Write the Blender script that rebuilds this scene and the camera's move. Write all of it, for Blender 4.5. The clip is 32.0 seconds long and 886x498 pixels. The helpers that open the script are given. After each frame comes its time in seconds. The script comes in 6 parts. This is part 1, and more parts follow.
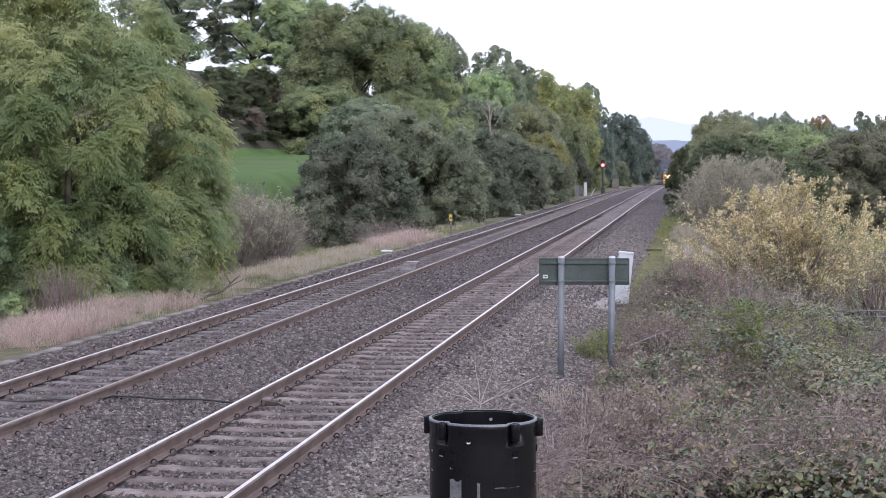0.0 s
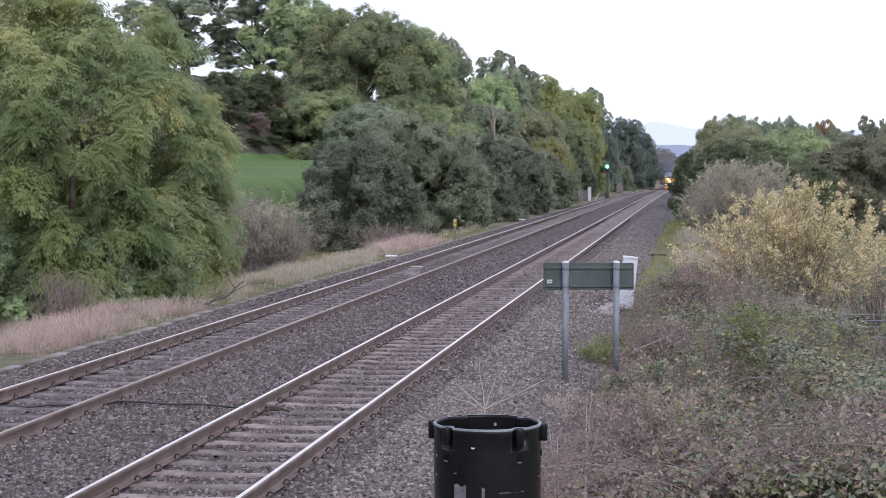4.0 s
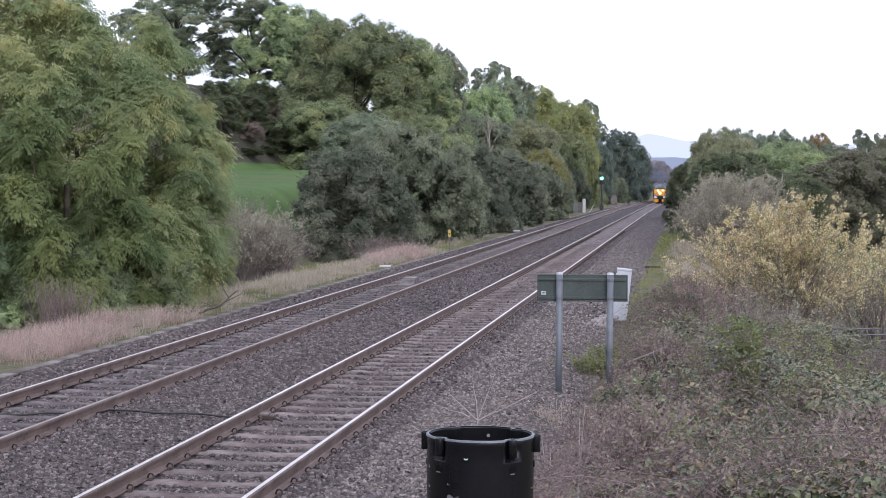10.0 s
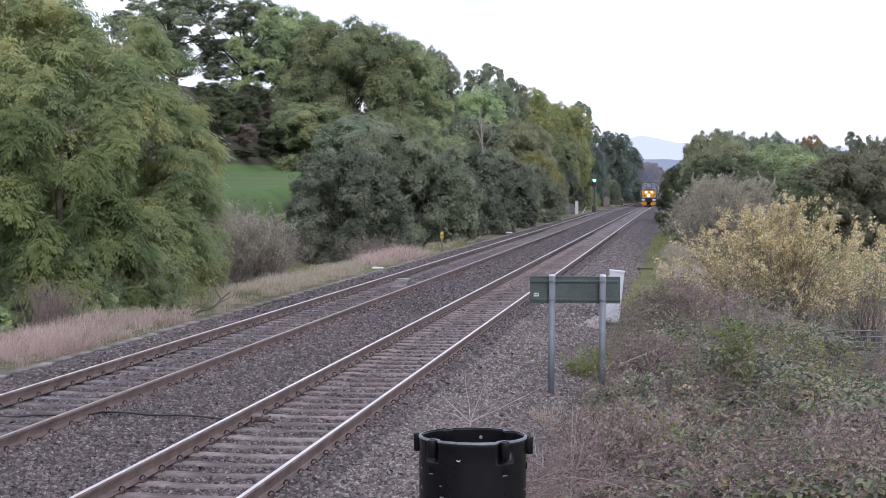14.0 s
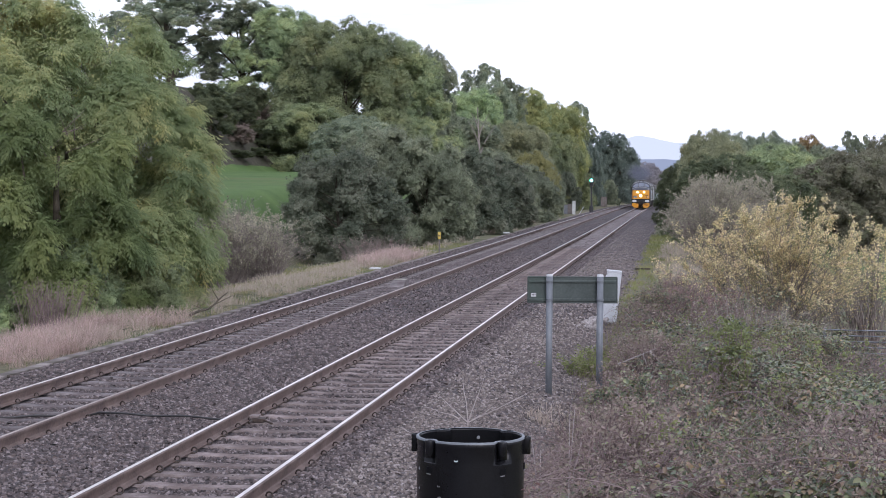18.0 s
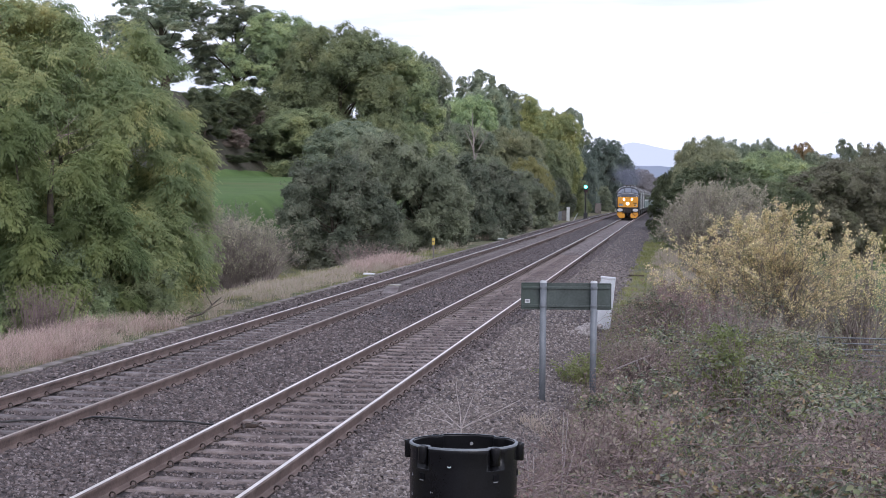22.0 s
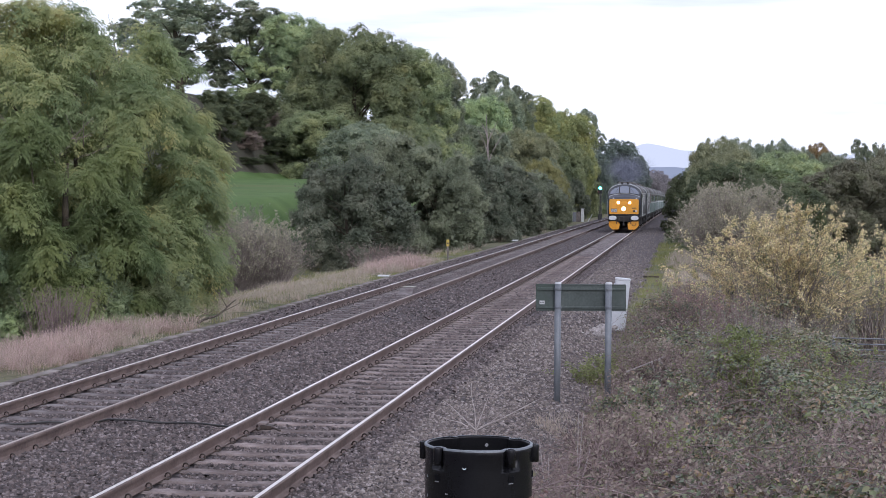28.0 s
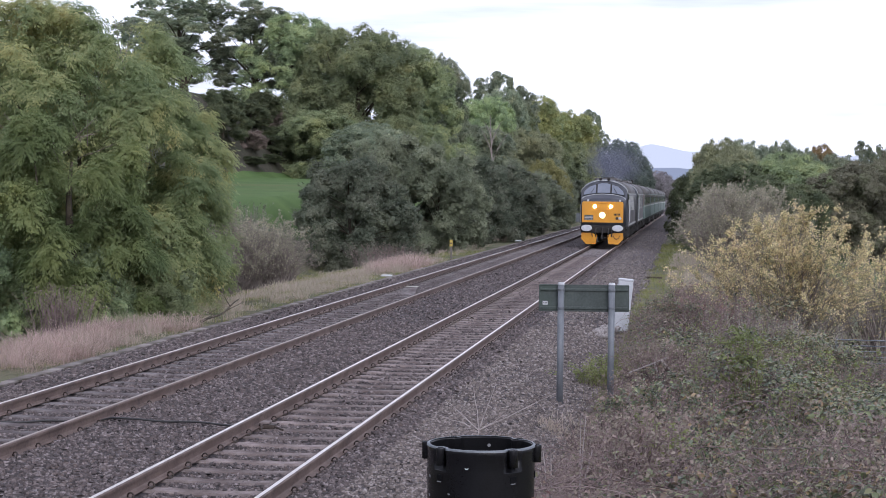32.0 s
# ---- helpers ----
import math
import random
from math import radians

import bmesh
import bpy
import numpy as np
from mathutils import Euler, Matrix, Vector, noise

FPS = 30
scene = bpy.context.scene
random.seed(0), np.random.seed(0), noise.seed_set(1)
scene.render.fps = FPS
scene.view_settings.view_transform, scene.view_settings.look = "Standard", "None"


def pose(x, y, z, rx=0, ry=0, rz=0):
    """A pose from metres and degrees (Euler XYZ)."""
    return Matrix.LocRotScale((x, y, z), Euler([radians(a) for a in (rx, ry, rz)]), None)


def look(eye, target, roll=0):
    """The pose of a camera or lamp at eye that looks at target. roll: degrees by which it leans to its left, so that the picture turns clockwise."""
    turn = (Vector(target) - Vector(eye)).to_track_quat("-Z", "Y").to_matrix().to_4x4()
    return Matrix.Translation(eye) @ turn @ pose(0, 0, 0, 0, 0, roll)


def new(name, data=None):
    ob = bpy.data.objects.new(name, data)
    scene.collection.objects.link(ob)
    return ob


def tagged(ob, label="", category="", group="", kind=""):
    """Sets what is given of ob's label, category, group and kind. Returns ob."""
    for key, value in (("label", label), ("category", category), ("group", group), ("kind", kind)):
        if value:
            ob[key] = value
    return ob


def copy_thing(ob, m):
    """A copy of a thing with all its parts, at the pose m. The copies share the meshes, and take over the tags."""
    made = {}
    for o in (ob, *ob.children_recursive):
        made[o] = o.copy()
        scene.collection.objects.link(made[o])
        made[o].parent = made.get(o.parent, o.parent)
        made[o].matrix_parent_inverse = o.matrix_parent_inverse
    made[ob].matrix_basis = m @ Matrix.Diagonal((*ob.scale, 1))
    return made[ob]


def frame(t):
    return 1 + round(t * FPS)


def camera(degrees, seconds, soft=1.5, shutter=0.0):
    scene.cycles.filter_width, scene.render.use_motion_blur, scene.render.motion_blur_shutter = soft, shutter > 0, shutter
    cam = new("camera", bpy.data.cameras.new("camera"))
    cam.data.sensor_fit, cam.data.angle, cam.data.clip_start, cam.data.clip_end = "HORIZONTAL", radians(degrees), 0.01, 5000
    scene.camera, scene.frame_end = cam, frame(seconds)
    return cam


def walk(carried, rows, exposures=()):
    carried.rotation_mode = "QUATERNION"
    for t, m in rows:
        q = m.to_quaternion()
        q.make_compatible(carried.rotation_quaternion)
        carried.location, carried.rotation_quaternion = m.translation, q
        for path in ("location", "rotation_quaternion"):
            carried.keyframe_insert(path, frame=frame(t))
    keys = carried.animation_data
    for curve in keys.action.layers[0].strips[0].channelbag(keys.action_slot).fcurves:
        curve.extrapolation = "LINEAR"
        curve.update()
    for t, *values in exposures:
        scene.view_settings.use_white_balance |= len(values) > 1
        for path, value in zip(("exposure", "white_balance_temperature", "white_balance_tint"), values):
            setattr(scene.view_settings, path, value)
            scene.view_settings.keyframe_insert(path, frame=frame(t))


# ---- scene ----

# x across the tracks, y along them away from the eye, z = 0 at the rail heads of the near track
EYE = (4.73, -18.60, 2.886)
TURNS = [  # seconds, turn to the left, tilt up, lean to the left (degrees)
    (0, 8.20, -2.74, 0.04), (0.5, 8.20, -2.74, 0.28), (1, 8.28, -2.78, 0.28), (1.5, 8.34, -2.84, 0.17), (2, 8.39, -2.80, 0.32), (2.5, 8.38, -2.73, 0.19),
    (3, 8.35, -2.62, -0.01), (3.5, 8.34, -2.60, 0.03), (5.5, 8.36, -2.42, -0.34), (6, 8.28, -2.39, -0.12), (6.5, 8.20, -2.36, 0.13), (7, 8.14, -2.36,
    0.01), (7.5, 8.11, -2.34, 0.01), (8, 8.12, -2.26, 0.26), (8.5, 8.14, -2.22, 0.31), (9, 8.14, -2.25, 0.12), (9.5, 8.14, -2.23, 0.32), (10, 8.15, -2.21,
    0.38), (10.5, 8.15, -2.17, 0.56), (11, 8.10, -2.11, 0.58), (11.5, 8.08, -2.12, 0.40), (12, 8.07, -2.12, 0.29), (12.5, 8.02, -2.08, 0.29), (13, 7.99,
    -2.03, 0.45), (13.5, 7.94, -2.08, 0.50), (14, 7.90, -2.15, 0.41), (14.5, 7.92, -2.21, 0.39), (16.5, 7.90, -2.19, 0.24), (17, 7.88, -2.19, 0.16),
    (17.5, 7.85, -2.17, 0.30), (18, 7.81, -2.14, 0.33), (18.5, 7.78, -2.16, 0.35), (19, 7.79, -2.21, 0.39), (19.5, 7.81, -2.24, 0.41), (20, 7.82, -2.20,
    0.34), (20.5, 7.75, -2.09, 0.48), (21, 7.67, -1.97, 0.41), (21.5, 7.63, -1.94, 0.38), (22, 7.61, -1.94, 0.59), (22.5, 7.62, -1.90, 0.58), (23, 7.65,
    -1.81, 0.51), (23.5, 7.71, -1.82, 0.67), (24, 7.78, -1.88, 0.55), (24.5, 7.86, -1.98, 0.52), (25, 7.91, -2.02, 0.75), (25.5, 7.97, -2.02, 0.78),
    (27.5, 8.11, -1.98, 0.50), (28, 8.10, -1.89, 0.42), (28.5, 8.08, -1.90, 0.30), (29, 8.14, -1.94, 0.48), (29.5, 8.18, -1.96, 0.71), (30, 8.19, -1.91,
    0.78), (30.5, 8.19, -1.89, 0.65), (31, 8.23, -1.94, 0.71), (31.5, 8.24, -1.94, 0.74), (32, 8.21, -1.89, 0.65),
]


def aim(turn, tilt, lean):
    return pose(*EYE, 0, 0, turn) @ pose(0, 0, 0, 90 + tilt) @ pose(0, 0, 0, 0, 0, lean)


cam = camera(29.31, 32.0, soft=0.7)
walk(cam, [(t, aim(a, b, c)) for t, a, b, c in TURNS], exposures=[(t, e, 5830, 15) for t, e in ((0.0, 0.72), (3.0, 0.68), (8.0, 0.62), (12.0, 0.58), (18.0, 0.52), (24.0, 0.43), (28.0, 0.41), (32.0, 0.40))])

# ---------------------------------------------------------------- world and sun (overcast autumn afternoon)
SUN_EL, SUN_AZ = radians(27), radians(152)  # azimuth clockwise from +y
world = bpy.data.worlds.new("overcast_sky")
scene.world = world
world.use_nodes = True
wn, wl = world.node_tree.nodes, world.node_tree.links
wn.clear()
w_out, w_bg = wn.new("ShaderNodeOutputWorld"), wn.new("ShaderNodeBackground")
w_sky, w_mix = wn.new("ShaderNodeTexSky"), wn.new("ShaderNodeMix")
w_sky.sky_type, w_sky.sun_disc = "NISHITA", False
w_sky.sun_elevation, w_sky.sun_rotation = SUN_EL, SUN_AZ
w_sky.dust_density = 4.0
w_co, w_map, w_noise, w_ramp = (wn.new("ShaderNodeTexCoord"), wn.new("ShaderNodeMapping"), wn.new("ShaderNodeTexNoise"), wn.new("ShaderNodeValToRGB"))
w_map.inputs["Scale"].default_value = (1.6, 1.6, 16.0)
w_map.inputs["Location"].default_value = (0.35, 0.0, 0.2)
w_noise.inputs["Scale"].default_value, w_noise.inputs["Detail"].default_value = 2.2, 5.0
w_ramp.color_ramp.elements[0].position, w_ramp.color_ramp.elements[0].color = 0.40, (10.6, 10.6, 11.2, 1)
w_ramp.color_ramp.elements[1].position, w_ramp.color_ramp.elements[1].color = 0.62, (6.0, 6.2, 7.1, 1)
w_mix.data_type = "RGBA"
w_mix.inputs[0].default_value = 0.9
wl.new(w_co.outputs["Generated"], w_map.inputs["Vector"])
wl.new(w_map.outputs[0], w_noise.inputs["Vector"])
wl.new(w_noise.outputs[0], w_ramp.inputs[0])
wl.new(w_sky.outputs[0], w_mix.inputs[6])
wl.new(w_ramp.outputs[0], w_mix.inputs[7])
wl.new(w_mix.outputs[2], w_bg.inputs["Color"])
w_bg.inputs["Strength"].default_value = 0.113
wl.new(w_bg.outputs[0], w_out.inputs["Surface"])

sun = new("sun", bpy.data.lights.new("sun", "SUN"))
sun.data.energy, sun.data.angle, sun.data.color = 1.05, radians(40), (1.0, 0.95, 0.90)
sun.matrix_world = look((0, 0, 60), (-math.sin(SUN_AZ) * math.cos(SUN_EL), -math.cos(SUN_AZ) * math.cos(SUN_EL), 60 - math.sin(SUN_EL)))

# ---------------------------------------------------------------- materials


def surface(name, dark, light, scale=6.0, rough=0.75, metal=0.0, bump=0.2, fine=60.0, stain=None, spread=0.0, coat=0.0):
    """Two colours mixed by a coarse and a fine grain, with relief; stain: a third colour in patches; spread: change of value from piece to piece."""
    m = bpy.data.materials.new(name)
    m.use_nodes = True
    n, l = m.node_tree.nodes, m.node_tree.links
    b = n["Principled BSDF"]
    co = n.new("ShaderNodeTexCoord")
    big, small = n.new("ShaderNodeTexNoise"), n.new("ShaderNodeTexNoise")
    big.inputs["Scale"].default_value, big.inputs["Detail"].default_value = scale, 5
    small.inputs["Scale"].default_value, small.inputs["Detail"].default_value = fine, 4
    add = n.new("ShaderNodeMath")
    add.operation = "MULTIPLY_ADD"
    add.inputs[1].default_value, add.inputs[2].default_value = 0.45, 0.0
    mixv = n.new("ShaderNodeMath")
    mixv.operation = "MULTIPLY_ADD"
    mixv.inputs[1].default_value = 0.75
    l.new(co.outputs["Object"], big.inputs["Vector"])
    l.new(co.outputs["Object"], small.inputs["Vector"])
    l.new(small.outputs[0], add.inputs[0])
    l.new(big.outputs[0], mixv.inputs[0])
    l.new(add.outputs[0], mixv.inputs[2])
    ramp = n.new("ShaderNodeValToRGB")
    ramp.color_ramp.elements[0].position, ramp.color_ramp.elements[0].color = 0.40, (*dark, 1)
    ramp.color_ramp.elements[1].position, ramp.color_ramp.elements[1].color = 0.80, (*light, 1)
    l.new(mixv.outputs[0], ramp.inputs[0])
    colour = ramp.outputs[0]
    if stain:
        sn, sr, sm = n.new("ShaderNodeTexNoise"), n.new("ShaderNodeValToRGB"), n.new("ShaderNodeMix")
        sn.inputs["Scale"].default_value, sn.inputs["Detail"].default_value = scale * 0.37, 6
        sr.color_ramp.elements[0].position, sr.color_ramp.elements[1].position = 0.5, 0.68
        sm.data_type = "RGBA"
        sm.inputs[7].default_value = (*stain, 1)
        l.new(co.outputs["Object"], sn.inputs["Vector"])
        l.new(sn.outputs[0], sr.inputs[0])
        l.new(sr.outputs[0], sm.inputs[0])
        l.new(colour, sm.inputs[6])
        colour = sm.outputs[2]
    if spread:
        oi, hs, mr = n.new("ShaderNodeObjectInfo"), n.new("ShaderNodeHueSaturation"), n.new("ShaderNodeMapRange")
        mr.inputs[3].default_value, mr.inputs[4].default_value = 1 - spread, 1 + spread
        l.new(oi.outputs["Random"], mr.inputs[0])
        l.new(mr.outputs[0], hs.inputs["Value"])
        l.new(colour, hs.inputs["Color"])
        colour = hs.outputs[0]
    l.new(colour, b.inputs["Base Color"])
    b.inputs["Roughness"].default_value, b.inputs["Metallic"].default_value = rough, metal
    b.inputs["Coat Weight"].default_value = coat
    b.inputs["Specular IOR Level"].default_value = 0.15 if rough > 0.85 else 0.5
    if bump:
        bp = n.new("ShaderNodeBump")
        bp.inputs["Strength"].default_value, bp.inputs["Distance"].default_value = bump, 0.02
        l.new(mixv.outputs[0], bp.inputs["Height"])
        l.new(bp.outputs[0], b.inputs["Normal"])
    return m


def foliage(name, colours, patch=0.8, rough=0.6, through_light=0.3, vary=0.25, gloss=0.18, grain=0.2, colourful=0.84):
    """Leaves: a ramp of colours by leaf, shifted in patches through the crown and from plant to plant, part of the light passing through."""
    m = bpy.data.materials.new(name)
    m.use_nodes = True
    n, l = m.node_tree.nodes, m.node_tree.links
    b, out = n["Principled BSDF"], n["Material Output"]
    geo, oi, co, no = n.new("ShaderNodeNewGeometry"), n.new("ShaderNodeObjectInfo"), n.new("ShaderNodeTexCoord"), n.new("ShaderNodeTexNoise")
    no.inputs["Scale"].default_value, no.inputs["Detail"].default_value = patch, 3
    l.new(co.outputs["Object"], no.inputs["Vector"])
    add, sub = n.new("ShaderNodeMath"), n.new("ShaderNodeMath")
    add.operation = sub.operation = "MULTIPLY_ADD"
    add.inputs[1].default_value = grain
    sub.inputs[1].default_value, sub.inputs[2].default_value = 1.3, -0.15 - 0.5 * grain
    l.new(geo.outputs["Random Per Island"], add.inputs[0])
    l.new(no.outputs[0], sub.inputs[0])
    l.new(sub.outputs[0], add.inputs[2])
    ramp = n.new("ShaderNodeValToRGB")
    el = ramp.color_ramp.elements
    while len(el) < len(colours):
        el.new(0.5)
    for i, c in enumerate(colours):
        el[i].position, el[i].color = 0.05 + 0.9 * i / (len(colours) - 1), (*c, 1)
    l.new(add.outputs[0], ramp.inputs[0])
    hs, mr, mh = n.new("ShaderNodeHueSaturation"), n.new("ShaderNodeMapRange"), n.new("ShaderNodeMapRange")
    mr.inputs[3].default_value, mr.inputs[4].default_value = 1 - vary, 1 + vary
    mh.inputs[3].default_value, mh.inputs[4].default_value = 0.5 - 0.016 * vary / 0.25, 0.5 + 0.014 * vary / 0.25
    l.new(oi.outputs["Random"], mr.inputs[0])
    l.new(oi.outputs["Random"], mh.inputs[0])
    l.new(mr.outputs[0], hs.inputs["Value"])
    l.new(mh.outputs[0], hs.inputs["Hue"])
    l.new(ramp.outputs[0], hs.inputs["Color"])
    hs.inputs["Saturation"].default_value = colourful
    l.new(hs.outputs[0], b.inputs["Base Color"])
    b.inputs["Roughness"].default_value = rough
    b.inputs["Specular IOR Level"].default_value = gloss
    tr, mx = n.new("ShaderNodeBsdfTranslucent"), n.new("ShaderNodeMixShader")
    mx.inputs[0].default_value = through_light
    l.new(hs.outputs[0], tr.inputs["Color"])
    l.new(b.outputs[0], mx.inputs[1])
    l.new(tr.outputs[0], mx.inputs[2])
    l.new(mx.outputs[0], out.inputs["Surface"])
    return m


def glow(name, colour, strength):
    m = bpy.data.materials.new(name)
    m.use_nodes = True
    b = m.node_tree.nodes["Principled BSDF"]
    b.inputs["Base Color"].default_value = (*colour, 1)
    b.inputs["Emission Color"].default_value = (*colour, 1)
    b.inputs["Emission Strength"].default_value = strength
    return m


# bed darker than its stones, with the shade of their gaps in the colour
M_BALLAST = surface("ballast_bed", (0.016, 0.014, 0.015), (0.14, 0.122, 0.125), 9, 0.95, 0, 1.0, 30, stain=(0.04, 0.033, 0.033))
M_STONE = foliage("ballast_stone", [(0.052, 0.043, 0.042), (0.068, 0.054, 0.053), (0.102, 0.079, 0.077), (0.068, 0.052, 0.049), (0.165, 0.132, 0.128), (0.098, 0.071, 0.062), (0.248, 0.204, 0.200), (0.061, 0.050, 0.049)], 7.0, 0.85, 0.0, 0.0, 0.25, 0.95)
M_CESS = foliage("walkway_stone", [(0.084, 0.069, 0.063), (0.118, 0.095, 0.087), (0.158, 0.126, 0.115), (0.115, 0.091, 0.080), (0.242, 0.200, 0.183), (0.145, 0.112, 0.094), (0.325, 0.280, 0.264), (0.096, 0.078, 0.071)], 7.0, 0.85, 0.0, 0.0, 0.25, 0.95)
M_RAIL = surface("rusty_rail", (0.066, 0.043, 0.036), (0.185, 0.132, 0.112), 3, 0.7, 0.1, 0.15, 40, stain=(0.105, 0.068, 0.055))
M_HEAD = surface("polished_rail_head", (0.56, 0.51, 0.48), (0.74, 0.69, 0.66), 2, 0.38, 0.85, 0.03, 30)
M_HEAD_DULL = surface("dull_rail_head", (0.20, 0.16, 0.14), (0.36, 0.30, 0.27), 2, 0.5, 0.5, 0.03, 30)
M_SLEEPER_DARK = surface("dark_toned_weathered_sleeper", (0.090, 0.079, 0.081), (0.216, 0.192, 0.189), 5, 0.9, 0, 0.5, 45, stain=(0.078, 0.062, 0.061), spread=0.22)
M_SLEEPER = surface("weathered_sleeper", (0.125, 0.101, 0.096), (0.274, 0.229, 0.216), 5, 0.9, 0, 0.5, 45, stain=(0.101, 0.077, 0.070), spread=0.22)
M_CLIP = surface("rusted_spring_steel", (0.025, 0.02, 0.018), (0.075, 0.055, 0.045), 9, 0.7, 0.3, 0.2, 90)
M_CONCRETE = surface("weathered_concrete", (0.105, 0.090, 0.082), (0.23, 0.203, 0.19), 4, 0.9, 0, 0.35, 50, stain=(0.085, 0.074, 0.06), spread=0.2)
M_EARTH = surface("earth_and_turf", (0.07, 0.072, 0.042), (0.16, 0.15, 0.085), 0.5, 0.95, 0, 0.8, 7, stain=(0.15, 0.125, 0.085))
M_VERGE = surface("straw_verge", (0.055, 0.056, 0.030), (0.165, 0.150, 0.098), 2.2, 0.95, 0, 0.8, 14, stain=(0.060, 0.085, 0.032))
M_FIELD = surface("pasture", (0.050, 0.089, 0.026), (0.090, 0.141, 0.042), 0.35, 0.95, 0, 0.5, 6, stain=(0.088, 0.109, 0.040))
M_PLATFORM = surface("platform_gravel", (0.10, 0.095, 0.085), (0.22, 0.21, 0.19), 3, 0.95, 0, 0.5, 60)
M_BARK = surface("bark", (0.035, 0.03, 0.022), (0.12, 0.10, 0.075), 5, 0.95, 0, 0.8, 40)
M_TWIG = surface("twigs", (0.150, 0.126, 0.116), (0.345, 0.300, 0.275), 5, 0.9, 0, 0.2, 40)
M_CANE = surface("bramble_cane", (0.078, 0.054, 0.053), (0.285, 0.212, 0.204), 3, 0.8, 0, 0.1, 30)
M_PALE_TWIG = surface("dead_pale_twig", (0.22, 0.19, 0.185), (0.44, 0.395, 0.38), 5, 0.9, 0, 0.2, 40)
M_ASH = foliage("ash_leaf", [(0.128, 0.184, 0.105), (0.204, 0.267, 0.130), (0.282, 0.340, 0.158), (0.393, 0.421, 0.187), (0.564, 0.513, 0.215), (0.801, 0.599, 0.223)], 0.55, 0.5, 0.57, 0.0, grain=0.16, colourful=0.95)
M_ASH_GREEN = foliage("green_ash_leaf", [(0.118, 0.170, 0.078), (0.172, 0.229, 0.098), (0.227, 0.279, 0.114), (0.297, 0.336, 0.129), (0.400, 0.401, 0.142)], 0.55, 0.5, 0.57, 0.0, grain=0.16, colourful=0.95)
# woodland green lifted and blued a little for haze over the trees
M_TALL = foliage("woodland_leaf", [(0.123, 0.171, 0.100), (0.204, 0.268, 0.136), (0.304, 0.376, 0.171), (0.421, 0.469, 0.196), (0.536, 0.540, 0.206)], 0.5, 0.6, 0.45, 0.26)
M_LIME = foliage("yellowing_woodland_leaf", [(0.142, 0.175, 0.074), (0.227, 0.269, 0.101), (0.337, 0.367, 0.123), (0.460, 0.457, 0.142), (0.575, 0.519, 0.152)], 0.5, 0.6, 0.47, 0.05, grain=0.12)
# leaf colours paled and greyed to carry the haze of distance
M_PAINTED_HAZE = foliage("far_leaf_with_painted_haze", [(0.26, 0.24, 0.26), (0.34, 0.31, 0.32), (0.42, 0.38, 0.39)], 0.2, 0.8, 0.4, 0.05)
M_DUN = foliage("dun_thinning_leaf", [(0.106, 0.103, 0.069), (0.161, 0.157, 0.100), (0.230, 0.217, 0.141), (0.212, 0.229, 0.123), (0.310, 0.282, 0.188)], 0.6, 0.6, 0.42, 0.1)
# both oak greens hold some bluish haze in the leaf colour
M_OAK = foliage("dark_woodland_leaf", [(0.111, 0.151, 0.117), (0.185, 0.237, 0.160), (0.276, 0.318, 0.201), (0.367, 0.392, 0.231), (0.469, 0.449, 0.240)], 0.6, 0.6, 0.43, 0.18)
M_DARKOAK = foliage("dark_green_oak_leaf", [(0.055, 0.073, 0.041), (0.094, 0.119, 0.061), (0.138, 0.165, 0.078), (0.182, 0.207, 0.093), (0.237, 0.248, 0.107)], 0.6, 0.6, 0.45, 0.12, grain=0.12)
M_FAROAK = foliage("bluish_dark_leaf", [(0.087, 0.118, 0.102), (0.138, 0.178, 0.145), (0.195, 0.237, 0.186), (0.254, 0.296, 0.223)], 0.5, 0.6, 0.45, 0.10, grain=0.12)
M_GOLD = foliage("gold_olive_leaf", [(0.168, 0.177, 0.069), (0.263, 0.259, 0.090), (0.358, 0.336, 0.110), (0.448, 0.403, 0.131)], 0.5, 0.6, 0.4, 0.05)
M_AUTUMN = foliage("autumn_leaf", [(0.139, 0.114, 0.050), (0.231, 0.167, 0.059), (0.308, 0.197, 0.067), (0.201, 0.197, 0.067)], 0.3, 0.6, 0.3, 0.2)
M_SALLOW = foliage("sallow_leaf", [(0.058, 0.075, 0.049), (0.101, 0.125, 0.081), (0.160, 0.184, 0.121), (0.237, 0.255, 0.175), (0.332, 0.329, 0.229)], 0.7, 0.5, 0.41, 0.08)
M_OLIVE = foliage("olive_bush_leaf", [(0.089, 0.108, 0.070), (0.155, 0.182, 0.114), (0.236, 0.266, 0.164), (0.335, 0.359, 0.223), (0.428, 0.438, 0.282)], 0.6, 0.5, 0.49, 0.05)
# leaf litter, darkened to hold tree shade and the gaps under brambles
M_SHADED_LITTER = surface("leaf_litter_with_painted_shade", (0.026, 0.024, 0.018), (0.085, 0.078, 0.056), 3, 0.95, 0, 1.0, 30, stain=(0.045, 0.050, 0.028))
# olive green, paled and blued to take in haze
M_HEDGE = foliage("hedge_leaf", [(0.166, 0.188, 0.111), (0.256, 0.279, 0.159), (0.376, 0.384, 0.196), (0.512, 0.474, 0.225)], 0.5, 0.6, 0.51, 0.1)
M_BROWN_LEAF = foliage("withered_leaf", [(0.167, 0.121, 0.110), (0.244, 0.180, 0.153), (0.334, 0.249, 0.208), (0.244, 0.222, 0.153), (0.411, 0.328, 0.274), (0.289, 0.163, 0.143)], 0.9, 0.7, 0.4, 0.12, grain=0.5)
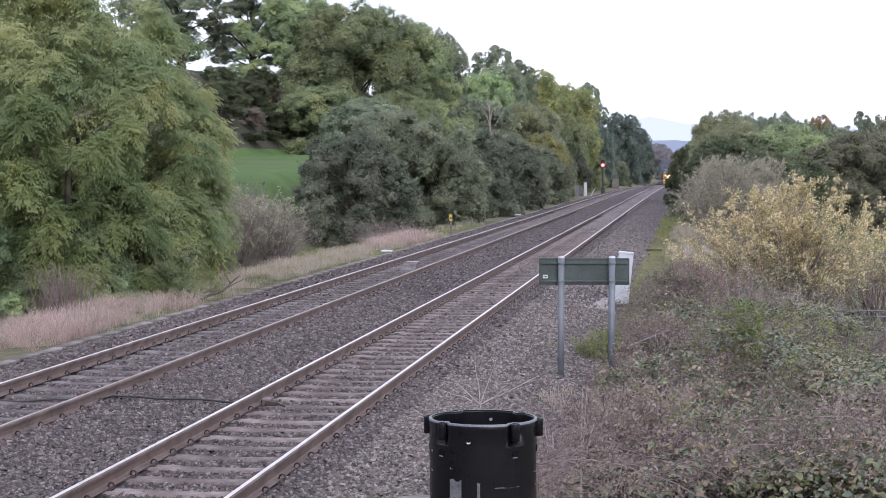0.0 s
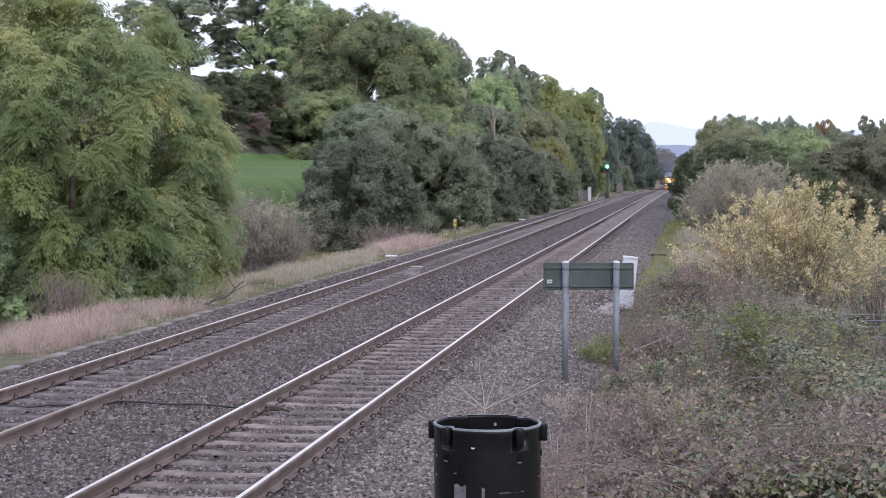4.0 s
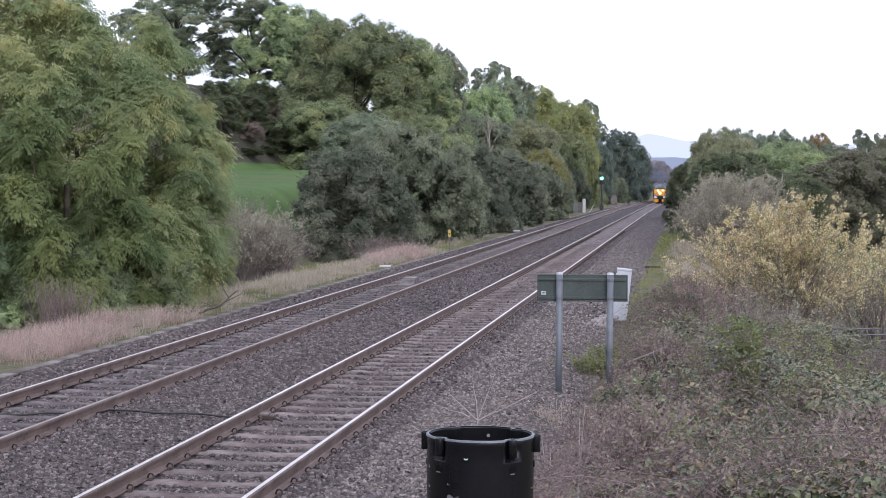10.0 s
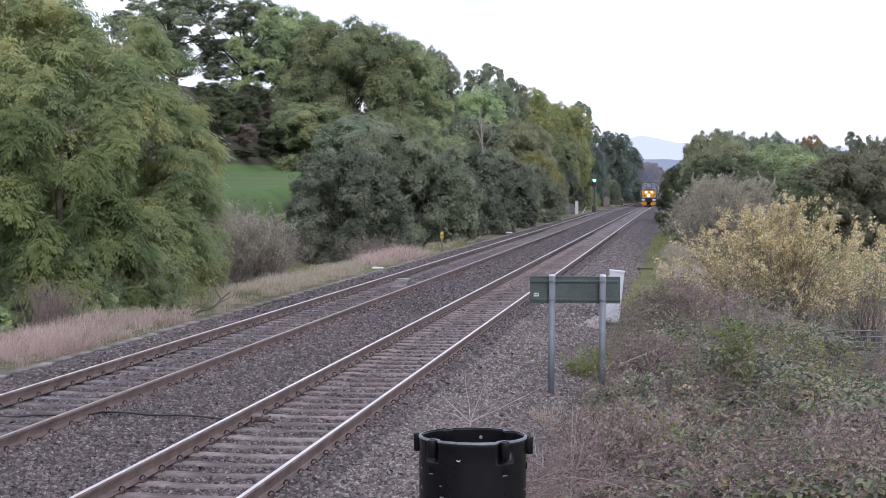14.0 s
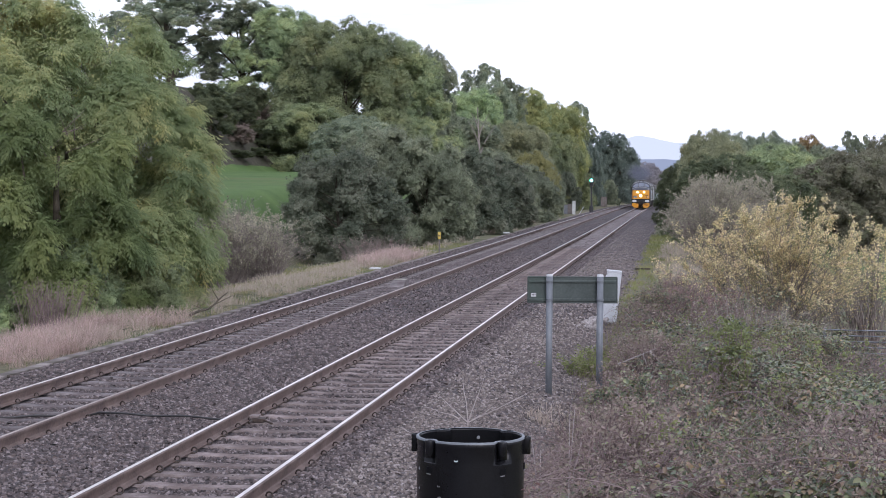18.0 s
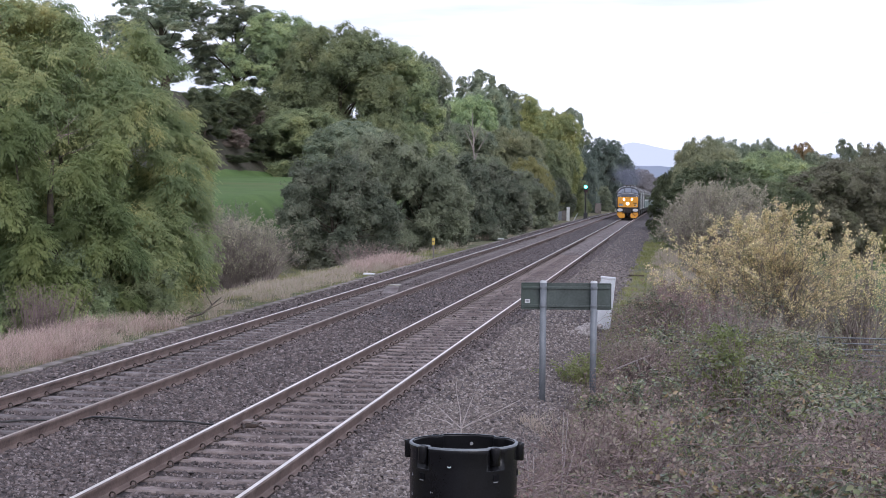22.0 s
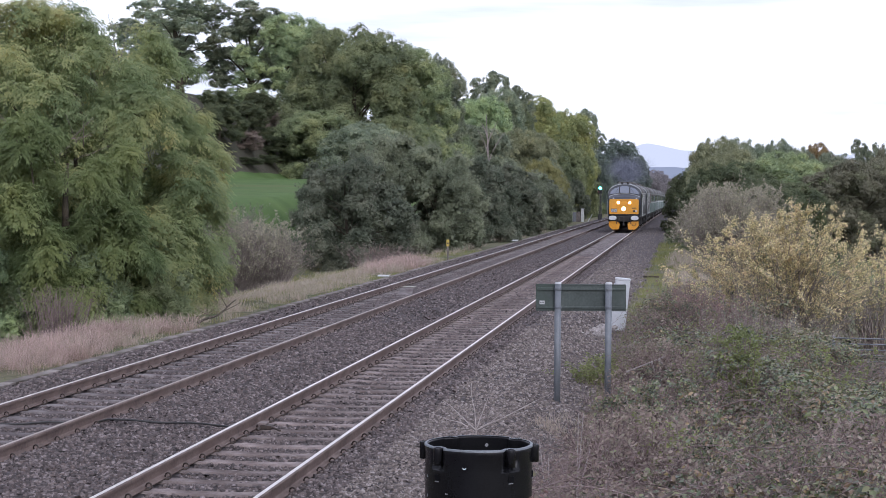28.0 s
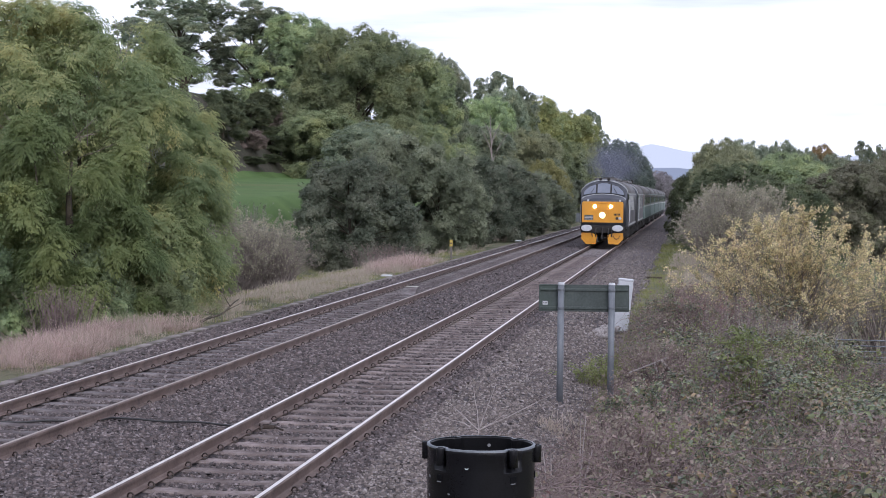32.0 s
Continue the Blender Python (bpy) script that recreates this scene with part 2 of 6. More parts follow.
M_YELLOW = foliage("yellow_leaf", [(0.189, 0.216, 0.110), (0.335, 0.342, 0.166), (0.699, 0.573, 0.265), (0.850, 0.739, 0.320), (0.758, 0.573, 0.320), (0.307, 0.307, 0.166), (0.850, 0.640, 0.349)], 1.5, 0.6, 0.4, 0.05, grain=0.75)
M_BRAMBLE = foliage("bramble_leaf", [(0.038, 0.051, 0.028), (0.070, 0.092, 0.048), (0.178, 0.210, 0.132), (0.087, 0.114, 0.055), (0.173, 0.210, 0.081), (0.253, 0.268, 0.108), (0.112, 0.095, 0.058), (0.272, 0.171, 0.103), (0.310, 0.228, 0.083)], 0.9, 0.40, 0.22, 0.0, gloss=0.5, grain=0.8)
M_GREYLEAF = foliage("grey_withered_leaf", [(0.245, 0.213, 0.164), (0.354, 0.308, 0.236), (0.327, 0.321, 0.199), (0.464, 0.410, 0.302), (0.573, 0.521, 0.399)], 0.9, 0.7, 0.4, 0.05, grain=0.5)
M_RED_LEAF = foliage("reddish_leaf", [(0.180, 0.090, 0.084), (0.279, 0.157, 0.146), (0.342, 0.246, 0.213)], 1.5, 0.5, 0.3, 0.0, grain=0.5)
M_NETTLE = foliage("nettle_leaf", [(0.125, 0.162, 0.054), (0.189, 0.224, 0.071), (0.262, 0.281, 0.089), (0.325, 0.323, 0.116)], 1.0, 0.6, 0.4, 0.1)
M_DRY = foliage("dry_grass", [(0.33, 0.27, 0.20), (0.44, 0.36, 0.28), (0.54, 0.42, 0.35), (0.36, 0.35, 0.22), (0.56, 0.41, 0.35)], 0.9, 0.8, 0.5, 0.0, grain=0.5)
M_PINK = foliage("pinkish_dry_grass", [(0.203, 0.140, 0.114), (0.450, 0.323, 0.278), (0.655, 0.472, 0.417), (0.303, 0.253, 0.175), (0.703, 0.494, 0.447), (0.268, 0.167, 0.145)], 0.9, 0.8, 0.5, 0.0, grain=0.7)
M_GREEN = foliage("green_grass", [(0.125, 0.162, 0.041), (0.188, 0.216, 0.054), (0.275, 0.270, 0.077), (0.375, 0.313, 0.117)], 0.6, 0.7, 0.4, 0.0)
M_GALV = surface("galvanised_steel", (0.10, 0.11, 0.122), (0.185, 0.198, 0.215), 5, 0.55, 0.3, 0.05, 60)
M_SIGNBACK = surface("algae_stained_sign_back", (0.028, 0.038, 0.036), (0.068, 0.085, 0.078), 3, 0.55, 0.1, 0.1, 30, stain=(0.038, 0.058, 0.046))
M_WHITE = surface("white_paint", (0.42, 0.435, 0.46), (0.58, 0.595, 0.63), 3, 0.5, 0, 0.05, 30, stain=(0.42, 0.42, 0.41))
M_RUBBLE = surface("pale_broken_stone", (0.16, 0.14, 0.13), (0.44, 0.41, 0.40), 9, 0.9, 0, 0.4, 50)
M_GREYBOX = surface("pale_grey_paint", (0.36, 0.37, 0.37), (0.52, 0.53, 0.53), 3, 0.6, 0, 0.05, 30)
M_BLACK = surface("black_plastic", (0.004, 0.004, 0.005), (0.010, 0.010, 0.012), 6, 0.26, 0, 0.05, 120, stain=(0.012, 0.012, 0.014))
M_BLACK.node_tree.nodes["Principled BSDF"].inputs["Specular IOR Level"].default_value = 0.22
M_BLACK_MATTE = surface("matt_black_plastic", (0.003, 0.003, 0.004), (0.008, 0.008, 0.009), 6, 0.8, 0, 0.06, 120)
M_BLACK_MATTE.node_tree.nodes["Principled BSDF"].inputs["Specular IOR Level"].default_value = 0.08
M_RUBBER = surface("black_cable", (0.012, 0.012, 0.013), (0.035, 0.033, 0.032), 8, 0.6, 0, 0.1, 60)
M_YPOST = surface("faded_yellow_marker_paint", (0.38, 0.27, 0.05), (0.50, 0.38, 0.09), 6, 0.6, 0, 0.1, 60)
M_DARKSTEEL = surface("dark_painted_steel", (0.016, 0.016, 0.018), (0.05, 0.05, 0.052), 5, 0.55, 0.2, 0.1, 50)
M_LOCO_YELLOW = surface("warning_yellow_paint", (0.56, 0.236, 0.012), (0.66, 0.300, 0.020), 2, 0.45, 0, 0.03, 20, stain=(0.510, 0.249, 0.025))
M_LOCO_GREY = surface("dark_grey_loco_paint", (0.022, 0.024, 0.033), (0.044, 0.046, 0.058), 2, 0.5, 0, 0.03, 20, stain=(0.065, 0.063, 0.066))
M_LOCO_SIDE = surface("grey_loco_side_paint", (0.10, 0.098, 0.108), (0.19, 0.185, 0.195), 1.5, 0.45, 0, 0.04, 20, stain=(0.10, 0.085, 0.075))
M_UNDER = surface("oily_underframe", (0.010, 0.010, 0.011), (0.035, 0.030, 0.027), 4, 0.7, 0.2, 0.2, 30)
M_ROOF = surface("sooty_roof", (0.06, 0.058, 0.058), (0.14, 0.13, 0.125), 1.5, 0.7, 0, 0.05, 15)
M_COACH_LOW = surface("pale_green_coach_paint", (0.10, 0.14, 0.132), (0.15, 0.19, 0.178), 1.2, 0.5, 0, 0.03, 15, stain=(0.12, 0.145, 0.135))
M_COACH_UP = surface("dark_umber_coach_paint", (0.10, 0.085, 0.08), (0.15, 0.13, 0.12), 1.2, 0.5, 0, 0.03, 15)
M_GLASS = surface("dark_window_glass", (0.02, 0.024, 0.028), (0.03, 0.035, 0.04), 1, 0.05, 0, 0.0, 10)
# the grey-blue base colour carries the sky's reflection
M_SCREEN = surface("cab_glass_with_painted_sky", (0.13, 0.145, 0.18), (0.18, 0.195, 0.235), 1, 0.08, 0, 0.0, 10)
M_LAMP = glow("lit_headlamp", (1.0, 0.88, 0.68), 30.0)
M_GLARE = glow("headlamp_glare", (1.0, 0.66, 0.22), 0.95)
M_MARKER = glow("lit_marker_lamp", (1.0, 0.88, 0.68), 14.0)
M_RED = glow("lit_red_lens", (1.0, 0.06, 0.05), 9.0)
M_GREEN_LENS = glow("lit_green_lens", (0.10, 1.0, 0.66), 9.0)
M_MAGNET = surface("stained_magnet_cover", (0.20, 0.19, 0.165), (0.36, 0.345, 0.30), 5, 0.8, 0, 0.2, 40)
M_PAPER = surface("torn_paper_label", (0.13, 0.128, 0.135), (0.26, 0.258, 0.27), 20, 0.8, 0, 0.1, 90)
M_LABEL = surface("grimy_label", (0.055, 0.053, 0.057), (0.15, 0.147, 0.155), 30, 0.8, 0, 0.1, 90)
M_SMOKE = surface("soot", (0.13, 0.14, 0.175), (0.19, 0.20, 0.25), 1, 1.0, 0, 0.0, 10)

# ---------------------------------------------------------------- mesh helpers


def raw(name, verts, faces, material, smooth=False):
    """A mesh from arrays: verts (n, 3), faces (m, k) all of one size k."""
    me = bpy.data.meshes.new(name)
    verts, faces = np.asarray(verts, np.float32), np.asarray(faces, np.int32)
    k = faces.shape[1]
    me.vertices.add(len(verts))
    me.vertices.foreach_set("co", verts.ravel())
    me.loops.add(faces.size)
    me.loops.foreach_set("vertex_index", faces.ravel())
    me.polygons.add(len(faces))
    me.polygons.foreach_set("loop_start", np.arange(0, faces.size, k, dtype=np.int32))
    me.polygons.foreach_set("loop_total", np.full(len(faces), k, np.int32))
    me.update(calc_edges=True)
    if smooth:
        me.polygons.foreach_set("use_smooth", np.ones(len(faces), bool))
    me.materials.append(material)
    return me


def put(name, me, parent=None, m=None, label=""):
    ob = new(name, me)
    if parent:
        ob.parent = parent
    if m is not None:
        ob.matrix_basis = m
    if label:
        tagged(ob, label)
    return ob


def part(name, bm, material, parent, label="", smooth=False):
    me = bpy.data.meshes.new(name)
    bm.normal_update()
    bm.to_mesh(me)
    bm.free()
    me.materials.append(material)
    if smooth:
        for p in me.polygons:
            p.use_smooth = True
    return put(name, me, parent, None, label)


def thing(name, label, category, m=None, group="", kind=""):
    ob = new(name)
    ob.empty_display_size = 0.2
    if m is not None:
        ob.matrix_basis = m
    return tagged(ob, label, category, group, kind)


def block(bm, x0, x1, y0, y1, z0, z1, bevel=0.0):
    """A box in bm with bevelled edges."""
    r = bmesh.ops.create_cube(bm, size=1, matrix=Matrix.Translation(((x0 + x1) / 2, (y0 + y1) / 2, (z0 + z1) / 2)) @ Matrix.Diagonal((x1 - x0, y1 - y0, z1 - z0, 1)))
    if bevel:
        edges = list({e for v in r["verts"] for e in v.link_edges})
        bmesh.ops.bevel(bm, geom=edges, offset=bevel, segments=2, affect="EDGES", profile=0.6)
    return bm


def box(*size, bevel=0.01):
    return block(bmesh.new(), *size, bevel)


def rod(bm, a, b, r0, r1=None, sides=12):
    """A capped tapered cylinder from a to b in bm."""
    a, b = Vector(a), Vector(b)
    m = Matrix.Translation((a + b) / 2) @ (b - a).to_track_quat("Z", "Y").to_matrix().to_4x4()
    bmesh.ops.create_cone(bm, cap_ends=True, segments=sides, radius1=r0, radius2=r0 if r1 is None else r1, depth=(b - a).length, matrix=m)
    return bm


def prism(outline, y0, y1):
    """An x-z outline drawn out along y."""
    bm = bmesh.new()
    a = [bm.verts.new((x, y0, z)) for x, z in outline]
    b = [bm.verts.new((x, y1, z)) for x, z in outline]
    n = len(outline)
    for i in range(n):
        bm.faces.new((a[i], a[(i + 1) % n], b[(i + 1) % n], b[i]))
    bm.faces.new(a[::-1])
    bm.faces.new(b)
    bmesh.ops.recalc_face_normals(bm, faces=bm.faces)
    return bm


def loft(sections, caps=True):
    """A skin over closed sections with equal numbers of points."""
    bm = bmesh.new()
    rings = [[bm.verts.new(p) for p in s] for s in sections]
    n = len(rings[0])
    for r, s in zip(rings, rings[1:]):
        for i in range(n):
            bm.faces.new((r[i], r[(i + 1) % n], s[(i + 1) % n], s[i]))
    if caps:
        bm.faces.new(rings[0][::-1])
        bm.faces.new(rings[-1])
    bmesh.ops.recalc_face_normals(bm, faces=bm.faces)
    return bm


def tubes(paths, radii, sides=4):
    """Many tapered tubes in arrays: paths (n, k, 3), radii (n, k)."""
    paths, radii = np.asarray(paths, float), np.asarray(radii, float)
    n, k, _ = paths.shape
    d = np.gradient(paths, axis=1)
    d /= np.linalg.norm(d, axis=-1, keepdims=True) + 1e-9
    ref = np.where(np.abs(d[..., 2:3]) > 0.9, [1.0, 0, 0], [0, 0, 1.0])
    u = np.cross(d, ref)
    u /= np.linalg.norm(u, axis=-1, keepdims=True) + 1e-9
    w = np.cross(d, u)
    ang = np.arange(sides) * 2 * np.pi / sides
    v = paths[:, :, None] + radii[:, :, None, None] * (u[:, :, None] * np.cos(ang)[:, None] + w[:, :, None] * np.sin(ang)[:, None])
    idx = np.arange(n * k * sides).reshape(n, k, sides)
    a, b = idx[:, :-1], idx[:, 1:]
    f = np.stack([a, np.roll(a, -1, 2), np.roll(b, -1, 2), b], -1).reshape(-1, 4)
    return v.reshape(-1, 3), f


def leaves(c, along, size, width=0.45, rng=None, flat=0.5, face=None, oval=False):
    """Diamond leaves at c, or folded oval ones, pointing along, their faces turned upward as far as flat says, or towards face."""
    n = len(c)
    along = along / (np.linalg.norm(along, axis=1, keepdims=True) + 1e-9)
    up = rng.normal(size=(n, 3)) * (1 - flat) + np.array([0, 0, flat]) if face is None else face
    side = np.cross(along, up)
    side /= np.linalg.norm(side, axis=1, keepdims=True) + 1e-9
    s = (size * rng.uniform(0.65, 1.3, n))[:, None] if np.isscalar(size) else size[:, None]
    lift = np.cross(side, along) * s * 0.12
    if oval:
        h = side * s * width * 0.46
        v = np.stack([c - along * s * 0.5, c - along * s * 0.18 + h + lift, c + along * s * 0.22 + h * 0.8 + lift * 0.6, c + along * s * 0.5 - lift, c + along * s * 0.22 - h * 0.8 + lift * 0.6, c - along * s * 0.18 - h + lift], 1)
        k = np.arange(n)[:, None] * 6
        return v.reshape(-1, 3), np.concatenate([k + [0, 1, 2, 3], k + [0, 3, 4, 5]])
    v = np.stack([c - along * s * 0.5, c + side * s * width * 0.5 + lift, c + along * s * 0.5, c - side * s * width * 0.5 + lift], 1)
    return v.reshape(-1, 3), np.arange(4 * n).reshape(n, 4)


def merged(*pairs):
    vs, fs, o = [], [], 0
    for v, f in pairs:
        vs.append(v)
        fs.append(f + o)
        o += len(v)
    return np.concatenate(vs), np.concatenate(fs)


def ball(rng, n):
    d = rng.normal(size=(n, 3))
    return d / np.linalg.norm(d, axis=1, keepdims=True)


def wave(x, y, seed=0.0):
    """Smooth uneven height between about -1 and 1."""
    return (np.sin(x * 1.0 + seed) * np.cos(y * 0.83 + 1.7 * seed) + 0.6 * np.sin(x * 2.3 - y * 1.9 + 2.1 * seed) + 0.35 * np.sin(x * 4.9 + y * 5.3 + seed)) / 1.6

# ---------------------------------------------------------------- ground


def step(a, b, v):
    t = np.clip((v - a) / (b - a), 0, 1)
    return t * t * (3 - 2 * t)


def dip(y):
    """How far the line falls below level beyond the gentle crest."""
    return 1.6e-5 * np.clip(np.asarray(y, float) - 140, 0, 320) ** 2


def ground_z(x, y):
    x, y = np.asarray(x, float), np.asarray(y, float)
    # verge, ditch and hillside beyond the far track
    d = np.maximum(-x - 14.0, 0)
    ditch = -0.33 - 0.25 * step(7.5, 9.5, -x) - 0.75 * step(9.5, 13.5, -x)
    pasture = 2.0 + 0.014 * np.minimum(d, 30) + 0.025 * (np.clip(y, 36, 125) - 54) + 7.9 * step(18, 27, d) + 0.06 * np.maximum(d - 27, 0)
    left = ditch + (pasture - ditch) * step(0.0, 5.0, d)
    left = left - 5.0 * step(330, 900, y) * step(10, 40, d)
    # strip, bramble bank and meadow on the near side, platform end by the eye
    right = -0.36 - 0.5 * step(5.0, 10.0, x) - 0.8 * step(10.0, 30.0, x)
    right = right + (0.84 - right) * step(-2.0, -9.0, y) * step(2.0, 2.8, x)
    z = np.where(x < -5, left, np.where(x > 2.0, right, -0.45))
    rough = 0.05 * wave(x * 0.9, y * 0.9, 0.4) * np.where((x < -6.6) | (x > 3.3), 1, 0) * step(-9, -6, y)
    return z + rough - dip(y) * step(-9.5, -6.5, x) * step(6.0, 4.2, x)


def ground_sheet():
    xs = np.unique(np.concatenate([np.linspace(-2400, -120, 14), np.linspace(-120, -40, 21), np.linspace(-40, -5, 60), np.linspace(-5, 2, 8), np.linspace(2, 16, 48), np.linspace(16, 60, 20), np.linspace(60, 2400, 14)]))
    ys = np.unique(np.concatenate([np.linspace(-300, -30, 8), np.linspace(-30, 30, 120), np.linspace(30, 200, 100), np.linspace(200, 700, 60), np.linspace(700, 4800, 20)]))
    X, Y = np.meshgrid(xs, ys)
    v = np.stack([X, Y, ground_z(X, Y)], -1).reshape(-1, 3)
    i = np.arange(X.size).reshape(X.shape)
    f = np.stack([i[:-1, :-1], i[:-1, 1:], i[1:, 1:], i[1:, :-1]], -1).reshape(-1, 4)
    me = raw("ground", v, f, M_EARTH, True)
    me.materials.append(M_FIELD)
    me.materials.append(M_PLATFORM)
    me.materials.append(M_VERGE)
    me.materials.append(M_SHADED_LITTER)
    c = v[f].mean(1)
    pick = np.zeros(len(f), np.int32)
    pick[(((c[:, 0] < -15.5) & (c[:, 0] > -43)) | (c[:, 0] > 11.5)) & (c[:, 1] > 20)] = 1
    # the trees' shade on the bank is painted with the dark litter
    pick[(c[:, 0] < -33.2) & (c[:, 0] > -43)] = 4
    pick[(c[:, 0] > 2.4) & (c[:, 0] < 4.2) & (c[:, 1] < -7)] = 2
    pick[(c[:, 0] < -6) & (c[:, 0] > -10.5) & (c[:, 1] < 160)] = 3
    pick[(c[:, 0] > 3.0) & (c[:, 0] < 5.5) & (c[:, 1] > 19) & (c[:, 1] < 160)] = 3
    # here the dark litter also paints the shade between brambles
    pick[(c[:, 0] > 3.4) & (c[:, 0] < 11) & (c[:, 1] > -8) & (c[:, 1] <= 19)] = 4
    me.polygons.foreach_set("material_index", pick)
    tagged(new("ground", me), "rough autumn turf and green pasture rising to a hillside", "ground", kind="structure")


ground_sheet()

# ---------------------------------------------------------------- ballast and tracks
FAR_X = -3.61  # centre of the far track
TRACK_END = 640.0
RNG = np.random.default_rng(7)


def bed_z(x, y):
    """Height of the ballast."""
    # heaped over the sleeper ends outside the rails, lower between them
    z = -0.150 - 0.20 * step(2.2, 3.3, x) - 0.13 * step(5.2, 6.0, -x) - 0.062 * (step(0.90, 0.72, np.abs(x)) + step(0.90, 0.72, np.abs(x + 3.61)))
    return z + 0.012 * wave(x * 2.1, y * 2.3, 1.1) - dip(y)


def ballast_bed():
    xs = np.concatenate([[-6.15], np.linspace(-6.0, 3.2, 47), [3.45]])
    ys = np.concatenate([np.linspace(-26, 40, 300), np.linspace(41, 120, 80), np.linspace(124, TRACK_END, 60)])
    X, Y = np.meshgrid(xs, ys)
    Z = bed_z(X, Y)
    Z[:, 0] = Z[:, -1] = -0.55 - dip(ys)
    v = np.stack([X, Y, Z], -1).reshape(-1, 3)
    i = np.arange(X.size).reshape(X.shape)
    f = np.stack([i[:-1, :-1], i[:-1, 1:], i[1:, 1:], i[1:, :-1]], -1).reshape(-1, 4)
    tagged(new("ballast", raw("ballast", v, f, M_BALLAST, True)), "dark grey-brown crushed stone ballast under the tracks", "ballast", kind="structure")


def ballast_stones():
    """Loose stones over the bed: many near the eye, fewer and larger further on."""
    ys = np.concatenate([RNG.uniform(-5, 6, 60000), RNG.uniform(6, 20, 40000), RNG.uniform(20, 52, 36000), 52 + 98 * RNG.random(34000) ** 1.5])
    n = len(ys)
    xs = RNG.uniform(-6.0, 3.35, n)
    size = np.where(ys < 6, 0.0235, np.where(ys < 20, 0.029, np.where(ys < 52, 0.036, 0.036 - 0.018 * np.clip((ys - 52) / 90, 0, 1)))) * RNG.uniform(0.6, 1.35, n)
    # keep the sleeper tops and the rails mostly clear
    on_near = (np.abs(xs) < 0.80) & (np.abs((ys / 0.65) % 1 - 0.5) > 0.36)
    on_far = (np.abs(xs - FAR_X) < 0.80) & (np.abs(((ys + 0.38) / 0.69) % 1 - 0.5) > 0.37)
    on_rail = np.minimum.reduce([np.abs(xs - c) for c in (-0.7525, 0.7525, FAR_X - 0.7525, FAR_X + 0.7525)]) < 0.10
    keep = ~on_rail & ((~on_near & ~on_far) | (RNG.random(n) < 0.12))
    xs, ys, size = xs[keep], ys[keep], size[keep]
    size = np.where((xs > 1.3) & (ys < 20), size * 0.82, size)
    n = len(xs)
    # blunt blocks near the eye, simpler ones further on
    lots = []
    for near in (True, False):
        pick = (ys < 20) if near else (ys >= 20)
        m = int(pick.sum())
        if near:
            base = np.array([[-1, -0.8, -0.4], [1, -0.8, -0.4], [1, 0.8, -0.4], [-1, 0.8, -0.4], [-0.8, -0.6, 0.5], [0.8, -0.6, 0.5], [0.8, 0.6, 0.5], [-0.8, 0.6, 0.5]])
            faces = np.array([[4, 5, 6, 7], [0, 1, 5, 4], [1, 2, 6, 5], [2, 3, 7, 6], [3, 0, 4, 7]])
        else:
            base = np.array([[1, 0, 0], [0, 1, 0], [-1, 0, 0], [0, -1, 0], [0, 0, 0.8]])
            faces = np.array([[0, 1, 4, 4], [1, 2, 4, 4], [2, 3, 4, 4], [3, 0, 4, 4]])[:, :3]
        q = len(base)
        v = base[None] * RNG.uniform(0.75, 1.15, (m, q, 1)) * (RNG.uniform(0.65, 1.25, (m, 1, 3))) + RNG.normal(0, 0.17, (m, q, 3))
        tilt, a = RNG.normal(0, 0.45, m)[:, None], RNG.uniform(0, 6.283, m)[:, None]
        v = np.stack([v[..., 0] * np.cos(tilt) - v[..., 2] * np.sin(tilt), v[..., 1], v[..., 0] * np.sin(tilt) + v[..., 2] * np.cos(tilt)], -1)
        v = np.stack([v[..., 0] * np.cos(a) - v[..., 1] * np.sin(a), v[..., 0] * np.sin(a) + v[..., 1] * np.cos(a), v[..., 2]], -1) * size[pick][:, None, None]
        v += np.stack([xs[pick], ys[pick], bed_z(xs[pick], ys[pick]) + size[pick] * RNG.uniform(-0.1, 0.55, m)], -1)[:, None]
        lots.append((v.reshape(-1, 3), (faces[None] + q * np.arange(m)[:, None, None]).reshape(-1, faces.shape[1])))
    (v, f), (v2, f2) = lots
    c = v[f[:, 0]][::5]
    cess = np.repeat(c[:, 0] > 1.30, 5)
    used = np.repeat(c[:, 0] > 1.30, 8)
    renumber = np.cumsum(used) - 1
    tagged(new("cess_stones", raw("cess_stones", v[used], renumber[f[cess]], M_CESS)), "paler brownish crushed stones on the walkway", "ballast", kind="stuff")
    renumber = np.cumsum(~used) - 1
    v, f = v[~used], renumber[f[~cess]]
    used = np.repeat(v2[::5, 0] > 1.30, 5)
    cess = np.repeat(v2[::5, 0] > 1.30, 4)
    renumber = np.cumsum(used) - 1
    tagged(new("far_cess_stones", raw("far_cess_stones", v2[used], renumber[f2[cess]], M_CESS)), "paler brownish crushed stones further along the walkway", "ballast", kind="stuff")
    renumber = np.cumsum(~used) - 1
    v2, f2 = v2[~used], renumber[f2[~cess]]
    tagged(new("far_ballast_stones", raw("far_ballast_stones", v2, f2, M_STONE)), "loose grey and brown crushed stones further on", "ballast", kind="stuff")
    tagged(new("ballast_stones", raw("ballast_stones", v, f, M_STONE)), "loose grey and brown crushed stones", "ballast", kind="stuff")


ballast_bed()
ballast_stones()

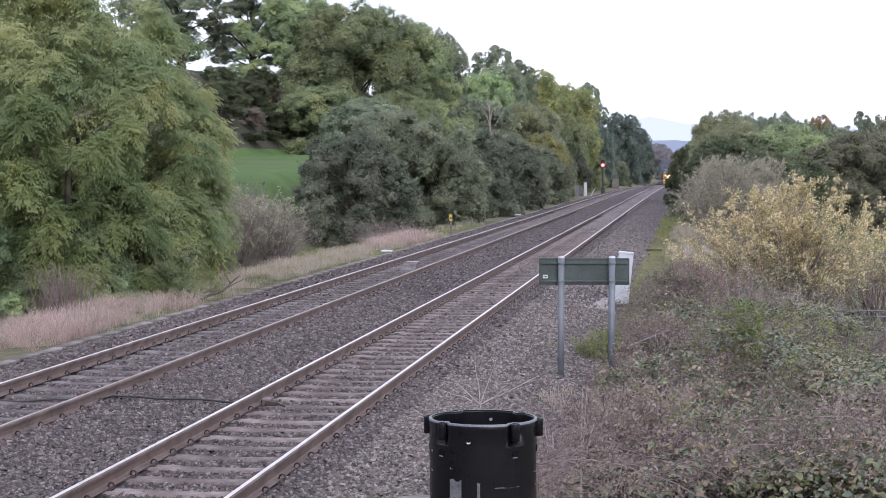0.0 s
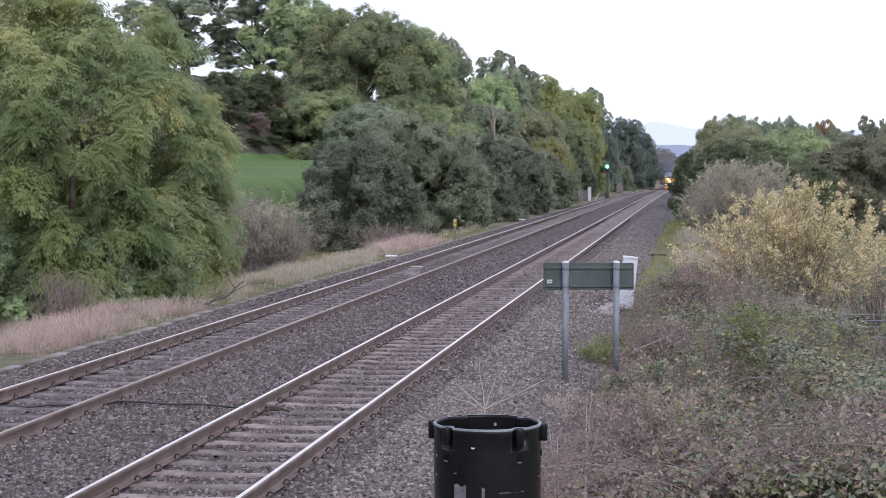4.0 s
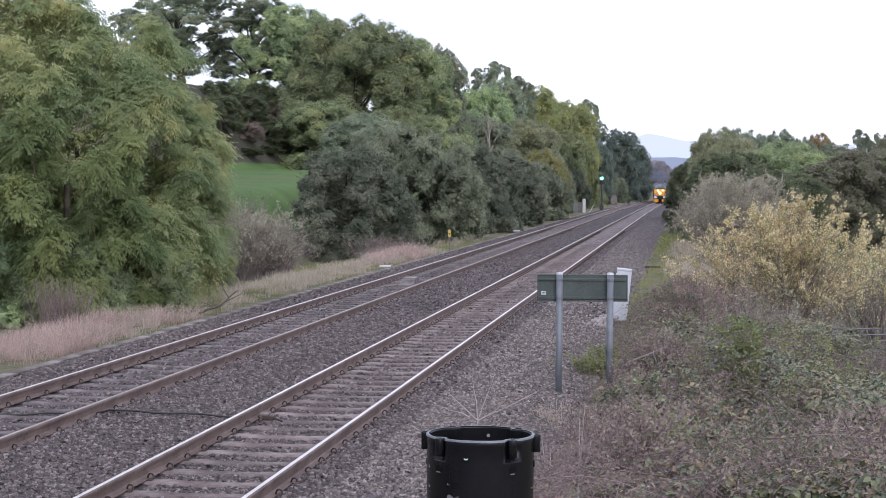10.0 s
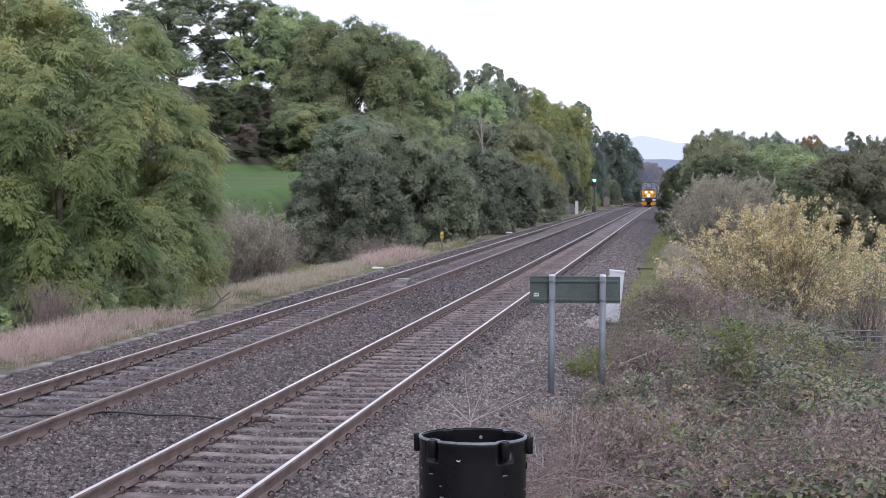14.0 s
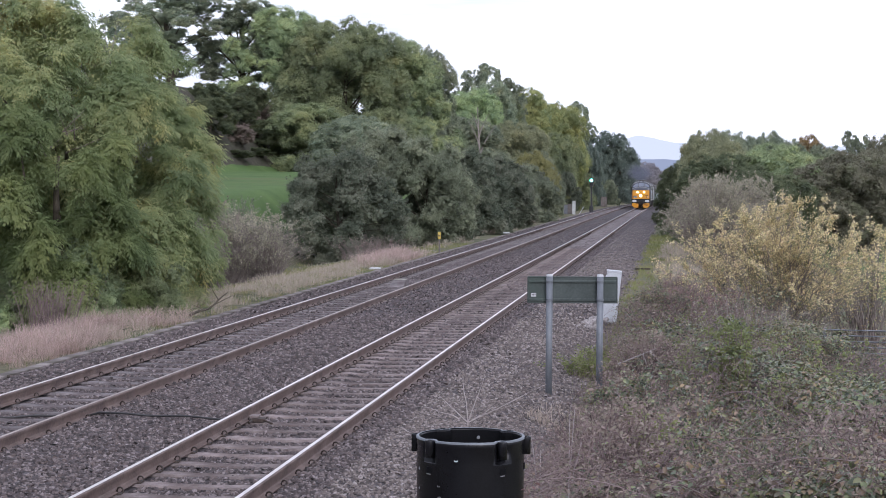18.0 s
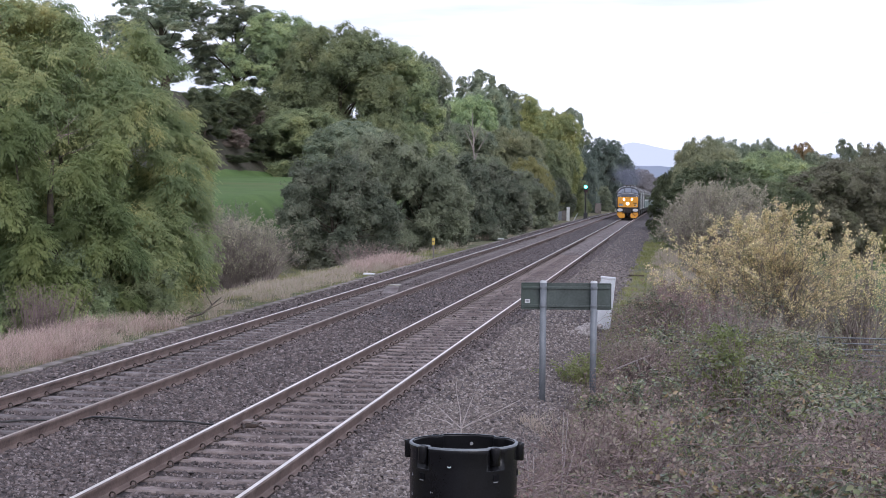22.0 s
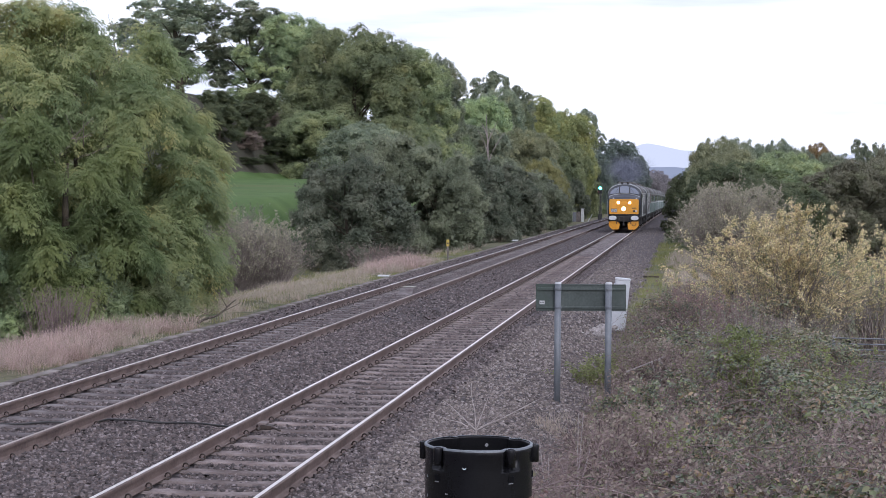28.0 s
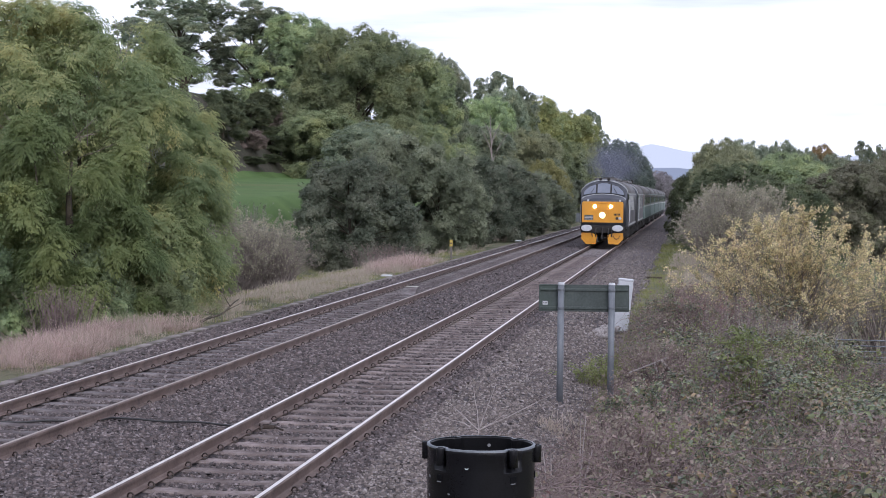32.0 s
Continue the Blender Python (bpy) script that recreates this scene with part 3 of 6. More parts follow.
RAIL_PROFILE = [(-0.070, -0.159), (0.070, -0.159), (0.070, -0.150), (0.022, -0.138), (0.009, -0.125), (0.009, -0.050), (0.035, -0.040), (0.036, -0.012), (0.026, -0.001),
                (-0.026, -0.001), (-0.036, -0.012), (-0.035, -0.040), (-0.009, -0.050), (-0.009, -0.125), (-0.022, -0.138), (-0.070, -0.150)]


def sleeper_mesh(wood):
    """Concrete sleeper, lower in the middle, with chamfered edges."""
    bm = bmesh.new()
    rings = []
    for x, z, w in ((-1.25, -0.178, 0.105), (-1.20, -0.172, 0.115), (-0.45, -0.172, 0.115), (-0.25, -0.180, 0.105), (0.25, -0.180, 0.105), (0.45, -0.172, 0.115), (1.20, -0.172, 0.115), (1.25, -0.178, 0.105)):
        rings.append([bm.verts.new(p) for p in ((x, -w, -0.36), (x, -w, z - 0.02), (x, -w + 0.02, z), (x, w - 0.02, z), (x, w, z - 0.02), (x, w, -0.36))])
    for r, s in zip(rings, rings[1:]):
        for i in range(5):
            bm.faces.new((r[i], s[i], s[i + 1], r[i + 1]))
    bm.faces.new(rings[0])
    bm.faces.new(rings[-1][::-1])
    bmesh.ops.recalc_face_normals(bm, faces=bm.faces)
    me = bpy.data.meshes.new("sleeper")
    bm.to_mesh(me)
    bm.free()
    me.materials.append(wood)
    return me


def clip_mesh():
    """A sprung steel rail clip: a bent bar over a cast shoulder."""
    ang = np.linspace(-0.7, 3.9, 11)
    bar = np.stack([0.048 + 0.036 * np.cos(ang), np.linspace(-0.03, 0.02, 11), 0.020 + 0.036 * np.sin(ang)], -1)
    bar = np.concatenate([bar, [[0.0, 0.045, 0.012]]])
    v, f = tubes([bar], [np.full(12, 0.0095)], 5)
    s = bmesh.new()
    block(s, 0.0, 0.06, -0.04, 0.04, -0.03, 0.004)
    sv = np.array([p.co[:] for p in s.verts])
    s.faces.ensure_lookup_table()
    sf = np.array([[p.index for p in q.verts] for q in s.faces])
    s.free()
    v, f = merged((v, f), (sv, sf))
    return raw("rail_clip", v, f, M_CLIP)


CLIP = clip_mesh()


def laid(bm):
    """Bends a length drawn out along the line down over the crest."""
    for y in range(150, 470, 16):
        bmesh.ops.bisect_plane(bm, geom=bm.verts[:] + bm.edges[:] + bm.faces[:], plane_co=(0, y, 0), plane_no=(0, 1, 0))
    for p in bm.verts:
        p.co.z -= float(dip(p.co.y))
    return bm


def track(name, cx, spacing, phase, label, heads, wood):
    top = thing(name, label, "railway track", pose(cx, 0, 0), kind="structure")
    for side, head in zip((-0.7525, 0.7525), heads):
        bm = laid(prism([(side + x, z) for x, z in RAIL_PROFILE], -30, TRACK_END))
        rail = part("rail", bm, M_RAIL, top, "rust-brown steel rail")
        part("running_surface", laid(prism([(side + x, z) for x, z in ((-0.023, -0.004), (0.023, -0.004), (0.020, 0.002), (-0.020, 0.002))], -30, TRACK_END)), head, rail)
    first = int(math.ceil((-6 - phase) / spacing))
    SLEEPER = sleeper_mesh(wood)
    for k in range(first, first + 110):
        put("sleeper", SLEEPER, top, pose(0, phase + k * spacing, 0, 0, 0, RNG.uniform(-0.4, 0.4)))
    sv = np.array([p.co[:] for p in SLEEPER.vertices])
    sf = [list(p.vertices) for p in SLEEPER.polygons if len(p.vertices) == 4]
    far = []
    for k in range(first + 110, int((330 - phase) / spacing)):
        far.append((sv + (0, phase + k * spacing, -float(dip(phase + k * spacing))), np.array(sf)))
    v, f = merged(*far)
    # darker tone painted in further on, as the strip pales at grazing view
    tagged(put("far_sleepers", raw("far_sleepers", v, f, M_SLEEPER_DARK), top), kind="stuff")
    for k in range(first, first + 62):
        for side in (-0.7525, 0.7525):
            put("rail_clip", CLIP, top, pose(side + 0.045, phase + k * spacing, -0.155))
    cv, cf = np.array([p.co[:] for p in CLIP.vertices]), np.array([list(p.vertices) for p in CLIP.polygons])
    rest = [(cv + (side + 0.045, phase + k * spacing, -0.145), cf) for k in range(first + 62, first + 150) for side in (-0.7525, 0.7525)]
    v, f = merged(*rest)
    tagged(put("far_rail_clips", raw("far_rail_clips", v, f, M_CLIP), top), kind="stuff")


track("near_track", 0.0, 0.65, 0.0, "railway track with bright-worn steel rails on weathered sleepers", (M_HEAD, M_HEAD), M_SLEEPER)
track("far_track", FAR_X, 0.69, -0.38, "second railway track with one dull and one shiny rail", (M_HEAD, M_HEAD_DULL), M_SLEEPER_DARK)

# ---------------------------------------------------------------- lineside things


def cable_trough():
    top = thing("cable_trough", "grey concrete cable trough with lids along the track edge", "cable trough", pose(-6.05, 0, -0.33), kind="structure")
    lid = box(-0.11, 0.11, -0.49, 0.49, 0.06, 0.105, bevel=0.012)
    me = bpy.data.meshes.new("trough_lid")
    lid.to_mesh(me)
    lid.free()
    me.materials.append(M_CONCRETE)
    for k in range(150):
        put("trough_lid", me, top, pose(RNG.normal(0, 0.008), -2 + k * 1.0, RNG.normal(0, 0.004), RNG.normal(0, 0.3), RNG.normal(0, 0.8), RNG.normal(0, 0.4)))
    part("trough_body", laid(box(-0.10, 0.10, -3, 260, -0.22, 0.055, bevel=0)), M_CONCRETE, top)
    part("far_lids", laid(box(-0.11, 0.11, 149, 260, 0.058, 0.11, bevel=0)), M_CONCRETE, top)


cable_trough()


def sign_on_posts():
    sign = thing("sign_board", "back of a dark green stained sign board on two grey posts", "sign", pose(3.195, 7.15, -0.34, 0, 0, 8.2) @ Matrix.Diagonal((0.963, 0.963, 1, 1)))
    # the plate faces away from the eye; two rails carry it
    plate = part("plate", box(-0.70, 0.70, 0.075, 0.085, 1.46, 1.84, bevel=0.0), M_SIGNBACK, sign)
    bv = plate.modifiers.new("rounded", "BEVEL")
    bv.width, bv.segments, bv.limit_method = 0.004, 2, "ANGLE"
    rim = bmesh.new()
    for x0, x1, z0, z1 in ((-0.71, 0.71, 1.835, 1.855), (-0.71, 0.71, 1.445, 1.465), (-0.715, -0.695, 1.455, 1.845), (0.695, 0.715, 1.455, 1.845)):
        block(rim, x0, x1, 0.068, 0.092, z0, z1, 0.006)
    part("rim", rim, M_SIGNBACK, plate)
    for z in (1.78, 1.50):
        part("mounting_rail", box(-0.69, 0.69, 0.045, 0.073, z - 0.018, z + 0.018, bevel=0.004), M_SIGNBACK, sign)
    for x in (-0.37, 0.43):
        post = part("post", rod(bmesh.new(), (x, 0, -0.5), (x, 0, 1.86), 0.052, sides=20), M_GALV, sign, "grey galvanised tubular post", True)
        cap = rod(bmesh.new(), (x, 0, 1.86), (x, 0, 1.89), 0.055, 0.045, 20)
        part("cap", cap, M_WHITE, post, "pale plastic post cap")
        for z in (1.78, 1.50):
            part("clamp", rod(bmesh.new(), (x, 0, z - 0.015), (x, 0, z + 0.015), 0.058, sides=20), M_GALV, post)
    part("sticker", box(-0.655, -0.575, 0.066, 0.072, 1.545, 1.60, bevel=0.001), M_WHITE, sign, "small white sticker with illegible marks")
    marks = bmesh.new()
    for k in range(3):
        block(marks, -0.645 + 0.022 * k, -0.630 + 0.022 * k, 0.063, 0.066, 1.565, 1.582)
    part("sticker_marks", marks, M_DARKSTEEL, sign)


sign_on_posts()


def bin_tube():
    """Tall open drum of black plastic with lugs and holes round its rim."""
    b = thing("plastic_bin", "black plastic drum bin open on top with lugs round the rim", "bin", pose(3.795, -10.80, 0.818))
    r0, r1, h = 0.250, 0.236, 0.905
    bm = bmesh.new()
    n = 120
    rings = []

    def rim_r(r, i, z):
        # the wall steps inwards behind the sockets
        near = min(abs((i * 360 / n - q + 180) % 360 - 180) for q in (50, 130, 228, 313))
        return r - 0.026 * max(0.0, 1 - (near / 8.5) ** 4) * (z > h - 0.1)

    for r, z in ((0.243, 0.0), (r0, h - 0.125), (r0, h - 0.112), (r0, h - 0.104), (r0, h - 0.101), (r0, h - 0.099), (r0, h - 0.03), (r0 + 0.002, h - 0.026), (r0 + 0.002, h - 0.003), (r0, h), (r1 + 0.004, h), (r1, h - 0.004), (r1, h - 0.008)):
        rings.append([bm.verts.new((rim_r(r, i, z) * math.cos(2 * math.pi * i / n), rim_r(r, i, z) * math.sin(2 * math.pi * i / n), z)) for i in range(n)])
    for r, s in zip(rings, rings[1:]):
        for i in range(n):
            bm.faces.new((r[i], r[(i + 1) % n], s[(i + 1) % n], s[i]))
    part("drum", bm, M_BLACK, b, "", True)
    # pale ring paints the light caught by the scuffed, rounded rim
    edge = loft([[(rim_r(r, i, h) * math.cos(2 * math.pi * i / n), rim_r(r, i, h) * math.sin(2 * math.pi * i / n), z) for i in range(n)] for r, z in ((r0 + 0.0032, h - 0.006), (r0 + 0.0028, h + 0.001), (r0 - 0.004, h + 0.0035), (r1 + 0.004, h + 0.0030))], False)
    part("rim_highlight", edge, M_GALV, b, "scuffed rim edge with its highlight painted pale", True)
    # inside gets a duller, darker copy of the plastic to stand for its shade
    inner, rings = bmesh.new(), []
    for r, z in ((r1 - 0.0005, h - 0.006), (r1 - 0.0005, h - 0.0985), (r1 - 0.0005, h - 0.1015), (0.230, 0.02), (0.12, 0.015)):
        rings.append([inner.verts.new((rim_r(r, i, z) * math.cos(2 * math.pi * i / n), rim_r(r, i, z) * math.sin(2 * math.pi * i / n), z)) for i in range(n)])
    for r, s in zip(rings, rings[1:]):
        for i in range(n):
            inner.faces.new((r[i], s[i], s[(i + 1) % n], r[(i + 1) % n]))
    inner.faces.new(rings[-1])
    part("lining", inner, M_BLACK_MATTE, b, "matt black inside", True)
    for deg in (2, 50, 130, 178, 228, 313):
        # hollow sockets on the rim, each with a slot below it
        a = radians(deg)
        c, d = math.cos(a), math.sin(a)
        n2, lug = 20, bmesh.new()
        reach = 0.258 if deg in (2, 178) else 0.246
        rings = []
        for r, z in ((0.022, h - 0.078), (0.022, h - 0.001), (0.021, h + 0.002), (0.015, h + 0.002), (0.014, h - 0.03)):
            rings.append([lug.verts.new((reach * c + r * math.cos(q), reach * d + r * math.sin(q), z)) for q in (2 * math.pi * i / n2 for i in range(n2))])
        for r, s2 in zip(rings, rings[1:]):
            for i in range(n2):
                lug.faces.new((r[i], r[(i + 1) % n2], s2[(i + 1) % n2], s2[i]))
        lug.faces.new(rings[0][::-1])
        lug.faces.new(rings[-1])
        bmesh.ops.recalc_face_normals(lug, faces=lug.faces)
        socket = part("socket", lug, M_BLACK, b, "", True)
        slot = block(bmesh.new(), 0.2475, 0.2535, -0.016, 0.016, h - 0.150, h - 0.120, 0.001)
        bmesh.ops.rotate(slot, verts=slot.verts, matrix=Matrix.Rotation(a, 3, "Z"))
        part("slot", slot, M_BLACK_MATTE, socket)
        lip = block(bmesh.new(), 0.2478, 0.2545, -0.014, 0.010, h - 0.155, h - 0.151, 0.001)
        bmesh.ops.rotate(lip, verts=lip.verts, matrix=Matrix.Rotation(a, 3, "Z"))
        part("slot_lip", lip, M_PAPER, socket)
    part("rivet_hole", rod(bmesh.new(), (-0.035, -0.2505, h - 0.075), (-0.035, -0.2535, h - 0.075), 0.010, sides=14), M_BLACK_MATTE, b)
    # daylight in the lower part of the hole, painted as a white crescent
    lit = loft([[(-0.035 + r * math.cos(q), -0.2545, h - 0.075 + r * math.sin(q)) for q in [math.pi * (1.1 + 0.8 * i / 8) for i in range(9)] + [math.pi * (1.9 - 0.8 * i / 8) for i in range(9)] for r in (0.010,)][:9] + [(-0.035 + 0.0065 * math.cos(q), -0.2545, h - 0.0735 + 0.0065 * math.sin(q)) for q in [math.pi * (1.9 - 0.8 * i / 8) for i in range(9)]]] * 1, False)
    lit.faces.new(lit.verts)
    part("daylight_crescent", lit, M_WHITE, b, "white crescent painted for daylight in the hole")
    # no opening here: a pale disc gives the daylight of a hole
    part("painted_daylight_hole", rod(bmesh.new(), (0.010, 0.2355, h - 0.042), (0.010, 0.2300, h - 0.042), 0.008, sides=14), M_PAPER, b, "pale disc painted as daylight through a hole")

    def patch(name2, a0, a1, z0, z1, mat, wob):
        """Something thin stuck to the drum between two angles."""
        m2 = 9
        pts = [(radians(a0 + (a1 - a0) * i / m2), z0, z1 + wob * math.sin(i * 0.8) * 0.012) for i in range(m2 + 1)]
        vv = [(0.2508 * math.cos(q), 0.2508 * math.sin(q), z) for q, lo, hi in pts for z in (lo, hi)]
        ff = [(2 * i, 2 * i + 2, 2 * i + 3, 2 * i + 1) for i in range(m2)]
        put(name2, raw(name2, vv, ff, mat), b)

    patch("torn_label", 240, 254, h - 0.40, h - 0.255, M_LABEL, 0.5)
    patch("torn_label", 271, 274, h - 0.40, h - 0.262, M_LABEL, 0.3)
    # thin pale line painted for a branch-like reflection in the plastic
    patch("scratch_or_reflection", 289, 318, h - 0.288, h - 0.286, M_LABEL, 0.3)
    patch("scratch_or_reflection", 206, 209, h - 0.145, h - 0.135, M_PAPER, 0.3)
    patch("scratch_or_reflection", 206, 209, h - 0.235, h - 0.225, M_PAPER, 0.3)
    patch("scratch_or_reflection", 240, 243, h - 0.206, h - 0.202, M_PAPER, 0.3)


bin_tube()


def cabinet():
    c = thing("lineside_cabinet", "white metal equipment cabinet beside the track", "cabinet", pose(3.18, 21.6, -0.48, 0, 5.5, 4))
    body = part("body", box(-0.17, 0.17, -0.16, 0.16, 0.0, 1.34, bevel=0.012), M_WHITE, c)
    part("door", box(-0.187, -0.173, -0.13, 0.13, 0.08, 1.26, bevel=0.004), M_WHITE, body)
    part("lid", box(-0.178, 0.178, -0.17, 0.17, 1.342, 1.395, bevel=0.014), M_WHITE, c)
    part("latch", box(-0.204, -0.188, 0.07, 0.10, 0.55, 0.68, bevel=0.004), M_DARKSTEEL, body)
    rubble = bmesh.new()
    rr = random.Random(4)
    for k in range(150):
        y = rr.uniform(-3.2, 0.25)
        x, s = rr.uniform(-0.62, -0.15) + 0.09 * y, rr.uniform(0.025, 0.075)
        m = Matrix.Translation((x, y, 0.05 + s * 0.3)) @ Euler((rr.random() * 3, rr.random() * 3, rr.random() * 3)).to_matrix().to_4x4() @ Matrix.Diagonal((s, s * 0.8, s * 0.6, 1))
        bmesh.ops.create_icosphere(rubble, subdivisions=1, radius=1, matrix=m)
    me = bpy.data.meshes.new("pale_rubble")
    rubble.to_mesh(me)
    rubble.free()
    me.materials.append(M_RUBBLE)
    tagged(put("pale_rubble", me, None, pose(3.42, 21.9, -0.30)), "pale broken stones at the foot of the cabinet", "rubble", kind="stuff")


cabinet()


def track_magnet():
    t = thing("track_magnet", "grey concrete-coloured ramped magnet box between the rails", "track magnet", pose(FAR_X + 0.02, 32.4, -0.20))
    part("ramp", prism([(-0.22, 0.0), (0.22, 0.0), (0.20, 0.20), (-0.20, 0.20)], -0.1, 0.42), M_SLEEPER_DARK, t)
    sl = loft([[(-0.22, -0.75, 0.0), (0.22, -0.75, 0.0), (0.22, -0.75, 0.02), (-0.22, -0.75, 0.02)], [(-0.22, -0.105, 0.0), (0.22, -0.105, 0.0), (0.20, -0.105, 0.195), (-0.20, -0.105, 0.195)]])
    part("slope", sl, M_SLEEPER_DARK, t)
    part("cover_plate", box(-0.17, 0.17, -0.06, 0.38, 0.202, 0.222, bevel=0.006), M_MAGNET, t, "pale cover plate")


track_magnet()


def bond_cable():
    """Black bonding cable from the far track to a clamp on the near track's rail."""
    c = thing("bonding_cable", "black bonding cable lying across the ballast between tracks", "cable")
    t = np.linspace(0, 1, 30)
    x = -4.9 + t * (4.9 - 0.86)
    y = 2.3 + 0.25 * np.sin(t * 3.2) + 0.05 * np.sin(t * 17)
    z = bed_z(x, y) + 0.055 + 0.012 * np.sin(t * 23)
    v, f = tubes([np.stack([x, y, z], -1)], [np.full(30, 0.014)], 8)
    put("cable", raw("cable", v, f, M_RUBBER, True), c)
    clamp = thing("rail_clamp", "dark steel clamp and bond fixed to the rail foot", "clamp", pose(-0.66, 2.60, -0.17))
    part("bracket", box(0.02, 0.17, -0.07, 0.09, 0.0, 0.055, bevel=0.012), M_CLIP, clamp)
    part("jaw", box(-0.02, 0.10, -0.05, 0.13, 0.058, 0.085, bevel=0.008), M_SLEEPER, clamp, "scuffed grey jaw")
    part("bolt", rod(bmesh.new(), (0.03, -0.09, 0.03), (0.03, -0.22, 0.015), 0.016, sides=10), M_CLIP, clamp)
    part("lead", rod(bmesh.new(), (0.15, 0.0, 0.03), (0.30, -0.10, 0.0), 0.014, sides=8), M_CLIP, clamp)


bond_cable()


def marker_post():
    p = thing("marker_post", "short lineside marker post with a yellow plate", "marker post", pose(-6.6, 62.7, -0.35))
    part("stake", box(-0.035, 0.035, -0.03, 0.03, -0.2, 0.98, bevel=0.008), M_CONCRETE, p)
    part("plate", box(-0.075, 0.075, -0.052, -0.034, 0.66, 0.98, bevel=0.01), M_YPOST, p, "yellow number plate")
    part("number_bar", box(-0.045, 0.045, -0.058, -0.053, 0.78, 0.84, bevel=0.001), M_DARKSTEEL, p)


marker_post()


def white_slab(x, y, w, l, label):
    s = thing("trough_marker_slab", label, "slab", pose(x, y, -0.20, 2, 0, 3))
    part("slab", box(-w / 2, w / 2, -l / 2, l / 2, 0.0, 0.04, bevel=0.012), M_GREYBOX, s)


white_slab(-6.25, 43.0, 0.40, 0.42, "white-topped slab lying across the cable trough")
white_slab(-6.25, 92.0, 0.4, 0.8, "white slab on the trough route far along")


def colour_light_signal():
    """Signal post with a two-lens head; an added cover slides over the lens that is to look unlit."""
    s = thing("railway_signal", "dark railway colour light signal on a post, its lens lit", "signal", pose(-5.62, 192.0, -0.3))
    part("post", rod(bmesh.new(), (0, 0, 0), (0, 0, 4.4), 0.075, 0.06, 14), M_DARKSTEEL, s)
    head = part("head", box(-0.25, 0.25, -0.12, 0.14, 3.26, 4.22, bevel=0.04), M_DARKSTEEL, s)
    # lenses drawn wider than they are, so their glare lies in the size
    for z, mat, name in ((3.95, M_GREEN_LENS, "green_lens"), (3.55, M_RED, "red_lens")):
        part(name, rod(bmesh.new(), (0, -0.121, z), (0, -0.150, z), 0.185, sides=24), mat, head)
        hood = bmesh.new()
        for k in range(9):
            a0, a1 = math.pi * k / 9, math.pi * (k + 1) / 9
            q = [(0.20 * math.cos(a), y, z + 0.20 * math.sin(a)) for a in (a0, a1) for y in (-0.12, -0.36)]
            hood.faces.new([hood.verts.new(q[i]) for i in (0, 1, 3, 2)])
        part("hood", hood, M_DARKSTEEL, head)
    # added cover, no part of such a signal; hides the lens that is off
    plate = part("added_lens_cover", box(-0.185, 0.185, -0.185, -0.165, -0.185, 0.185, bevel=0.02), M_DARKSTEEL, s)
    part("base_box", box(-0.24, 0.24, -0.18, 0.18, 0.0, 0.75, bevel=0.03), M_DARKSTEEL, s)
    ladder = bmesh.new()
    for x in (-0.16, 0.16):
        rod(ladder, (x, 0.45, 0), (x, 0.25, 3.4), 0.02, sides=6)
    for k in range(11):
        rod(ladder, (-0.16, 0.45 - 0.2 * k / 11, 0.3 * k + 0.2), (0.16, 0.45 - 0.2 * k / 11, 0.3 * k + 0.2), 0.014, sides=6)
    part("ladder", ladder, M_GALV, s)
    return plate


LENS_COVER = colour_light_signal()


def lineside_boxes():
    for x, y, w, h, mat, label in ((-6.95, 178.0, 0.35, 1.6, M_GREYBOX, "tall pale lineside equipment box near the signal"), (-7.55, 180.0, 0.5, 1.2, M_CONCRETE, "pale grey lineside equipment box near the signal"),
                                   (-8.2, 183.0, 0.8, 1.1, M_GALV, "grey lineside equipment box near the signal"), (-7.0, 262.0, 1.0, 1.6, M_CONCRETE, "pale concrete lineside box beyond the signal")):
        c = thing("equipment_box", label, "equipment box", pose(x, y, -0.45))
        part("body", box(-w / 2, w / 2, -w / 2, w / 2, 0, h, bevel=0.02), mat, c)
        part("lid", box(-w / 2 - 0.04, w / 2 + 0.04, -w / 2 - 0.04, w / 2 + 0.04, h + 0.003, h + 0.06, bevel=0.02), mat, c)
        part("door", box(-w / 2 + 0.06, w / 2 - 0.06, -w / 2 - 0.018, -w / 2 - 0.004, 0.1, h - 0.08, bevel=0.004), mat, c)
    post = thing("short_post", "thin pale post leaning beside the signal", "post", pose(-6.5, 181.0, -0.4))
    part("stake", rod(bmesh.new(), (0, 0, 0), (0.5, 0, 0.9), 0.05, sides=10), M_GREYBOX, post)


lineside_boxes()


def field_gate():
    g = thing("field_gate", "grey metal bar gate behind the brambles", "gate", pose(7.75, 16.4, -0.76, 0, 0, -6))
    for k in range(7):
        part("bar", rod(bmesh.new(), (0, 0, 0.09 + 0.114 * k), (3.4, 0, 0.09 + 0.114 * k), 0.013, sides=10), M_GALV, g)
    for x in (0.0, 1.7, 3.4):
        part("upright", box(x - 0.025, x + 0.025, -0.02, 0.02, 0.0, 0.81, bevel=0.006), M_GALV, g)
    for x in (3.56,):
        part("gate_post", box(x - 0.07, x + 0.07, -0.07, 0.07, -0.3, 0.95, bevel=0.015), M_DARKSTEEL, g)


field_gate()


def short_stake():
    s = thing("lineside_stake", "short dark wooden stake lying in the grass", "stake", pose(3.5, 46.5, -0.30, 0, 0, 4))
    part("board", box(-0.30, 0.30, -0.05, 0.05, 0.02, 0.09, bevel=0.01), M_BARK, s)


short_stake()

# ---------------------------------------------------------------- trees and bushes


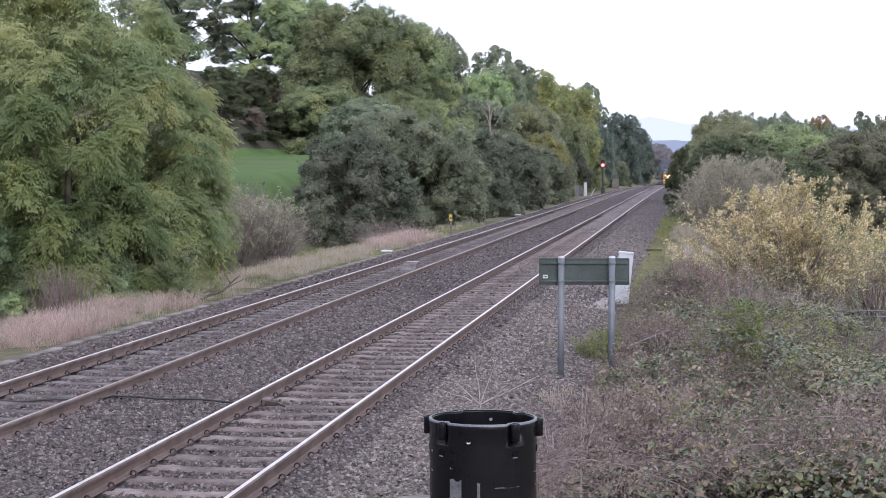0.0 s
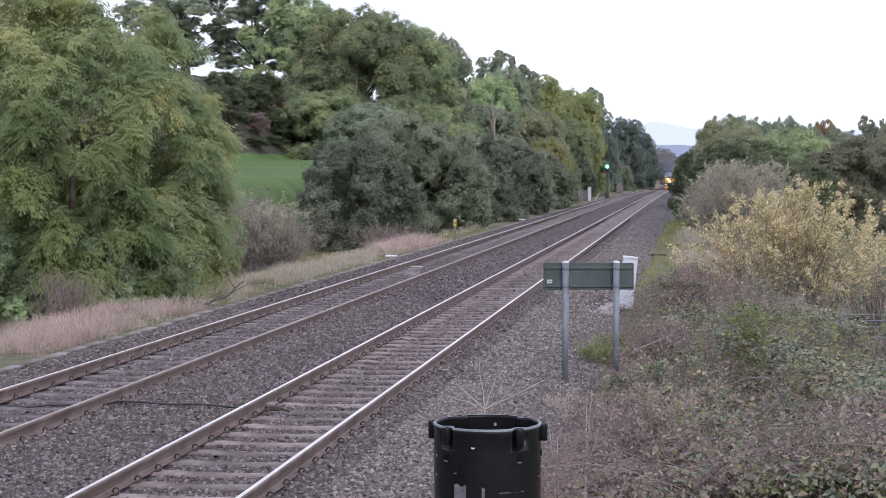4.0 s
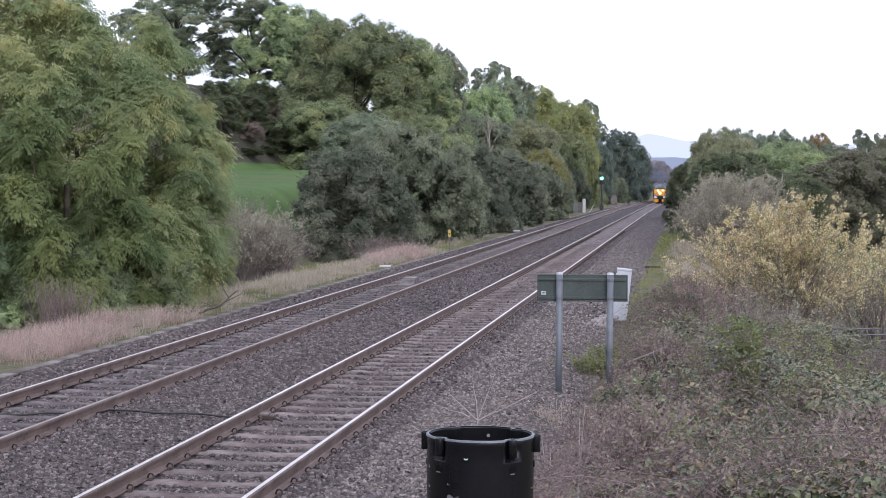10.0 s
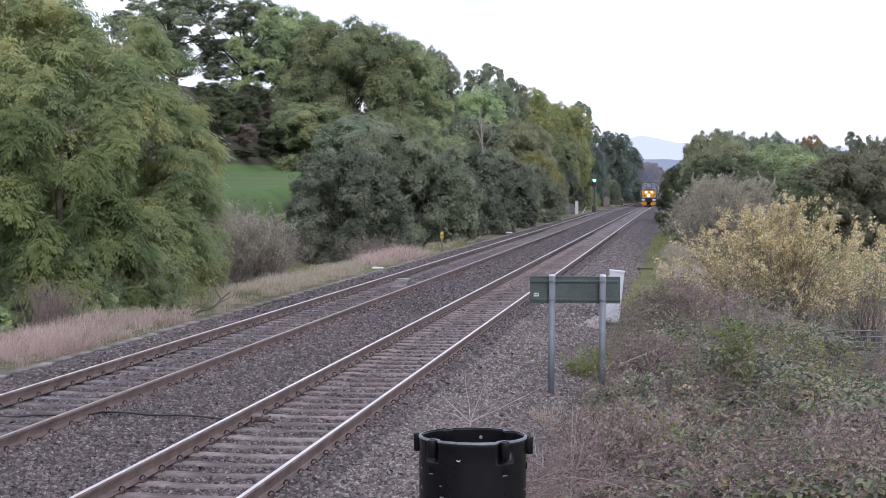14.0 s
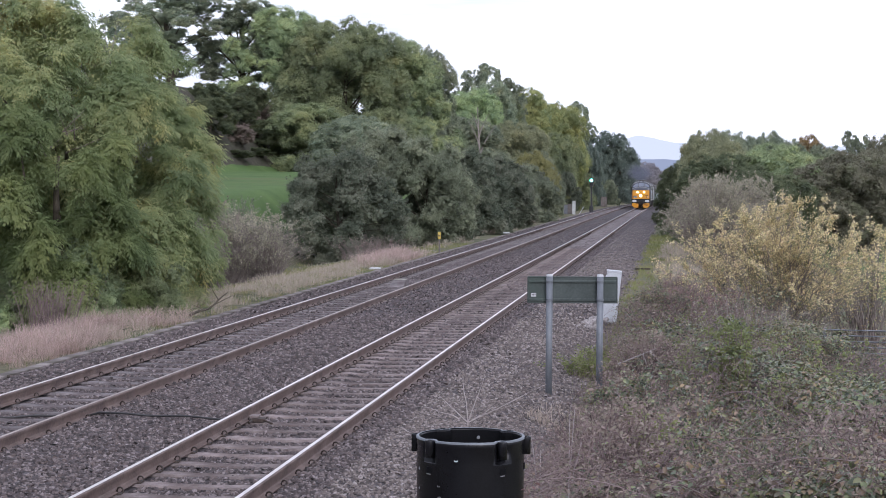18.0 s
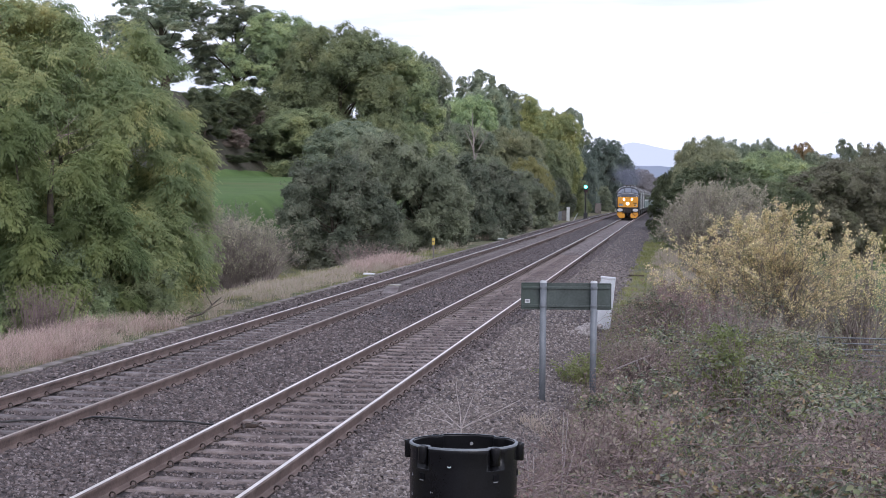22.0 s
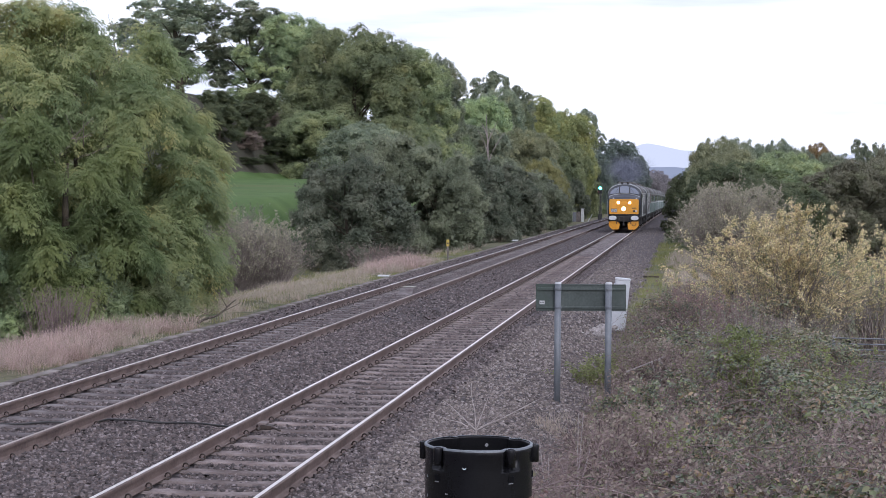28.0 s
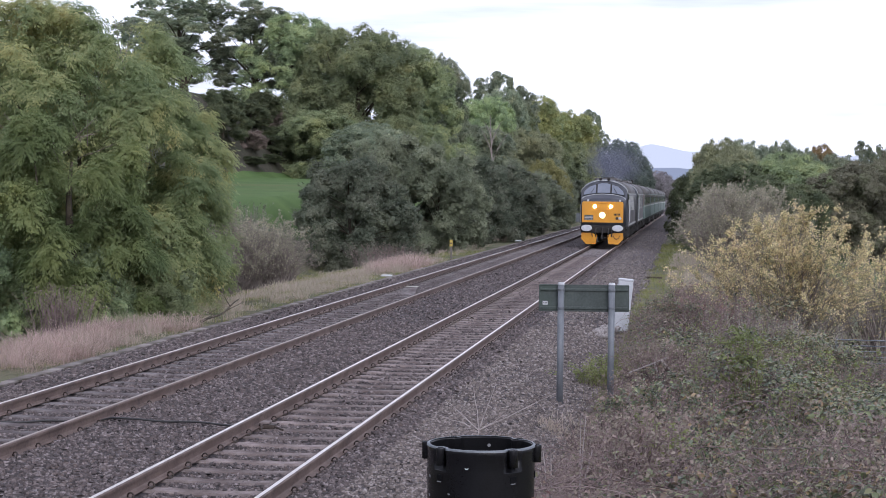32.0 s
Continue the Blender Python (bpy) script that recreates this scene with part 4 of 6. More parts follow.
def limbs_mesh(name, rng, targets, base_r, fork, material, sides=6):
    """A tapered trunk from the ground to fork, and limbs from it to the targets."""
    k = 9
    top = np.array([targets[:, 0].mean(), targets[:, 1].mean(), targets[:, 2].max() * 0.93])
    t = np.linspace(0, 1, k)[:, None]
    trunk = t * top + np.stack([0.12 * np.sin(t[:, 0] * 5), 0.12 * np.cos(t[:, 0] * 4) - 0.12, 0 * t[:, 0]], -1)
    trunk[0, 2] = -0.3
    paths, radii = [trunk], [base_r * (1.15 - t[:, 0]) ** 1.1 + 0.008]
    for g in targets:
        s = rng.uniform(fork, 0.85) * min(1.0, g[2] / top[2])
        a = np.array([np.interp(s, t[:, 0], trunk[:, i]) for i in range(3)])
        mid = a * 0.5 + g * 0.5 + np.array([0, 0, 0.10 * np.linalg.norm(g - a)]) + rng.normal(0, 0.06 * np.linalg.norm(g - a), 3)
        p = (1 - t) ** 2 * a + 2 * t * (1 - t) * mid + t**2 * g
        paths.append(p)
        radii.append(base_r * 0.42 * (1.05 - s) * (1.05 - t[:, 0]) + 0.008)
    v, f = tubes(paths, radii, sides)
    return raw(name, v, f, material, True)


def crown_lobes(rng, n, height, half, bottom, shape, big=1.0, fill=0.25):
    """Centres, radii and outward ways of the main leaf masses, most of them on the outside of the crown."""
    u = 0.95 * ((np.arange(n) + rng.random(n)) / n) ** 0.85
    if shape == "dome":
        prof = np.sqrt(np.clip(1 - (np.maximum(u - 0.42, 0) / 0.62) ** 2, 0.16, 1)) * (0.72 + 0.28 * np.minimum(u / 0.45, 1))
    elif shape == "tall":
        prof = np.sqrt(np.clip(1 - (np.abs(u - 0.42) / 0.60) ** 2.6, 0.25, 1))
    elif shape == "bush":
        prof = np.sqrt(np.clip(1 - (u / 1.04) ** 2.6, 0.2, 1)) * (0.88 + 0.12 * np.minimum(u / 0.25, 1))
    else:
        prof = np.sqrt(np.clip(1 - (np.abs(u - 0.50) / 0.55) ** 2, 0.14, 1))
    a = 2.39996 * np.arange(n) + rng.normal(0, 0.3, n)
    rb = big * half * (0.17 + 0.17 * rng.random(n) ** 1.5) * (0.82 + 0.18 * prof)
    deep = np.where(rng.random(n) < fill, rng.uniform(0.2, 0.75, n), rng.uniform(0.86, 1.06, n))
    r = np.maximum(half * prof * deep * (1 + 0.10 * np.sin(3 * a + 7 * u) + 0.07 * np.sin(5 * a - 3 * u)) - rb * 0.75, 0)
    h = (bottom + (1 - bottom) * u) * height
    c = np.stack([r * np.cos(a), r * np.sin(a), np.maximum(h - rb * 0.7, rb * 0.6)], -1)
    out = np.stack([np.cos(a) * prof, np.sin(a) * prof, 0.25 + 1.1 * np.maximum(u - 0.4, 0)], -1)
    return c, rb, out / np.linalg.norm(out, axis=1, keepdims=True)


def away(rng, way, spread):
    """Unit vectors scattered about the given ways."""
    d = way + ball(rng, len(way)) * spread
    return d / (np.linalg.norm(d, axis=1, keepdims=True) + 1e-9)


def clumps(rng, c, rb, out, sub, hang=1.0):
    """Smaller leaf clumps over the outer side of each leaf mass: centres, radii and outward ways."""
    i = np.repeat(np.arange(len(c)), sub)
    d = away(rng, out[i] * 0.55 + [0, 0, 0.15], 1.0)
    rs = rb[i] * rng.uniform(0.28, 0.48, len(i))
    return c[i] + d * (rb[i] * rng.uniform(0.55, 0.90, len(i)))[:, None] * [1, 1, hang], rs, d


def clump_leaves(rng, c, rs, d, total, leaf, width, droop, shape=1.0, rough=0.30, skin=0.22):
    """Leaves over the outer side of each clump, hanging as droop says, on a denser skin of larger leaf sprays."""
    w = rs**2 / (rs**2).sum()
    lots = []
    for n, size, near, far, wd in ((total, leaf, 0.66, 1.12, width), (int(total * skin), leaf * 2.1, 0.42, 0.74, 0.75)):
        i = rng.choice(len(c), n, p=w)
        e = away(rng, d[i] * 0.75 + [0, 0, 0.30], 1.0)
        p = c[i] + e * (rs[i] * rng.uniform(near, far, n))[:, None] * [1, 1, shape]
        along = e * 0.55 + rng.normal(0, 0.55, (n, 3)) - [0, 0, droop]
        face = e * 0.7 + d[i] * 0.45 + [0, 0, 0.35] + rng.normal(0, rough, (n, 3))
        lots.append(leaves(p, along, size, wd, rng, 0.5, face))
    return merged(*lots)


def shoots(rng, c, rs, n, length, leaf, width=0.5):
    """Leafy shoots that stand out of the clumps."""
    i = rng.integers(0, len(c), n)
    way = away(rng, np.tile([0, 0, 1.1], (n, 1)), 0.8)
    t = np.tile(np.linspace(0.15, 1.0, 6), n)
    foot = c[i] + way * (rs[i] * 0.8)[:, None]
    p = np.repeat(foot, 6, 0) + np.repeat(way * (length * rng.uniform(0.5, 1.2, n))[:, None], 6, 0) * t[:, None] + rng.normal(0, leaf * 0.35, (6 * n, 3))
    return leaves(p, np.repeat(way, 6, 0) * 0.6 + rng.normal(0, 0.6, (6 * n, 3)), leaf, width, rng, 0.5)


def filling(rng, c, rb, n, leaf):
    """Large leaf sprays inside the leaf masses."""
    i = rng.choice(len(c), n, p=rb**2 / (rb**2).sum())
    d = ball(rng, n)
    return leaves(c[i] + d * (rb[i] * rng.uniform(0.2, 0.62, n))[:, None], rng.normal(0, 1, (n, 3)), leaf, 0.8, rng, 0.4, d + [0, 0, 0.4])


def plant_kind(seed, height, half, bottom, shape, lobes, sub, n, leaf, droop, material, trunk_r, width=0.55, bark=None, hang=1.0, big=1.0, spikes=0, fill=0.25, inside=0.12, rough=0.22):
    rng = np.random.default_rng(seed)
    c, rb, out = crown_lobes(rng, lobes, height, half, bottom, shape, big, fill)
    cc, rs, d = clumps(rng, c, rb, out, sub, hang)
    lots = [clump_leaves(rng, cc, rs, d, n, leaf, width, droop, hang, rough)]
    if inside:
        lots.append(filling(rng, c, rb, int(n * inside), leaf * 2.4))
    if spikes:
        lots.append(shoots(rng, cc, rs, spikes, leaf * 4.5, leaf))
    v, f = merged(*lots)
    # the crown just fills its height and half width
    fit = np.array([half / np.percentile(np.hypot(v[:, 0], v[:, 1]), 95.0)] * 2 + [height / np.percentile(v[:, 2], 99.7)])
    tips = (c * fit)[np.argsort(-c[:, 2])][:: max(1, lobes // 18)][:18]
    return limbs_mesh("trunk", rng, tips, trunk_r, 0.25, bark or M_BARK), raw("crown", v * fit, f, material), height, half


def plant(name, kind, x, y, top, across, label, category, material=None, group="", spin=None, sink=0.1):
    """One plant of a kind: standing on the ground at x, y, with its top at that height and its crown so wide."""
    trunk, crown, height, half = kind
    g = float(ground_z(x, y)) - sink
    s = (top - g) / height
    a = spin if spin is not None else (x * 37.0 + y * 11.0) % 360
    ob = thing(name, label, category, pose(x, y, g, 0, 0, a) @ Matrix.Diagonal((across / (2 * half), across / (2 * half), s, 1)), group)
    put("trunk", trunk, ob)
    cr = put("crown", crown, ob)
    if material:
        cr.material_slots[0].link = "OBJECT"
        cr.material_slots[0].material = material
    return ob


TALL_A = plant_kind(11, 14, 5.0, 0.03, "tall", 84, 13, 100000, 0.115, 0.75, M_TALL, 0.30, hang=1.25, inside=0.2)
TALL_B = plant_kind(12, 14, 5.0, 0.02, "tall", 80, 13, 100000, 0.115, 0.75, M_TALL, 0.30, hang=1.25, inside=0.2)
OAK_A = plant_kind(13, 20, 4.8, 0.45, "round", 34, 13, 40000, 0.14, 0.2, M_OAK, 0.28)
PINE_A = plant_kind(14, 14, 5.0, 0.26, "tall", 38, 13, 52000, 0.13, 0.2, M_OAK, 0.32, big=0.95, inside=0.05, fill=0.35)
BUSH_A = plant_kind(15, 6, 3.3, 0.0, "bush", 44, 12, 44000, 0.105, 0.15, M_SALLOW, 0.12, spikes=1500)
BUSH_B = plant_kind(16, 6, 3.3, 0.0, "bush", 40, 12, 44000, 0.105, 0.15, M_SALLOW, 0.12, spikes=1500)
UNDER_A = plant_kind(17, 8, 4.5, 0.0, "bush", 64, 12, 66000, 0.105, 0.35, M_TALL, 0.16, spikes=500, inside=0.16)

WOOD = "trees of the hillside wood"
for k, (x, y, top, across) in enumerate([(-37.1, 160.2, 21.7, 14.5), (-29.4, 154.1, 19.8, 15.0), (-27.3, 169.6, 19.2, 14.0), (-25.2, 180.1, 19.1, 8.8), (-18.6, 243.5, 17.9, 12.0), (-15.2, 267.2, 16.7, 12.0), (-21.3, 215.9, 17.4, 9.5), (-11.6, 384.1, 15.7, 13.0), (-9.6, 465.2, 11.9, 10.0)]):
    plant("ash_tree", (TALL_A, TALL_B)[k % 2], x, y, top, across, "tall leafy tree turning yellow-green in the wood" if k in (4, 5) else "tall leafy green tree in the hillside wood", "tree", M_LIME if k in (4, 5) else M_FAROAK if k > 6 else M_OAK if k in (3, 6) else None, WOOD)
for x, y, top, across in [(-26.6, 220.0, 15.6, 9.4), (-22.5, 230.6, 16.6, 12.0), (-20.7, 251.0, 17.0, 11.7), (-19.2, 271.4, 16.8, 11.3), (-22.6, 210.3, 15.8, 10.0)]:
    plant("ash_tree", TALL_B, x, y, top, across, "leafy green tree at the back of the wood", "tree", group=WOOD)
for x, y, top, across in [(-42.5, 164.0, 23.5, 14.5), (-50.5, 163.0, 24.5, 15.0), (-58.0, 172.0, 23.0, 12.0)]:
    plant("pine_tree", PINE_A, x, y, top, across, "tall dark tree with sky between its branches", "tree", group=WOOD)
for x, y, top, across in [(-22.3, 220.7, 20.1, 7.2), (-19.9, 231.1, 18.8, 5.6), (-13.2, 287.8, 18.1, 6.8)]:
    plant("oak_tree", OAK_A, x, y, top, across, "dark rounded tree standing above the wood", "tree", group=WOOD)
for k, (x, y, top, across) in enumerate([(-31.1, 144.4, 10.8, 11.1), (-25.1, 139.2, 9.4, 9.6), (-20.6, 185.3, 11.0, 10.9), (-16.5, 203.1, 11.2, 11.8), (-12.4, 227.0, 10.4, 10.4), (-12.6, 196.5, 7.3, 6.5), (-11.5, 282.8, 10.3, 8.0), (-24.4, 53.4, 9.6, 6.0)]):
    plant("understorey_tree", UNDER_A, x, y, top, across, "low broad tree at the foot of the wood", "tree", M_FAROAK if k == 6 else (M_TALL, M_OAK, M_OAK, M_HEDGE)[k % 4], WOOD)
for k, (x, y, top, across) in enumerate([(-12.9, 70.0, 4.7, 7.0), (-12.6, 80.2, 6.2, 7.2), (-9.9, 79.6, 5.6, 6.6), (-9.3, 93.8, 5.2, 6.4), (-8.9, 110.1, 5.0, 6.5), (-8.7, 133.4, 4.7, 6.1), (-10.4, 168.7, 4.6, 6.0), (-11.4, 217.1, 5.0, 6.5), (-9.7, 150.0, 4.3, 6.0), (-9.6, 123.0, 5.6, 6.0), (-11.4, 190.0, 5.0, 6.0)]):
    plant("sallow_bush", (BUSH_A, BUSH_B)[k % 2], x, y, top, across, "dense grey-green bush along the line", "bush", (None, M_OLIVE, M_OLIVE, None)[k % 4], "bushes along the line")
plant("understorey_tree", UNDER_A, -10.0, 160.0, 6.5, 5.4, "small tree turning yellow beside the signal", "tree", M_GOLD)
for x, y, top, across in [(-24.0, 147.4, 10.4, 5.6), (-21.8, 151.7, 9.7, 5.2)]:
    plant("understorey_tree", UNDER_A, x, y, top, across * 1.3, "leafy green tree in the wood", "tree", M_TALL, WOOD)
plant("sallow_bush", BUSH_A, -8.6, 313.4, 4.2, 5.0, "small light green bush far along the line", "bush", M_OLIVE)
for x, y, top, across, mat, label in [(-36.2, 127.5, 10.6, 5.0, M_DARKOAK, "dark grey-green bush on the steep bank"), (-35.6, 143.0, 9.2, 5.0, M_DARKOAK, "dark green bush on the steep bank"), (-34.4, 130.0, 6.0, 3.4, M_DARKOAK, "low dark bush at the foot of the bank"), (-34.7, 138.5, 6.4, 3.4, M_DARKOAK, "low dark bush at the foot of the bank"), (-35.0, 150.0, 9.6, 5.4, M_DARKOAK, "dark green bush under the hill-top trees"), (-35.6, 134.0, 8.6, 3.8, M_BROWN_LEAF, "brownish bush on the shaded bank"), (-36.6, 150.5, 11.0, 4.0, M_BROWN_LEAF, "brownish bush under the hill-top trees"), (-38.0, 133.0, 12.2, 4.4, M_DARKOAK, "dark bush high on the steep bank"), (-37.4, 141.5, 11.4, 4.4, M_DARKOAK, "dark bush high on the steep bank"), (-38.6, 150.0, 13.0, 4.0, M_DARKOAK, "dark bush on the crest of the bank")]:
    plant("bank_bush", (BUSH_A, BUSH_B)[int(x * 10) % 2], x, y, top, across, label, "bush", mat, "bushes on the bank")
RIGHT = "trees beside the near track"
for kind, x, y, top, across, mat, label in [
        (UNDER_A, 7.8, 135.0, 7.9, 4.6, M_HEDGE, "tall olive-green tree beside the line"), (UNDER_A, 8.5, 123.0, 6.6, 5.2, M_HEDGE, "broad olive-green tree beside the line"),
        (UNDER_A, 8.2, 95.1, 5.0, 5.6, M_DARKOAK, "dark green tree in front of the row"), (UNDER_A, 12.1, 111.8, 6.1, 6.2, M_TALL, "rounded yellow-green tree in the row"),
        (UNDER_A, 10.4, 172.0, 9.0, 4.6, M_OAK, "dark tree behind the row"), (UNDER_A, 13.0, 180.0, 8.6, 4.6, M_OAK, "dark tree behind the row"),
        (UNDER_A, 15.3, 175.0, 9.0, 4.0, M_OAK, "dark evergreen tree behind the row"), (UNDER_A, 17.2, 170.0, 8.0, 3.6, M_OAK, "dark tree further back in the row"),
        (UNDER_A, 22.9, 221.5, 10.0, 4.6, M_AUTUMN, "tree turned orange-brown in autumn"), (UNDER_A, 22.5, 196.2, 8.1, 6.0, M_OAK, "dark tree further back in the row"),
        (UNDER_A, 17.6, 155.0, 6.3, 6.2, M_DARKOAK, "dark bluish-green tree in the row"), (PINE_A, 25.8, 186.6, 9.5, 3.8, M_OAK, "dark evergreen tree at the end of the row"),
        (UNDER_A, 29.5, 192.0, 9.1, 4.4, M_DUN, "grey-brown tree at the end of the row"), (UNDER_A, 15.6, 92.1, 5.1, 5.6, M_DUN, "grey-brown tree with thin leaves"),
        (UNDER_A, 19.0, 102.7, 5.6, 5.4, M_DUN, "grey-brown tree beside the meadow"), (UNDER_A, 18.6, 86.0, 1.9, 1.7, M_GOLD, "low bush turned golden brown"),
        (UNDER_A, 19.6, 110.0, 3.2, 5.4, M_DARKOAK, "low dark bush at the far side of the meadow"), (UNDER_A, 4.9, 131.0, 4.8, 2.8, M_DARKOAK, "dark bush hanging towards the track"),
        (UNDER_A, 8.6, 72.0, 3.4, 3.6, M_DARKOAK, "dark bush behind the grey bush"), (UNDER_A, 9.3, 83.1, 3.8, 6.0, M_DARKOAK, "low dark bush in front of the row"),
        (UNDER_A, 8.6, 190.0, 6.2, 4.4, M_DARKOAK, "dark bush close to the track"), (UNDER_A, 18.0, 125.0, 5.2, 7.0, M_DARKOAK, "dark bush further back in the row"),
        (UNDER_A, 21.5, 128.0, 5.6, 6.0, M_DUN, "grey-brown bush beside the meadow"), (UNDER_A, 16.0, 140.0, 6.0, 6.0, M_TALL, "green tree in the row")]:
    plant("lineside_tree", kind, x, y, top, across * (1.25 if kind is PINE_A else 1.5), label, "tree", mat, RIGHT)
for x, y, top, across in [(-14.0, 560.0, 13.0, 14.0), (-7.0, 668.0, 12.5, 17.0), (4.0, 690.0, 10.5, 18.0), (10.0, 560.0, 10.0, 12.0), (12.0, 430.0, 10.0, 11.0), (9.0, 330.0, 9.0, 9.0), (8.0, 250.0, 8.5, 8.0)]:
    plant("distant_tree", UNDER_A, x, y, top, across, "grey-brown tree far down the line, haze in its leaf colour" if y > 600 else "grey-green tree far down the line, some haze in its leaf colour", "tree", M_PAINTED_HAZE if y > 600 else M_OAK, "trees far down the line")
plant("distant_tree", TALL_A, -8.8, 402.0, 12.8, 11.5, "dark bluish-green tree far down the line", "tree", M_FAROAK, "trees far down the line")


def ash_tree_near(seed, x, y, height, half, lobes, fronds, label, material):
    """An ash close by: drooping fronds of paired leaflets over clump upon clump of a many-lobed crown."""
    rng = np.random.default_rng(seed)
    c, rb, out = crown_lobes(rng, lobes, height, half, 0.0, "dome", 1.0, 0.15)
    cc, rs, d = clumps(rng, c, rb, out, 11, 1.05)
    i = rng.choice(len(cc), fronds, p=rs**2 / (rs**2).sum())
    e = away(rng, d[i] * 0.75 + [0, 0, 0.72], 0.95)
    base = cc[i] + e * (rs[i] * rng.uniform(0.62, 1.08, fronds))[:, None]
    way = away(rng, e * [0.9, 0.9, 0.4] - [0, 0, 0.30], 0.45)
    side = np.cross(way, e + [0, 0, 0.3])
    side /= np.linalg.norm(side, axis=1, keepdims=True) + 1e-9
    length = rng.uniform(0.26, 0.46, fronds)
    bits = []
    for k in range(3):
        s = (k + 0.7) / 3.2
        at = base + way * (length * s)[:, None] - [0, 0, 1.0] * (0.30 * s**2 * length)[:, None]
        for sg in (-1, 1):
            bits.append((at + side * sg * 0.045, side * sg * 0.7 + way * 0.7 - [0, 0, 0.55]))
    bits.append((base + way * length[:, None] - [0, 0, 1.0] * (0.32 * length)[:, None], way - [0, 0, 0.6]))
    p = np.concatenate([q[0] for q in bits])
    a = np.concatenate([q[1] for q in bits])
    facing = np.tile(e * 0.8 + d[i] * 0.4 + [0, 0, 0.45], (len(bits), 1)) + rng.normal(0, 0.16, p.shape)
    lots = [leaves(p, a, 0.122, 0.36, rng, 0.55, facing)]
    # the leaf sprays below the fronds and inside the crown
    m = int(fronds * 1.1)
    i = rng.choice(len(cc), m, p=rs**2 / (rs**2).sum())
    e = away(rng, d[i] * 0.8 + [0, 0, 0.3], 1.0)
    lots.append(leaves(cc[i] + e * (rs[i] * rng.uniform(0.4, 0.72, m))[:, None], e * 0.4 + rng.normal(0, 0.5, (m, 3)) - [0, 0, 0.5], 0.135, 0.55, rng, 0.5, e + [0, 0, 0.3] + rng.normal(0, 0.3, (m, 3))))
    lots.append(filling(rng, c, rb, fronds // 3, 0.13))
    v, f = merged(*lots)
    fit = np.array([half / np.percentile(np.hypot(v[:, 0], v[:, 1]), 98.5)] * 2 + [height / np.percentile(v[:, 2], 99.7)])
    c = c * fit
    ash = thing("weeping_ash_tree", label, "tree", pose(x, y, float(ground_z(x, y)) - 0.1))
    put("trunk", limbs_mesh("trunk", rng, c[np.argsort(-c[:, 2])][::4][:20], 0.20, 0.15, M_BARK), ash)
    put("crown", raw("crown", v * fit, f, material), ash)
    return ash, rng


def weeping_ash():
    ash, rng = ash_tree_near(23, -12.7, 27.4, 9.4, 5.2, 58, 42000, "large green ash tree with drooping leaves turning yellow", M_ASH)
    # thin leader shoots standing out of the top
    k, paths = 6, []
    t = np.linspace(0, 1, k)[:, None]
    for _ in range(16):
        a0 = np.array([rng.uniform(-1.2, 2.0), rng.uniform(-1, 1), 7.5])
        paths.append(a0 + t * [rng.normal(0, 0.3), rng.normal(0, 0.3), rng.uniform(1.0, 1.8)])
    v, f = tubes(paths, np.tile(np.linspace(0.014, 0.004, k), (16, 1)), 4)
    put("leader_shoots", raw("leader_shoots", v, f, M_TWIG), ash)
    tips = np.concatenate([q[1:5] + rng.normal(0, 0.10, (4, 3)) for q in paths for _ in range(14)])
    v, f = leaves(tips, rng.normal(0, 1, tips.shape) - [0, 0, 0.3], 0.13, 0.36, rng, 0.4)
    put("leader_leaves", raw("leader_leaves", v, f, M_ASH), ash)
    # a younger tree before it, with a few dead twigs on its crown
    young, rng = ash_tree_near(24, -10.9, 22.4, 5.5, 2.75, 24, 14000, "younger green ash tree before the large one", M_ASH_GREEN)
    n = 26
    a = rng.uniform(0, 6.283, n)
    foot = np.stack([rng.normal(-0.2, 0.6, n), rng.normal(-0.6, 0.4, n), rng.uniform(4.4, 5.2, n)], -1)
    tip = foot + np.stack([np.cos(a) * 0.55, np.sin(a) * 0.55, rng.uniform(0.1, 0.7, n)], -1)
    put("twigwork", raw("twigwork", *tubes(foot[:, None] + (tip - foot)[:, None] * t[None], np.tile(np.linspace(0.009, 0.004, k), (n, 1)), 4), M_CANE), young, None, "reddish dead twigs")


weeping_ash()


def bare_forked_tree():
    """A leafless grey trunk that forks, standing before the wood."""
    x, y = -11.6, 121.0
    t = np.linspace(0, 1, 8)[:, None]
    paths = [t * [0.15, 0, 10.6] + np.sin(t * 4) * [0.2, 0, 0]]
    for s0, dx, dz in ((0.62, 1.3, 2.6), (0.68, -0.9, 2.2), (0.76, 0.8, 2.0), (0.82, -0.6, 1.4)):
        a = np.array([0.15 * s0, 0, 10.6 * s0]) + np.sin(4 * s0) * np.array([0.2, 0, 0])
        paths.append(a + t * [dx, 0.3 * dx, 0] + (t**0.7) * [0, 0, dz])
    rad = np.stack([np.linspace(0.13, 0.03, 8)] + [np.linspace(0.055, 0.015, 8)] * 4)
    ob = thing("bare_forked_tree", "grey bare trunk forking before the dark wood", "tree", pose(x, y, float(ground_z(x, y)) - 0.2))
    put("trunk", raw("trunk", *tubes(paths, rad, 6), M_TWIG, True), ob)


